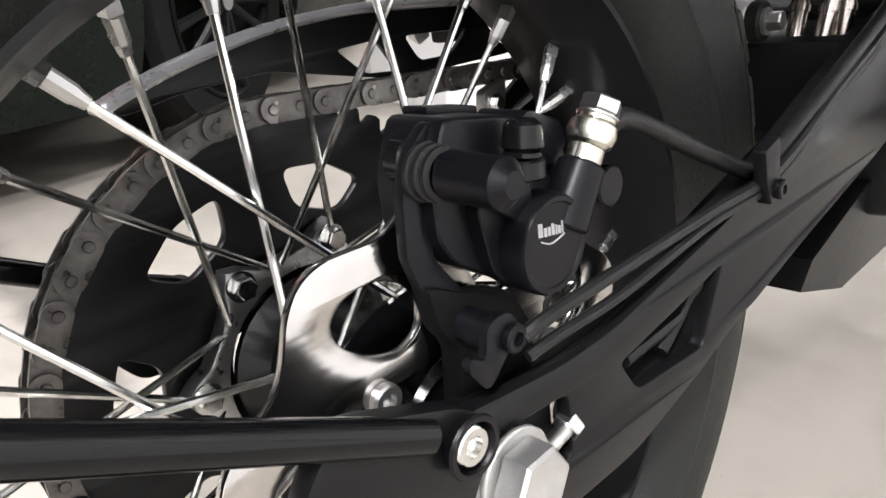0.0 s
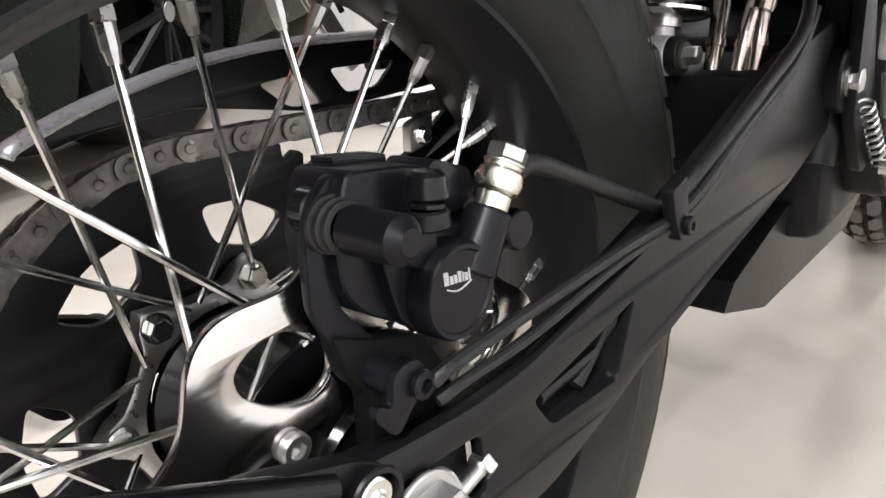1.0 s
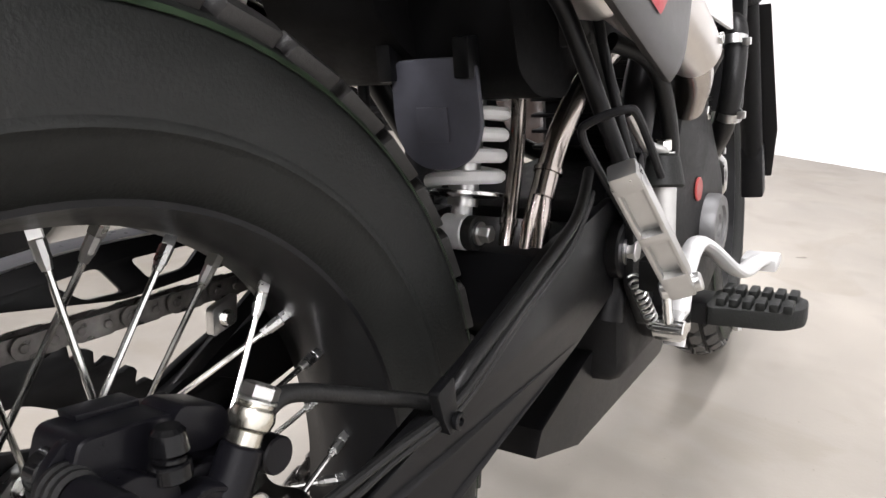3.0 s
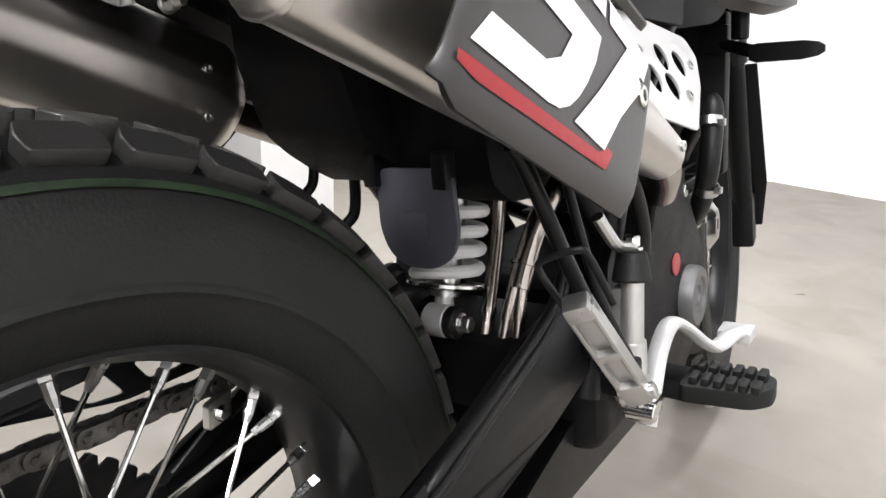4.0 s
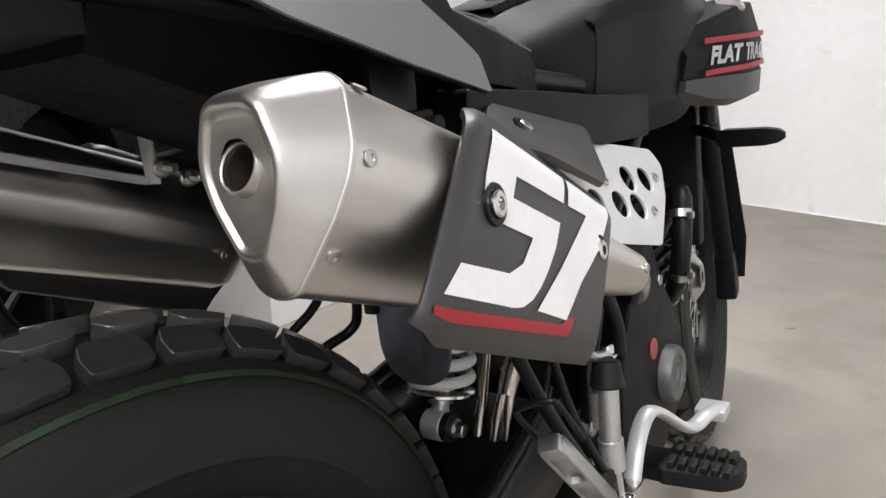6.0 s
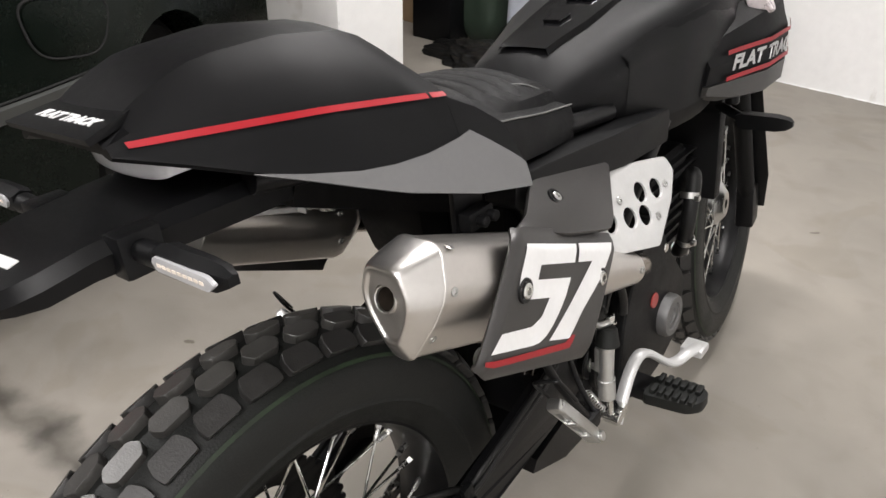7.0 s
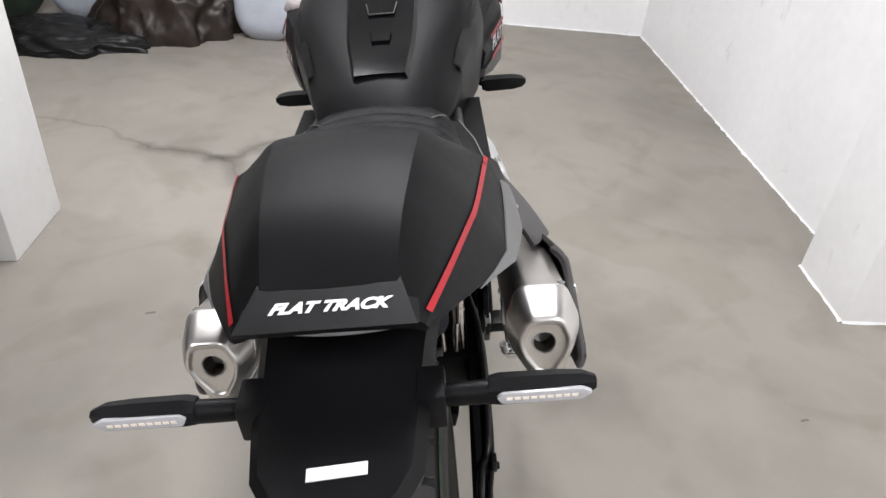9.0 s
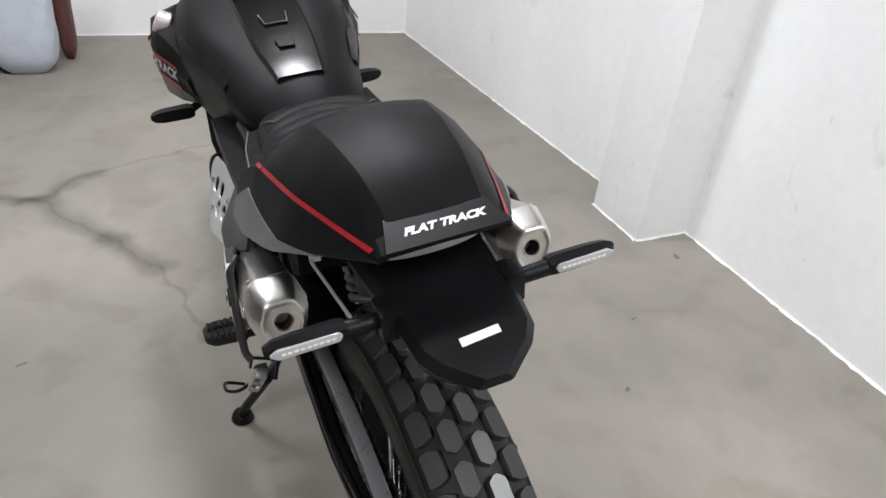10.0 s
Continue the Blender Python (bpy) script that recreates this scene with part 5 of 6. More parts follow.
loft(un, [[(-0.082, 0.40, 0.70), (0.082, 0.40, 0.70), (0.10, 0.40, 0.79), (-0.10, 0.40, 0.79)], [(-0.08, 0.25, 0.76), (0.08, 0.25, 0.76), (0.10, 0.25, 0.83), (-0.10, 0.25, 0.83)], [(-0.07, 0.08, 0.83), (0.07, 0.08, 0.83), (0.09, 0.08, 0.875), (-0.09, 0.08, 0.875)]])
bevel(un, 0.006, 2)
part("undertail", un, M_inner, bike, "black undertail tray")
for sx in (1, -1):
    root = V((sx * 0.058, -0.058, 0.852))
    bs = part("indicator_mount", box(B(), (min(sx * 0.056, sx * 0.078), -0.076, 0.834), (max(sx * 0.056, sx * 0.078), -0.042, 0.868), 0.003), M_plastic, fender)
    st = cyl(B(), (sx * 0.076, -0.060, 0.853), (sx * 0.118, -0.062, 0.856), 0.0088, 0.0095, 18, 0.001)
    ind = part("rear_indicator", st, M_plastic, bike, "slim black rear indicator")
    bd_ = B()
    secs = []
    for x, h, w, dz in ((0.110, 0.0080, 0.0085, 0), (0.118, 0.0092, 0.0095, 0.001), (0.160, 0.0092, 0.009, 0.001), (0.180, 0.0082, 0.0075, 0.001), (0.190, 0.004, 0.004, 0.001)):
        secs.append([(sx * x, -0.062 + w, 0.859 + dz - h), (sx * x, -0.062 + w, 0.859 + dz + h * 0.6), (sx * x, -0.062, 0.859 + dz + h), (sx * x, -0.062 - w, 0.859 + dz + h * 0.6), (sx * x, -0.062 - w, 0.859 + dz - h)])
    loft(bd_, secs)
    bevel(bd_, 0.0015, 2)
    part("indicator_shell", bd_, M_plastic, ind)
    ln = B()
    out = rounded([(0.115, 0.000), (0.119, 0.0045), (0.178, 0.0045), (0.186, 0.000), (0.178, -0.0065), (0.119, -0.0065)], 0.002)
    prism(ln, [(sx * a, 0.860 + b) for a, b in out], "xz", -0.0738, -0.0700, 0.0007)
    part("indicator_lens", ln, M_ilens, ind, "clear indicator lens")
    em = B()
    for i in range(9):
        box(em, (sx * (0.1245 + i * 0.006) - 0.0022, -0.0743, 0.8578), (sx * (0.1245 + i * 0.006) + 0.0022, -0.0737, 0.8603))
    part("emitter_row", em, M_amber, ind, "row of pale amber emitters")

# seat
def interp(y, pts):
    return float(np.interp(y, [p[0] for p in pts], [p[1] for p in pts]))


SEAT_TOP = [(0.20, 0.895), (0.26, 0.880), (0.32, 0.866), (0.40, 0.858), (0.46, 0.852), (0.487, 0.845), (0.503, 0.828), (0.515, 0.808)]
SEAT_PAD = [(0.20, 0.10), (0.30, 0.110), (0.44, 0.098), (0.487, 0.086), (0.515, 0.062)]
SEAT_PIPE = [(0.20, 0.131, 0.885), (0.2975, 0.1365, 0.849), (0.40, 0.127, 0.829), (0.492, 0.110, 0.813), (0.515, 0.094, 0.800)]


def seat_pipe(y):
    return interp(y, [(q[0], q[1]) for q in SEAT_PIPE]), interp(y, [(q[0], q[2]) for q in SEAT_PIPE])


seat, secs = B(), []
for i in range(22):
    y = 0.205 + 0.31 * i / 21
    w = interp(y, SEAT_PAD)
    zt = interp(y, SEAT_TOP)
    wl, zl = seat_pipe(y)
    zb = interp(y, [(0.20, 0.84), (0.32, 0.796), (0.42, 0.784), (0.495, 0.772), (0.515, 0.775)])
    zs = max(zl + 0.004, zt - 0.030)
    half = [(0, zt), (w * 0.5, zt - 0.001), (w * 0.82, zt - 0.006), (w, max(zs, zt - 0.015)), (w + 0.005, zs), (wl - 0.003, zl + 0.001), (wl, zl - 0.001), (wl + 0.006, (zl + zb) / 2), (wl + 0.004, zb)]
    secs.append([(x, y, z) for x, z in half] + [(-x, y, z) for x, z in half[:0:-1]])
loft(seat, secs)
st = part("seat", seat, M_seat, bike, "black ribbed vinyl seat", 0.55)
for k in range(7):
    y0 = 0.258 + 0.031 * k
    zt = interp(y0, SEAT_TOP)
    w = interp(y0, SEAT_PAD) * 0.93
    rib = B()
    tube(rib, [(-w, y0 - 0.020, zt - 0.019), (-w * 0.8, y0 - 0.011, zt - 0.006), (-w * 0.45, y0 + 0.001, zt - 0.001), (0, y0 + 0.006, zt + 0.001), (w * 0.45, y0 + 0.001, zt - 0.001), (w * 0.8, y0 - 0.011, zt - 0.006), (w, y0 - 0.020, zt - 0.019)], 0.0145, 12, 6, 0.42)
    part("padded_rib", rib, M_seat, st)
for sx in (1, -1):
    sm_ = B()
    tube(sm_, [(sx * (seat_pipe(y)[0] - 0.001), y, seat_pipe(y)[1] + 0.0012) for y in (0.27, 0.2975, 0.34, 0.40, 0.45, 0.492)], 0.0011, 6, 4)
    part("seam_thread", sm_, M_seam, st, "pale grey seam thread")
    sm_ = B()
    tube(sm_, [(sx * q[0], q[1], interp(q[1], SEAT_TOP) - q[2]) for q in ((0.060, 0.40, 0.0), (0.080, 0.43, 0.003), (0.092, 0.447, 0.010))], 0.0009, 6, 4)
    part("seam_thread", sm_, M_seam, st)

# side covers below the seat
for sx in (1, -1):
    sc = B()
    own = B()
    out = [(0.305, 0.790), (0.45, 0.777), (0.53, 0.768), (0.62, 0.761), (0.703, 0.756), (0.700, 0.708), (0.56, 0.716), (0.43, 0.738), (0.40, 0.715), (0.30, 0.755)]
    loft(own, [[(sx * x, y, z) for y, z in rounded(out, 0.008, 3)] for x in (0.11, 0.150)])
    bmesh.ops.recalc_face_normals(own, faces=own.faces)
    bevel(own, 0.005, 3)
    join(sc, own)
    part("side_cover", sc, M_cowl, bike, "black side cover under the seat")

# tank
TOP = [(0.505, 0.832), (0.53, 0.853), (0.57, 0.866), (0.63, 0.878), (0.71, 0.896), (0.80, 0.914), (0.88, 0.928), (0.95, 0.933), (1.03, 0.924), (1.11, 0.90)]
WID = [(0.505, 0.080), (0.53, 0.096), (0.57, 0.108), (0.63, 0.120), (0.70, 0.136), (0.76, 0.156), (0.82, 0.167), (0.90, 0.168), (0.98, 0.155), (1.06, 0.125), (1.11, 0.09)]
MID = [(0.505, 0.800), (0.53, 0.810), (0.62, 0.826), (0.70, 0.838), (0.86, 0.842), (1.08, 0.85)]
LOW = [(0.48, 0.80), (0.53, 0.772), (0.62, 0.735), (0.70, 0.705), (0.86, 0.712), (1.082, 0.77)]
tank, secs = B(), []
for i in range(19):
    y = 0.505 + 0.605 * i / 18
    wm = interp(y, WID)
    zm = interp(y, MID)
    zt = interp(y, TOP)
    zb = interp(y, LOW)
    kt = interp(y, [(0.505, 0.60), (0.55, 0.62), (0.62, 0.78), (0.74, 1.0)])
    half = [(0, zt), (wm * 0.42 * kt, zt - 0.002), (wm * 0.74 * kt, zt - 0.15 * (zt - zm)), (wm * 0.94 * (1 + kt) / 2, zt - 0.52 * (zt - zm)), (wm, zm), (wm * 0.99, zm - 0.3 * (zm - zb)), (wm * 0.93, zb + 0.2 * (zm - zb)), (wm * 0.86, zb)]
    secs.append([(x, y, z) for x, z in half] + [(-x, y, z) for x, z in half[:0:-1]])
loft(tank, secs)
tk = part("fuel_tank", tank, M_cowl, bike, "matt black sculpted fuel tank", 0.9)
for sx in (1, -1):
    pad, rows = B(), []
    for i in range(13):
        y = 0.63 + 0.27 * i / 12
        wm = interp(y, WID)
        zm = interp(y, MID)
        zt = interp(y, TOP)
        zb = interp(y, LOW)
        k = 1 + 0.016 * math.sin(math.pi * (i + 0.5) / 13) ** 0.5
        lift = interp(y, [(0.575, 0.75), (0.67, 0.42), (0.82, 0.34), (0.90, 0.6)])
        rows.append([(sx * wm * q * k, y, z) for q, z in ((0.90, zt - lift * (zt - zm) - 0.1 * (zt - zm)), (0.985, zt - 0.82 * (zt - zm)), (1.0, zm), (0.992, zm - 0.3 * (zm - zb)), (0.945, zb + 0.25 * (zm - zb)))])
    loft(pad, rows, closed=False)
    part("knee_pad", pad, M_plastic, tk, "black knee pad on the tank side", 0.9)
mid, rows = B(), []
for i in range(13):
    y = 0.555 + 0.36 * i / 12
    zt = interp(y, TOP)
    w = interp(y, [(0.55, 0.040), (0.65, 0.054), (0.72, 0.058), (0.92, 0.064)])
    rows.append([(-w, y, zt - 0.003), (-w * 0.9, y, zt + 0.0045), (0, y, zt + 0.0055), (w * 0.9, y, zt + 0.0045), (w, y, zt - 0.003)])
loft(mid, rows, closed=False)
part("centre_strip", mid, M_gloss, tk, "glossy black centre strip of the tank")
for y, w, h in ((0.645, 0.026, 0.026), (0.726, 0.040, 0.034)):
    rec = B()
    zt = interp(y, TOP) + 0.006
    m = pose(0, y, zt, 12)
    loft(rec, [[m @ V(p) for p in ((-w / 2, -h / 2, 0.003), (w / 2, -h / 2, 0.003), (w * 0.62, h / 2, 0.003), (-w * 0.62, h / 2, 0.003))], [m @ V(p) for p in ((-w / 2, -h / 2, -0.004), (w / 2, -h / 2, -0.004), (w * 0.62, h / 2, -0.004), (-w * 0.62, h / 2, -0.004))]])
    bevel(rec, 0.002, 2)
    part("strip_inset", rec, M_gloss, tk)
    ed = B()
    tube(ed, [m @ V(p) for p in ((-w * 0.62, h / 2, 0.003), (-w / 2, -h / 2, 0.003), (w / 2, -h / 2, 0.003), (w * 0.62, h / 2, 0.003))], 0.0012, 6, 1)
    part("inset_edge", ed, M_chrome if w > 0.035 else M_gloss, tk)
cap = B()
cyl(cap, (0, 0.905, 0.928), (0, 0.904, 0.942), 0.044, 0.040, 36, 0.003)
part("filler_cap", cap, M_gloss, tk, "black filler cap")
for sx in (1, -1):
    wing, rows = B(), []
    for y, x, z0, z1 in ((0.80, 0.164, 0.752, 0.83), (0.86, 0.182, 0.738, 0.845), (0.94, 0.206, 0.732, 0.862), (1.02, 0.211, 0.736, 0.868), (1.10, 0.188, 0.755, 0.855)):
        rows.append([(sx * (x - 0.05), y, z0), (sx * x, y, z0 + 0.012), (sx * (x + 0.006), y, (z0 + z1) / 2), (sx * (x - 0.008), y, z1 - 0.012), (sx * (x - 0.05), y, z1)])
    loft(wing, rows)
    wg = part("tank_wing", wing, M_cowl, tk, "matt black tank wing", 0.5)
    low, rows = B(), []
    for y, x, z0, z1 in ((0.80, 0.162, 0.745, 0.762), (0.86, 0.1815, 0.730, 0.762), (0.94, 0.205, 0.722, 0.76), (1.02, 0.210, 0.726, 0.762), (1.10, 0.188, 0.748, 0.775)):
        rows.append([(sx * (x - 0.02), y, z0 - 0.004), (sx * (x + 0.003), y, z0 + 0.004), (sx * (x + 0.006), y, z1), (sx * (x - 0.02), y, z1)])
    loft(low, rows)
    part("wing_underside", low, M_panel, wg, "glossy grey lower wing")
    for z in (0.766, 0.806):
        s_ = B()
        loft(s_, [[(sx * (x + 0.0085), y, z + dz), (sx * (x + 0.0085), y, z + dz + 0.007)] for y, x, dz in ((0.835, 0.1745, -0.002), (0.86, 0.182, -0.001), (0.94, 0.206, 0), (1.02, 0.211, 0.003), (1.09, 0.191, 0.004))], closed=False)
        part("wing_stripe", s_, M_tape, wg, "thin red stripe")
    m = Matrix.Translation((sx * 0.20, 0.945, 0.788)) @ Matrix(((0, 0, sx, 0), (sx, 0, 0, 0), (0, 1, 0, 0), (0, 0, 0, 1)))
    word = lettering("FLAT TRACK", m, 0.030, M_white, wg, width=0.20)
    for v in word.data.vertices:
        v.co.x = sx * (interp(v.co.y, [(0.80, 0.164), (0.86, 0.182), (0.94, 0.206), (1.02, 0.211), (1.10, 0.188)]) + 0.0072)
    bdg = B()
    cyl(bdg, (sx * 0.172, 0.965, 0.852), (sx * 0.196, 0.968, 0.866), 0.024, 0.022, 32, 0.002)
    part("tank_badge", bdg, M_silver, tk, "round pale silver badge")

# handlebar, headlamp and fork
hb = B()
tube(hb, [(-0.36, 0.95, 1.08), (-0.22, 1.02, 1.08), (-0.08, 1.06, 1.04), (0.08, 1.06, 1.04), (0.22, 1.02, 1.08), (0.36, 0.95, 1.08)], 0.0125, 14, 6)
bar_ = part("handlebar", hb, M_satin, bike, "black handlebar")
for sx in (1, -1):
    part("grip", cyl(B(), (sx * 0.27, 0.996, 1.08), (sx * 0.375, 0.942, 1.08), 0.0165, None, 18, 0.003), M_rubber, bar_)
part("top_yoke", box(B(), (-0.115, 1.02, 1.0), (0.115, 1.085, 1.03), 0.008), M_satin, bike, "black top yoke")
part("lower_yoke", box(B(), (-0.115, 1.075, 0.82), (0.115, 1.14, 0.85), 0.008), M_satin, bike, "black lower yoke")
dash = B()
box(dash, (-0.06, 1.06, 1.06), (0.06, 1.10, 1.12), 0.01, Matrix.Translation((0, 0, 0)))
part("instrument", dash, M_gloss, bike, "black instrument unit")
hl_ = B()
lathe(hl_, [(0, 0.03), (0.02, 0.07), (0.07, 0.085), (0.10, 0.085), (0.105, 0.06), (0.105, 0.001)], (0, 1.10, 0.95), (0, 1, -0.15), 32)
part("headlamp", hl_, M_gloss, bike, "black round headlamp")
for sx in (1, -1):
    fa, fb = V((sx * 0.092, 1.045, 1.02)), V((sx * 0.092, 1.322, 0.345))
    fk = part("fork_leg", cyl(B(), fa, fa.lerp(fb, 0.55), 0.024, None, 22, 0.002), M_gloss, bike, "black upside-down fork leg")
    part("fork_slider", cyl(B(), fa.lerp(fb, 0.52), fb, 0.0185, None, 20), M_engine, fk, "dark fork tube")
    fg = B()
    own = B()
    n = (fb - fa).normalized()
    pts_ = []
    loft(own, [[fa + n * s + V((sx * dx, dy + 0.028, 0.012)) for s, dx in ((0.42, -0.006), (0.42, 0.035), (0.66, 0.042), (0.76, 0.030), (0.76, -0.006))] for dy in (0.0, 0.006)])
    bmesh.ops.recalc_face_normals(own, faces=own.faces)
    bevel(own, 0.002, 2)
    join(fg, own)
    part("fork_guard", fg, M_plastic, fk, "black fork guard")
    ft = B()
    box(ft, (sx * 0.092 - 0.02, 1.29, 0.30), (sx * 0.092 + 0.02, 1.35, 0.40), 0.008)
    part("fork_foot", ft, M_satin, fk)
    root = V((sx * 0.118, 0.965, 0.672))
    ind = part("front_indicator", cyl(B(), (sx * 0.11, 0.985, 0.69), (sx * 0.175, 0.955, 0.672), 0.008, 0.009, 16, 0.001), M_plastic, bike, "slim black front indicator")
    bd_ = B()
    secs = []
    for x, h, w in ((0.168, 0.009, 0.009), (0.178, 0.0125, 0.012), (0.232, 0.012, 0.011), (0.25, 0.009, 0.009), (0.258, 0.004, 0.004)):
        secs.append([(sx * x, 0.952 + w, 0.671 - h), (sx * x, 0.952 + w, 0.671 + h), (sx * x, 0.952 - w, 0.671 + h), (sx * x, 0.952 - w, 0.671 - h)])
    loft(bd_, secs)
    bevel(bd_, 0.002, 2)
    part("indicator_shell", bd_, M_plastic, ind)
    part("indicator_bracket", box(B(), (min(sx * 0.10, sx * 0.135), 0.97, 0.672), (max(sx * 0.10, sx * 0.135), 1.04, 0.712), 0.004), M_satin, ind)
    hn = cyl(B(), (sx * 0.15, 0.975, 0.69), (sx * 0.15, 0.975, 0.735), 0.012, None, 16, 0.002)
    part("wing_bracket", hn, M_satin, bike)
ff = B()
rows = []
for i in range(13):
    a = radians(35 + 110 * i / 12)
    r = 0.372
    y, z = FX.y + r * math.cos(a), FX.z + r * math.sin(a)
    rows.append([(-0.07, y, z - 0.03), (-0.055, y, z - 0.004), (0, y, z), (0.055, y, z - 0.004), (0.07, y, z - 0.03), (0.066, y, z - 0.033), (0, y, z - 0.006), (-0.066, y, z - 0.033)])
loft(ff, rows)
part("front_mudguard", ff, M_plastic, bike, "short black front mudguard", 0.6)
fdisc = plate_with_holes(circle(FX.y, FX.z, 0.14, 60), [circle(FX.y, FX.z, 0.09, 48)], "yz", -0.066, -0.062, "front_disc", M_disc, bike)

# frame
def rail(pts, r, name="frame_tube", m=M_satin, label="black steel frame tube"):
    return part(name, tube(B(), pts, r, 14, 6), m, bike, label)


for sx in (1, -1):
    rail([(sx * 0.03, 1.02, 0.86), (sx * 0.09, 0.88, 0.76), (sx * 0.125, 0.70, 0.71), (sx * 0.125, 0.58, 0.60), (sx * 0.115, 0.53, 0.45), (sx * 0.11, 0.50, 0.36)], 0.017)
    rail([(sx * 0.105, 0.60, 0.775), (sx * 0.105, 0.40, 0.80), (sx * 0.09, 0.20, 0.845), (sx * 0.075, 0.04, 0.87)], 0.012)
    rail([(sx * 0.12, 0.55, 0.50), (sx * 0.115, 0.45, 0.62), (sx * 0.10, 0.33, 0.79)], 0.011)
    rail([(sx * 0.04, 1.02, 0.84), (sx * 0.055, 1.00, 0.60), (sx * 0.06, 0.94, 0.36), (sx * 0.06, 0.80, 0.27)], 0.016)
    pv = B()
    cyl(pv, (sx * 0.09, 0.50, 0.43), (sx * 0.132, 0.50, 0.43), 0.026, None, 26, 0.002)
    pvp = part("arm_pivot", pv, M_satin, bike, "black swinging arm pivot")
    part("pivot_bolt", hexbolt(B(), (sx * 0.132, 0.50, 0.43), (sx, 0, 0), 0.010, 0.008), M_steel, pvp)

# engine
eng = B()
box(eng, (-0.115, 0.53, 0.27), (0.115, 0.86, 0.46), 0.03, None, 4)
box(eng, (-0.085, 0.78, 0.42), (0.085, 0.96, 0.62), 0.02, pose(0, 0, 0), 3)
en = part("engine", eng, M_engine, bike, "dark painted single-cylinder engine")
for i in range(8):
    part("cooling_fin", box(B(), (-0.095, 0.775, 0.455 + i * 0.021), (0.095, 0.975, 0.460 + i * 0.021), 0.002), M_engine, en)
for sx in (1, -1):
    cv = B()
    prism(cv, rounded([(0.55, 0.36), (0.57, 0.47), (0.62, 0.56), (0.68, 0.60), (0.73, 0.52), (0.80, 0.44), (0.80, 0.34), (0.70, 0.30), (0.60, 0.30)], 0.02, 4), "yz", min(sx * 0.11, sx * 0.150), max(sx * 0.11, sx * 0.150), 0.012, 3)
    co = part("engine_cover", cv, M_engine, en, "dark engine side cover")
    rd = B()
    lathe(rd, [(0, 0.001), (0, 0.012), (0.003, 0.014), (0.003, 0.022), (0.006, 0.024), (0.006, 0.034), (0.0, 0.037), (-0.012, 0.037)], (sx * 0.160, 0.722, 0.400), (sx, 0, 0), 40)
    part("round_cover", rd, M_dullcast, en, "ribbed grey round cover")
    part("cover_badge", cyl(B(), (sx * 0.150, 0.672, 0.452), (sx * 0.153, 0.672, 0.452), 0.013, None, 26, 0.001), M_badge, en, "small red badge")
sk = B()
loft(sk, [[(-0.066, 0.432, 0.236), (0.066, 0.432, 0.236), (0.074, 0.432, 0.268), (-0.074, 0.432, 0.268)], [(-0.072, 0.52, 0.205), (0.072, 0.52, 0.205), (0.086, 0.52, 0.31), (-0.086, 0.52, 0.31)], [(-0.075, 0.80, 0.195), (0.075, 0.80, 0.195), (0.09, 0.80, 0.32), (-0.09, 0.80, 0.32)], [(-0.07, 0.93, 0.24), (0.07, 0.93, 0.24), (0.085, 0.93, 0.36), (-0.085, 0.93, 0.36)]])
bevel(sk, 0.006, 3)
part("sump_guard", sk, M_satin, bike, "black sump guard under the engine")
inn = B()
prism(inn, rounded([(0.30, 0.79), (0.302, 0.700), (0.322, 0.642), (0.345, 0.622), (0.372, 0.604), (0.402, 0.588), (0.46, 0.61), (0.54, 0.67), (0.54, 0.79), (0.32, 0.82)], 0.008, 3), "yz", -0.096, 0.012, 0.006)
part("inner_mudguard", inn, M_inner, bike, "black inner mudguard and airbox")
abx = B()
prism(abx, rounded([(0.36, 0.80), (0.35, 0.70), (0.37, 0.595), (0.40, 0.575), (0.455, 0.570), (0.50, 0.62), (0.58, 0.68), (0.58, 0.79)], 0.012, 3), "yz", -0.02, 0.098, 0.008)
part("airbox", abx, M_inner, bike, "black airbox behind the side cover")
flap = B()
own = B()
out = rounded([(0.026, 0.618), (0.102, 0.618), (0.104, 0.565), (0.096, 0.545), (0.078, 0.534), (0.05, 0.534), (0.033, 0.545), (0.025, 0.565)], 0.014, 4)
loft(own, [[V((x - 0.030, 0.352 + 0.02 * (0.61 - z) + dy, z - 0.008)) for x, z in out] for dy in (0.0, 0.006)])
bmesh.ops.recalc_face_normals(own, faces=own.faces)
bevel(own, 0.002, 2)
join(flap, own)
fl = part("mud_flap", flap, M_blue, bike, "grey-black moulded splash flap")
nb = B()
box(nb, (0.018, 0.3508, 0.548), (0.046, 0.3535, 0.574), 0.0006)
part("moulded_mark", nb, M_blue, fl)
for x in (-0.012, 0.057):
    part("flap_clip", box(B(), (x, 0.345, 0.594), (x + 0.014, 0.362, 0.624), 0.003), M_plastic, fl)
for (hx, hy, hz), (ax, ay, az), hr in (((-0.109, 0.388, 0.599), (-0.39, -0.692, -0.607), 0.0050), ((-0.098, 0.430, 0.562), (-0.429, -0.83, -0.355), 0.0058)):
    knee = V((hx - 0.006, hy - 0.008, hz - 0.020))
    run = V((ax, ay, az))
    part("peg_bracket", tube(B(), [(hx + 0.002, hy + 0.002, hz + 0.07), (hx, hy, hz), tuple(knee), tuple(knee + run * 0.03), tuple(knee + run * 0.10), tuple(knee + run * 0.15)], hr, 12, 6), M_satin, bike, "black tubular peg bracket")

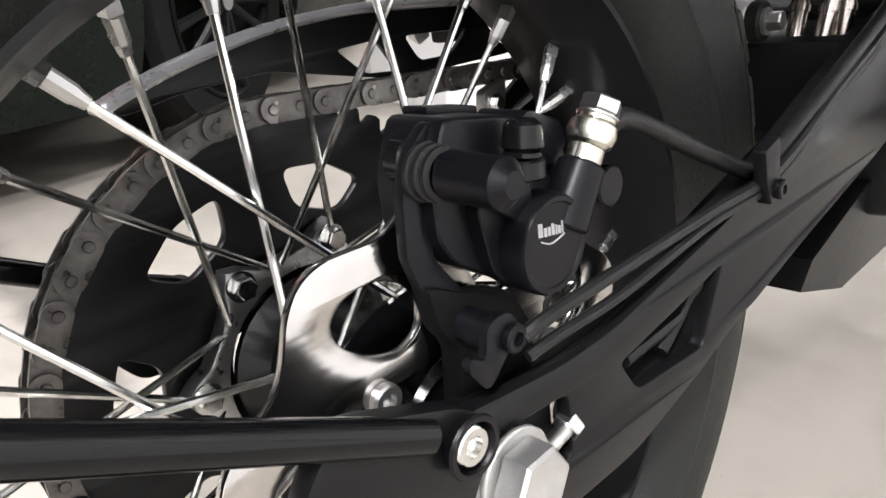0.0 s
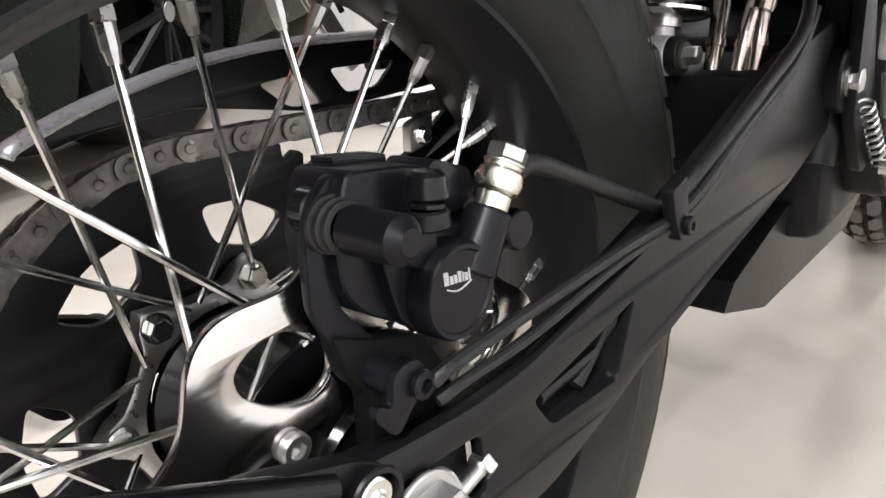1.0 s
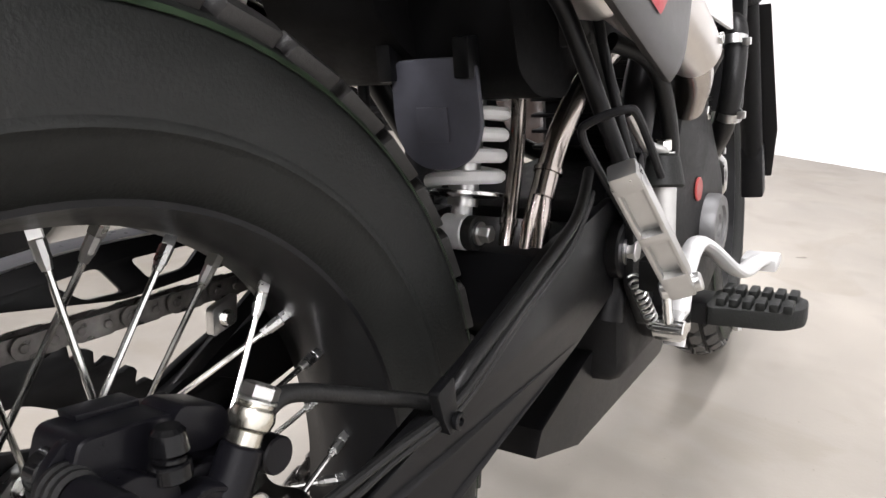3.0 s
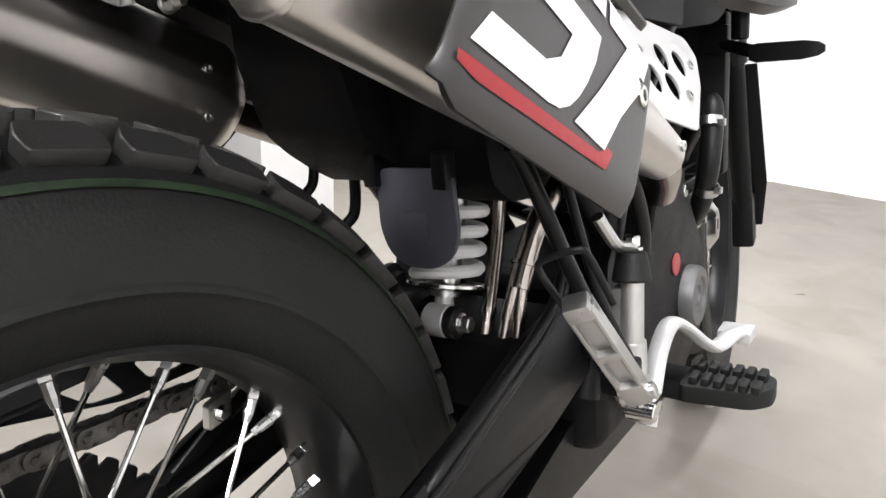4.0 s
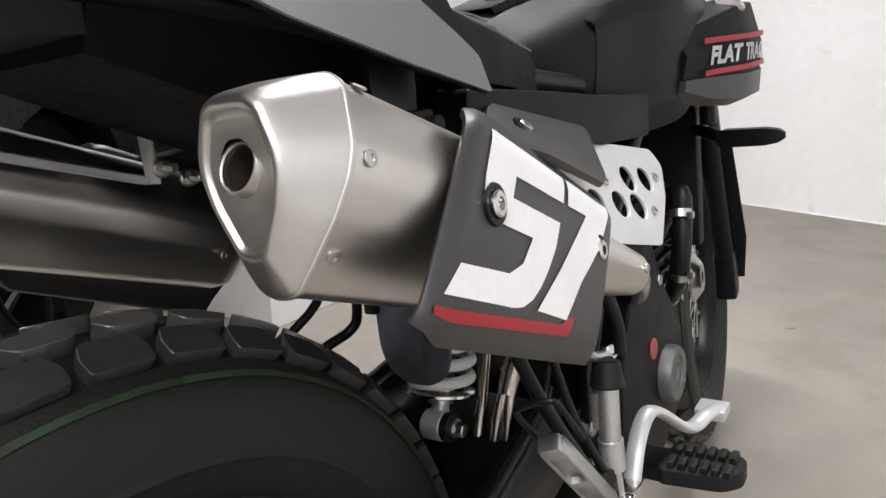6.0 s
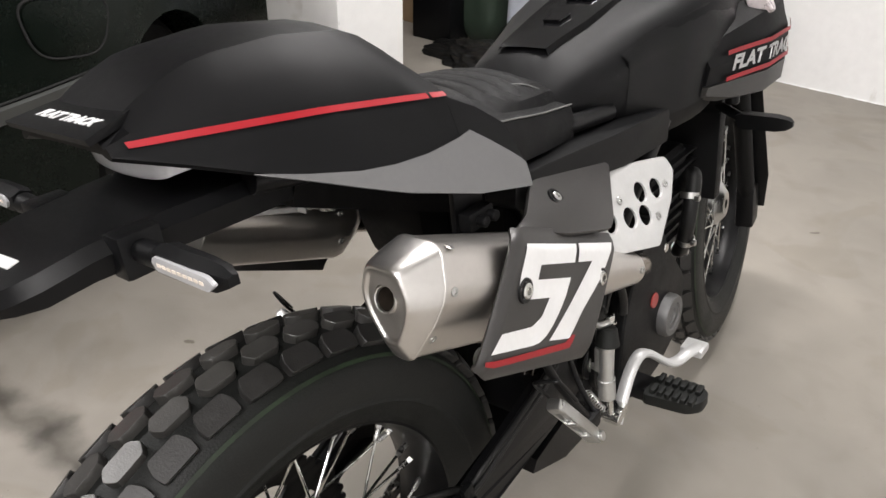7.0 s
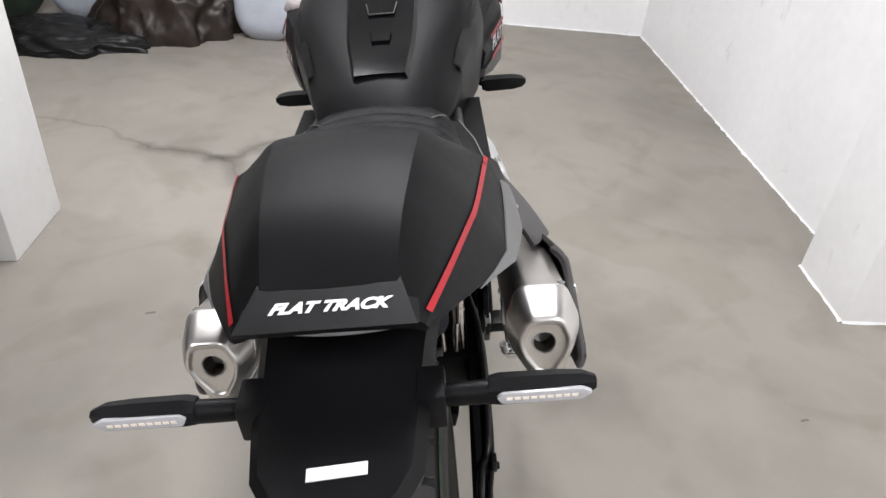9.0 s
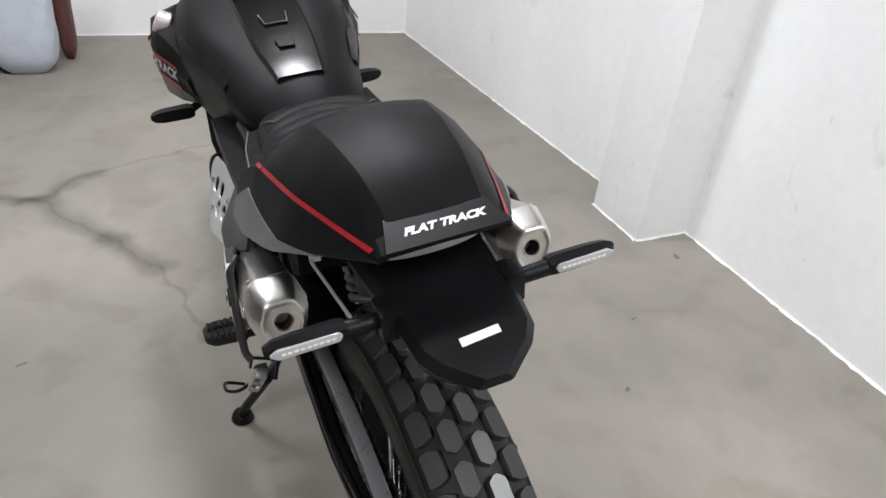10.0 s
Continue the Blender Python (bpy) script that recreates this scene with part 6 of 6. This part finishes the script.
# rider peg, brake pedal, passenger peg
for sx in (1, -1):
    pg = B()
    prism(pg, rounded([(sx * 0.19, 0.545), (sx * 0.255, 0.553), (sx * 0.272, 0.57), (sx * 0.272, 0.598), (sx * 0.25, 0.612), (sx * 0.19, 0.60)], 0.008, 3), "xy", 0.350, 0.368, 0.003)
    peg = part("rider_peg", pg, M_rubber, bike, "black toothed rider foot peg")
    for i in range(6):
        for j in range(2):
            tb = B()
            x = sx * (0.202 + i * 0.0115)
            box(tb, (x - 0.0042, 0.552 + j * 0.03, 0.367), (x + 0.0042, 0.572 + j * 0.03, 0.3755), 0.0025)
            part("peg_tooth", tb, M_rubber, peg)
    part("peg_root", box(B(), (min(sx * 0.13, sx * 0.195), 0.555, 0.345), (max(sx * 0.13, sx * 0.195), 0.595, 0.368), 0.005), M_satin, peg)
    part("peg_bolt", hexbolt(B(), (sx * 0.215, 0.565, 0.349), (0, 0, -1), 0.005, 0.006), M_steel, peg)
pd = B()
tube(pd, [(0.178, 0.488, 0.350), (0.178, 0.500, 0.372), (0.176, 0.530, 0.406), (0.178, 0.558, 0.424), (0.184, 0.582, 0.416), (0.200, 0.614, 0.386), (0.206, 0.638, 0.376), (0.214, 0.662, 0.380), (0.220, 0.690, 0.376)], 0.0098, 14, 6, 0.62)
pdl = part("brake_pedal", pd, M_alu, bike, "silver cranked brake pedal")
part("pedal_tip", box(B(), (0.196, 0.672, 0.366), (0.232, 0.706, 0.380), 0.004), M_alu, pdl)
cv_ = B()
cyl(cv_, (0.165, 0.472, 0.372), (0.192, 0.472, 0.372), 0.0085, None, 18, 0.001)
box(cv_, (0.166, 0.466, 0.362), (0.190, 0.50, 0.380), 0.003)
cyl(cv_, (0.178, 0.470, 0.378), (0.176, 0.468, 0.412), 0.0045, None, 12)
part("pedal_clevis", cv_, M_chrome, pdl, "bright clevis and push rod")
mc = B()
cyl(mc, (0.176, 0.462, 0.412), (0.174, 0.462, 0.444), 0.0125, None, 20, 0.001)
cyl(mc, (0.174, 0.462, 0.440), (0.174, 0.464, 0.500), 0.0105, None, 20, 0.001)
box(mc, (0.158, 0.456, 0.452), (0.176, 0.474, 0.492), 0.004)
mcyl = part("master_cylinder", mc, M_cast, bike, "silver rear brake master cylinder")
part("rubber_gaiter", cyl(B(), (0.174, 0.464, 0.496), (0.172, 0.470, 0.522), 0.017, 0.013, 20, 0.002), M_rubber, mcyl)
part("hose_elbow", tube(B(), [(0.168, 0.484, 0.518), (0.168, 0.475, 0.524), (0.165, 0.455, 0.530), (0.162, 0.440, 0.545), (0.158, 0.430, 0.560)], 0.0055, 10, 6), M_steel, mcyl, "bright hose elbow")
part("elbow_bolt", hexbolt(B(), (0.168, 0.484, 0.520), (0, 0, 1), 0.0068, 0.010), M_chrome, mcyl)
mp = B()
prism(mp, rounded([(0.492, 0.40), (0.497, 0.50), (0.52, 0.52), (0.55, 0.42), (0.578, 0.352), (0.535, 0.343)], 0.01, 3), "yz", 0.130, 0.140, 0.003)
part("footrest_plate", mp, M_plastic, bike, "black footrest plate")
# passenger peg folded up on its bracket
t0, t1 = V((0.208, 0.268, 0.548)), V((0.224, 0.328, 0.466))
d = (t1 - t0)
side = V((0.92, 0.2, 0.3))
side = (side - d * (side.dot(d) / d.length_squared)).normalized()
nrm = d.cross(side).normalized()


def peg_at(s, u, v):
    return t0 + d * s + side * u + nrm * v


pgp = B()
for u0, u1 in ((-0.0092, -0.0056), (0.0056, 0.0092)):
    own = B()
    loft(own, [[peg_at(s, u, v) for u in (u0, u1) for s in ((0.06, 0.98) if u == u0 else (0.98, 0.06))] for v in (-0.007, 0.007)])
    bmesh.ops.recalc_face_normals(own, faces=own.faces)
    bevel(own, 0.002, 2)
    join(pgp, own)
for s0, s1 in ((0.0, 0.14), (0.48, 0.56), (0.86, 1.08)):
    own = B()
    loft(own, [[peg_at(s, u, v) for s, u in ((s0, -0.0086), (s0, 0.0086), (s1, 0.0086), (s1, -0.0086))] for v in (-0.006, 0.008)])
    bmesh.ops.recalc_face_normals(own, faces=own.faces)
    bevel(own, 0.003, 2)
    join(pgp, own)
own = B()
loft(own, [[peg_at(s, u, v) for s, u in ((0.05, -0.0065), (0.05, 0.0065), (1.0, 0.0065), (1.0, -0.0065))] for v in (-0.003, 0.002)])
join(pgp, own)
ppeg = part("passenger_peg", pgp, M_bright, bike, "cast silver folding passenger foot peg")
part("peg_pivot", cyl(B(), peg_at(1.04, -0.013, 0), peg_at(1.04, 0.013, 0), 0.006, None, 16, 0.001), M_steel, ppeg)
bk = B()
e = peg_at(1.05, 0, -0.006)
tube(bk, [(0.175, 0.262, 0.640), (0.180, 0.272, 0.622), (0.196, 0.300, 0.548), e + V((-0.014, 0.015, 0.0))], 0.0052, 12, 4)
tube(bk, [(0.165, 0.345, 0.640), (0.172, 0.345, 0.600), (0.190, 0.350, 0.525), e + V((-0.010, 0.025, 0.0))], 0.0036, 12, 4)
part("peg_bracket", bk, M_satin, bike, "black tubular peg bracket")
lo_ = B()
tube(lo_, [peg_at(0.55, -0.013, -0.012), peg_at(0.05, -0.015, -0.014), peg_at(-0.18, -0.014, -0.014), peg_at(-0.24, -0.008, -0.014), peg_at(-0.24, 0.012, -0.014), peg_at(-0.16, 0.017, -0.014), peg_at(0.25, 0.015, -0.012)], 0.0024, 10, 6)
part("heel_loop", lo_, M_satin, bike, "black wire heel loop")
cl_ = B()
box(cl_, tuple(e + V((-0.028, 0.0, -0.012))), tuple(e + V((-0.006, 0.03, 0.01))), 0.004)
part("peg_clamp", cl_, M_engine, bike)

for src, nm in (("passenger_peg", "passenger_peg"), ("heel_loop", "heel_loop"), ("peg_clamp", "peg_clamp")):
    old = bpy.data.objects[src]
    bm = B()
    bm.from_mesh(old.data)
    for v in bm.verts:
        v.co = (0.018 - v.co.x, v.co.y - 0.050, v.co.z + 0.020)
    part(nm, bm, old.data.materials[0], bike, "passenger peg folded up on the far side" if src == "passenger_peg" else "")
spr = B()
sa, sb_ = V((0.158, 0.440, 0.425)), V((0.164, 0.476, 0.372))
ms = Matrix.Translation(sa) @ frame_to(sb_ - sa)
tube(spr, [ms @ V((0.0055 * math.cos(2 * math.pi * 9 * k / 110), 0.0055 * math.sin(2 * math.pi * 9 * k / 110), 0.064 * k / 110)) for k in range(111)], 0.0011, 6, 1)
part("return_spring", spr, M_steel, bike, "small pedal return spring")

# side stand and left peg loop
ss = B()
tube(ss, [(-0.13, 0.52, 0.34), (-0.17, 0.565, 0.22), (-0.236, 0.64, 0.075), (-0.250, 0.655, 0.036)], 0.0105, 14, 5)
stn = part("side_stand", ss, M_satin, bike, "black side stand, folded out")
part("stand_foot", cyl(B(), (-0.2509, 0.656, 0.0245), (-0.2479, 0.656, 0.0445), 0.026, 0.022, 20, 0.003), M_satin, stn)
lw = B()
tube(lw, [(-0.20, 0.60, 0.19), (-0.235, 0.585, 0.185), (-0.262, 0.60, 0.18), (-0.262, 0.64, 0.165), (-0.225, 0.645, 0.14)], 0.0038, 8, 6)
part("stand_tang", lw, M_satin, stn)
gs = B()
tube(gs, [(-0.165, 0.66, 0.38), (-0.20, 0.68, 0.36), (-0.21, 0.70, 0.35)], 0.006, 10, 4)
part("gear_lever", gs, M_alu, bike, "silver gear lever")
# mounting hardware beside the silencer
hw = B()
box(hw, (0.135, 0.222, 0.760), (0.150, 0.262, 0.780), 0.003)
for dy in (0.008, 0.022):
    cyl(hw, (0.150, 0.227 + dy * 1.2, 0.770), (0.160, 0.227 + dy * 1.2, 0.770), 0.006, None, 14, 0.001)
part("hanger_bolts", hw, M_engine, bike, "dark hanger bolts")
hg = B()
prism(hg, [(0.22, 0.84), (0.27, 0.84), (0.265, 0.755), (0.22, 0.755)], "yz", 0.128, 0.134, 0.001)
part("hanger_bracket", hg, M_satin, bike)
for sx in (1, -1):
    rb = B()
    tube(rb, [(sx * 0.06, 0.98, 0.50), (sx * 0.10, 0.90, 0.56), (sx * 0.155, 0.80, 0.62), (sx * 0.165, 0.76, 0.56), (sx * 0.15, 0.78, 0.50), (sx * 0.12, 0.84, 0.46)], 0.0125, 12, 6)
    part("coolant_hose", rb, M_hose, bike, "black coolant hose")
for p, d in (((0.163, 0.765, 0.600), (0.1, -0.35, -1)), ((0.160, 0.768, 0.520), (-0.2, 0.3, -1)), ((0.128, 0.826, 0.470), (-0.45, 0.8, -0.6))):
    cr = lathe(B(), [(-0.005, 0.0128), (-0.005, 0.0144), (0.005, 0.0144), (0.005, 0.0128)], p, V(d).normalized(), 28, True)
    box(cr, tuple(V(p) + V((0.010, -0.010, -0.004))), tuple(V(p) + V((0.019, -0.002, 0.004))), 0.001)
    part("hose_clamp", cr, M_steel, bike, "bright worm-drive hose clamp")
fh = B()
tube(fh, [(0.135, 0.455, 0.612), (0.152, 0.488, 0.598), (0.157, 0.510, 0.578), (0.157, 0.532, 0.550), (0.157, 0.545, 0.520), (0.155, 0.549, 0.497)], 0.0075, 12, 6)
part("reservoir_hose", fh, M_hose, bike, "black rubber hose to the brake master cylinder")
un = B()
cyl(un, (0.125, 0.7116, 0.5285), (0.143, 0.7116, 0.5285), 0.0105, None, 24, 0.001)
cyl(un, (0.143, 0.7116, 0.5285), (0.152, 0.7116, 0.5285), 0.0085, None, 6, 0.001)
part("pipe_union", un, M_chrome, bike, "bright hexagon union on the engine")
rad = B()
box(rad, (-0.13, 0.985, 0.50), (0.13, 1.015, 0.73), 0.006)
part("radiator", rad, M_engine, bike, "black radiator")

# the bars rest turned a little to the left; the front wheel is narrower than the rear
head, rake = V((0, 1.045, 1.02)), V((0, 0.277, -0.675)).normalized()
STEER = Matrix.Translation(head) @ Matrix.Rotation(radians(-7), 4, rake) @ Matrix.Translation(-head)
for ob in bike.children:
    kind_ = ob.name.split(".")[0]
    if kind_ in ("front_tyre", "front_rim", "front_hub", "front_mudguard"):
        ob.matrix_basis = STEER @ Matrix.Diagonal((0.86, 1, 1, 1))
    elif kind_ in ("front_disc", "fork_leg", "handlebar", "top_yoke", "lower_yoke", "instrument", "headlamp"):
        ob.matrix_basis = STEER

# it leans on its side stand
LEAN = Matrix.Translation((0, 0, 0.073)) @ Matrix.Rotation(radians(-8.5), 4, "Y") @ Matrix.Translation((0, 0, -0.073))
bike.matrix_basis = LEAN @ bike.matrix_basis

# ---- the car beside the column ----
car = thing("car", (-2.5, 1.6, FLOOR), "dark green parked car with black alloy wheels", "car")
CX = -1.80


def side_x(y, z):
    """Right flank of the car: x at y along and z up."""
    bulge = 0.045 * math.exp(-((z - 0.62) / 0.28) ** 2)
    tuck = -0.10 * max(0, (z - 0.86) / 0.5) - 0.05 * max(0, (0.30 - z) / 0.2)
    round_ = -0.50 * max(0, (0.85 - y) / 0.85) ** 1.35
    return CX + 0.02 + bulge + tuck + round_


bm = B()
rows = []
YS = [0.16, 0.20, 0.26, 0.34, 0.42, 0.50, 0.60] + [1.05 - 0.345 * math.cos(math.pi * i / 16) for i in range(17)] + [1.55, 2.0, 2.6] + [3.25 - 0.345 * math.cos(math.pi * i / 12) for i in range(13)] + [3.8, 4.1]
for y in YS:
    arch = max([0.0] + [0.345 ** 2 - (y - wy) ** 2 for wy in (1.05, 3.25)])
    lo = max(0.16, FLOOR + 0.325 + math.sqrt(arch)) if arch > 0 else 0.16
    right = []
    for k in range(13):
        z = lo + (0.93 - lo) * k / 12
        right.append((side_x(y, z), y + (0.06 * abs(z - 0.6) if y < 0.22 else 0), z))
    left = [(2 * -2.65 - x, yy, z) for x, yy, z in right[::-1]]
    rows.append(right + left)
loft(bm, rows)
cb = part("body", bm, M_paint, car, "", 0.7)
gh = B()
rows = []
for y, h in ((0.35, 0.93), (0.75, 1.30), (1.2, 1.40), (2.2, 1.40), (2.9, 1.0)):
    rows.append([(-1.93, y, 0.92), (-2.05, y, h), (-3.25, y, h), (-3.37, y, 0.92)])
loft(gh, rows)
part("cabin_glass", gh, M_carglass, car)
fdp = B()
prism(fdp, rounded([(0.62, 0.655), (0.61, 0.775), (0.815, 0.745), (0.76, 0.635)], 0.05, 5), "yz", -0.002, 0.002, 0.001)
fo = part("fuel_flap", fdp, M_paint, cb)
for v in fo.data.vertices:
    v.co.x += side_x(v.co.y, v.co.z) + 0.002
gap = B()
out = rounded([(0.615, 0.650), (0.605, 0.780), (0.820, 0.750), (0.765, 0.630)], 0.052, 6)
tube(gap, [(side_x(y, z) + 0.001, y, z) for y, z in out + out[:1]], 0.003, 6, 1)
part("flap_gap", gap, M_hole, cb)
def strip_z(y):
    return 0.545 + 0.10 * (y - 0.42)


tm = B()
rows = []
for y in (0.17, 0.22, 0.28, 0.34, 0.40, 0.46, 0.52, 0.58, 0.64, 0.70, 0.75, 0.80, 0.825):
    z0, h = strip_z(y), 0.040 if y < 0.7 else 0.040 - 0.16 * (y - 0.7)
    rows.append([(side_x(y, z) + d, y, z) for z, d in ((z0 - h / 2, 0.001), (z0 - h * 0.38, 0.009), (z0 + h * 0.38, 0.011), (z0 + h / 2, 0.001))])
loft(tm, rows, closed=False)
part("bumper_strip", tm, M_trim, cb, "grey bumper strip")
jt = B()
tube(jt, [(side_x(y, strip_z(y) + 0.025) + 0.001, y, strip_z(y) + 0.025) for y in (0.17, 0.25, 0.34, 0.43, 0.52, 0.61, 0.70, 0.78, 0.845)], 0.0032, 6, 2)
part("bumper_joint", jt, M_hole, cb)
tl_ = B()
rows = []
for y, z0, z1 in ((0.17, 0.66, 0.76), (0.25, 0.66, 0.76), (0.33, 0.663, 0.757), (0.40, 0.668, 0.752), (0.44, 0.676, 0.742), (0.46, 0.69, 0.728), (0.467, 0.704, 0.714)):
    rows.append([(side_x(y, z) + d, y, z) for z, d in ((z0, 0.001), (z0 + 0.2 * (z1 - z0), 0.009), ((z0 + z1) / 2, 0.012), (z0 + 0.8 * (z1 - z0), 0.009), (z1, 0.001))])
loft(tl_, rows, closed=False)
part("tail_lamp", tl_, M_tail, car, "red tail lamp")
for wy in (1.05, 3.25):
    for wx, s in ((CX - 0.030, 1), (-3.47, -1)):
        c = V((wx, wy, FLOOR + 0.325))
        wt = part("tyre", lathe(B(), [(s * 0.0, 0.22), (s * 0.01, 0.235), (s * 0.012, 0.30), (-s * 0.01, 0.325), (-s * 0.19, 0.325), (-s * 0.20, 0.22)], c, (1, 0, 0), 48, True), M_cartyre, car)
        rb = B()
        lathe(rb, [(s * 0.015, 0.222), (s * 0.018, 0.228), (s * 0.012, 0.232), (-s * 0.05, 0.222)], c, (1, 0, 0), 48)
        cyl(rb, c + V((s * 0.0, 0, 0)), c + V((s * 0.018, 0, 0)), 0.035, 0.03, 24, 0.003)
        al = part("alloy_wheel", rb, M_wheel, wt)
        for i in range(10):
            a = 2 * math.pi * i / 10 + (0.12 if i % 2 else -0.12)
            u = V((0, math.cos(a), math.sin(a)))
            w_ = V((0, -math.sin(a), math.cos(a)))
            own = B()
            loft(own, [[c + u * r + w_ * k + V((s * (0.009 + dx), 0, 0)) for k, dx in ((-h, 0), (h, 0), (h * 0.5, 0.008), (-h * 0.5, 0.008))] for r, h in ((0.03, 0.013), (0.13, 0.011), (0.226, 0.015))])
            part("wheel_spoke", own, M_wheel, wt)
        part("wheel_cap", cyl(B(), c + V((s * 0.018, 0, 0)), c + V((s * 0.021, 0, 0)), 0.024, None, 24, 0.001), M_steel, wt)

# the car stands askew in its bay
askew = Matrix.Translation((-1.438, 0.765, 0)) @ Matrix.Rotation(radians(32), 4, "Z") @ Matrix.Translation((-CX, -1.05, 0))
for ob in car.children_recursive:
    ob.data.transform(askew)

# ---- things stored along the back wall ----
def heap(name, c, size, seed, m, label, category, amp=0.35, flat=0.12):
    """A slumped soft pile with folds that rests on the floor."""
    bm = B()
    nu, nv = 120, 44
    rings = []
    for j in range(nv):
        t = j / (nv - 1)
        ring = []
        for i in range(nu):
            a = 2 * math.pi * i / nu
            q = math.cos(t * math.pi / 2)
            r = q ** 0.75
            p = V((math.cos(a) * r, math.sin(a) * r, t))
            w = noise.noise(V((p.x * 1.7 - seed, p.y * 1.7, p.z))) * 0.5
            n1 = noise.noise(V((p.x * 2.1 + seed, p.y * 2.1, p.z * 1.5)))
            n2 = 1 - 2 * abs(noise.noise(V((p.x * 3.2 + w * 2 + seed, p.y * 3.2 - w, p.z * 2.4))))
            n3 = 1 - 2 * abs(noise.noise(V((p.x * 6.5 - seed, p.y * 5.0 + w * 3, p.z * 5 + w * 2))))
            k = 1 + amp * n1 + 0.10 * n2 + 0.035 * n3
            z = max(0.0, size[2] * (t ** 0.8) * (0.9 + 0.5 * amp * n1 + 0.16 * n2 + 0.05 * n3))
            ring.append(bm.verts.new((c[0] + p.x * size[0] * k, c[1] + p.y * size[1] * k, FLOOR + (z if j else 0.0))))
        rings.append(ring)
    ring_faces(bm, rings)
    ob = part(name, bm, m, None, "", 1.2)
    return tagged(ob, label, category)


heap("tarpaulin", (-1.30, 3.12, 0), (0.34, 0.24, 0.36), 3.1, M_cloth, "crumpled dark brown tarpaulin heaped on the floor", "tarpaulin")
heap("dust_sheet", (-1.72, 2.86, 0), (0.40, 0.20, 0.10), 8.2, M_sheet, "black sheet lying flat on the floor", "sheet", 0.3)


def sack(c, size, seed, label, m, turn=0):
    bm = B()
    secs = []
    for j in range(22):
        t = j / 21
        k = (1 - abs(2 * t - 1) ** 5) ** 0.35 if 0 < t < 1 else 0.55
        ring = []
        for i in range(44):
            a = 2 * math.pi * i / 44
            ca, sa = math.cos(a), math.sin(a)
            r = (abs(ca) ** 4 + abs(sa) ** 4) ** -0.25
            n = noise.noise(V((ca * 2 + seed, sa * 2, t * 4))) * 0.06 + noise.noise(V((ca * 6, sa * 6 + seed, t * 9))) * 0.035
            x, y = ca * r * size[0] / 2 * k * (1 + n), sa * r * size[1] / 2 * k * (1 + n)
            p = pose(0, 0, 0, 0, 0, turn) @ V((x, y, 0))
            ring.append((c[0] + p.x, c[1] + p.y, FLOOR + size[2] * t + (n * 0.1 if 0 < j < 21 else 0)))
        secs.append(ring)
    loft(bm, secs)
    return tagged(part("storage_bag", bm, m, None, "", 1.0), label, "bag")


sack((-0.775, 3.10, 0), (0.28, 0.20, 0.46), 1.3, "white plastic sack standing by the wall", M_bag, -3)
sack((-1.66, 3.22, 0), (0.36, 0.22, 0.62), 5.3, "pale blue-grey storage sack behind the tarpaulin", M_bag, -3)
sack((-2.02, 3.20, 0), (0.26, 0.2, 0.55), 7.7, "dark green canvas bag against the wall", M_gbag, -5)
sack((-0.60, 3.28, 0), (0.07, 0.2, 0.42), 9.7, "dull red folded cloth bag edge", M_rbag, -3)


def carton(c, size, turn, label):
    at = thing("carton", (c[0], c[1], FLOOR), label, "box")
    w, d, h = (s / 2 for s in size)
    m = pose(c[0], c[1], FLOOR + h + 0.001, 0, 0, turn)
    part("box_body", box(B(), (-w, -d, -h), (w, d, h), 0.004, m), M_card, at)
    part("tape_strip", box(B(), (-0.03, -d - 0.001, -h * 0.9), (0.03, d + 0.001, h + 0.0012), 0, m), M_trim, at)


carton((-2.52, 3.36, 0), (0.42, 0.30, 1.1), -4, "tall brown cardboard carton against the wall")
carton((-2.98, 3.40, 0), (0.40, 0.30, 0.8), 3, "brown cardboard carton beside another")
bn = thing("crate", (-2.2, 3.05, FLOOR), "black plastic crate on the floor", "crate")
part("crate_wall", box(B(), (-2.38, 2.98, FLOOR), (-2.10, 3.16, FLOOR + 0.26), 0.01), M_plastic, bn)
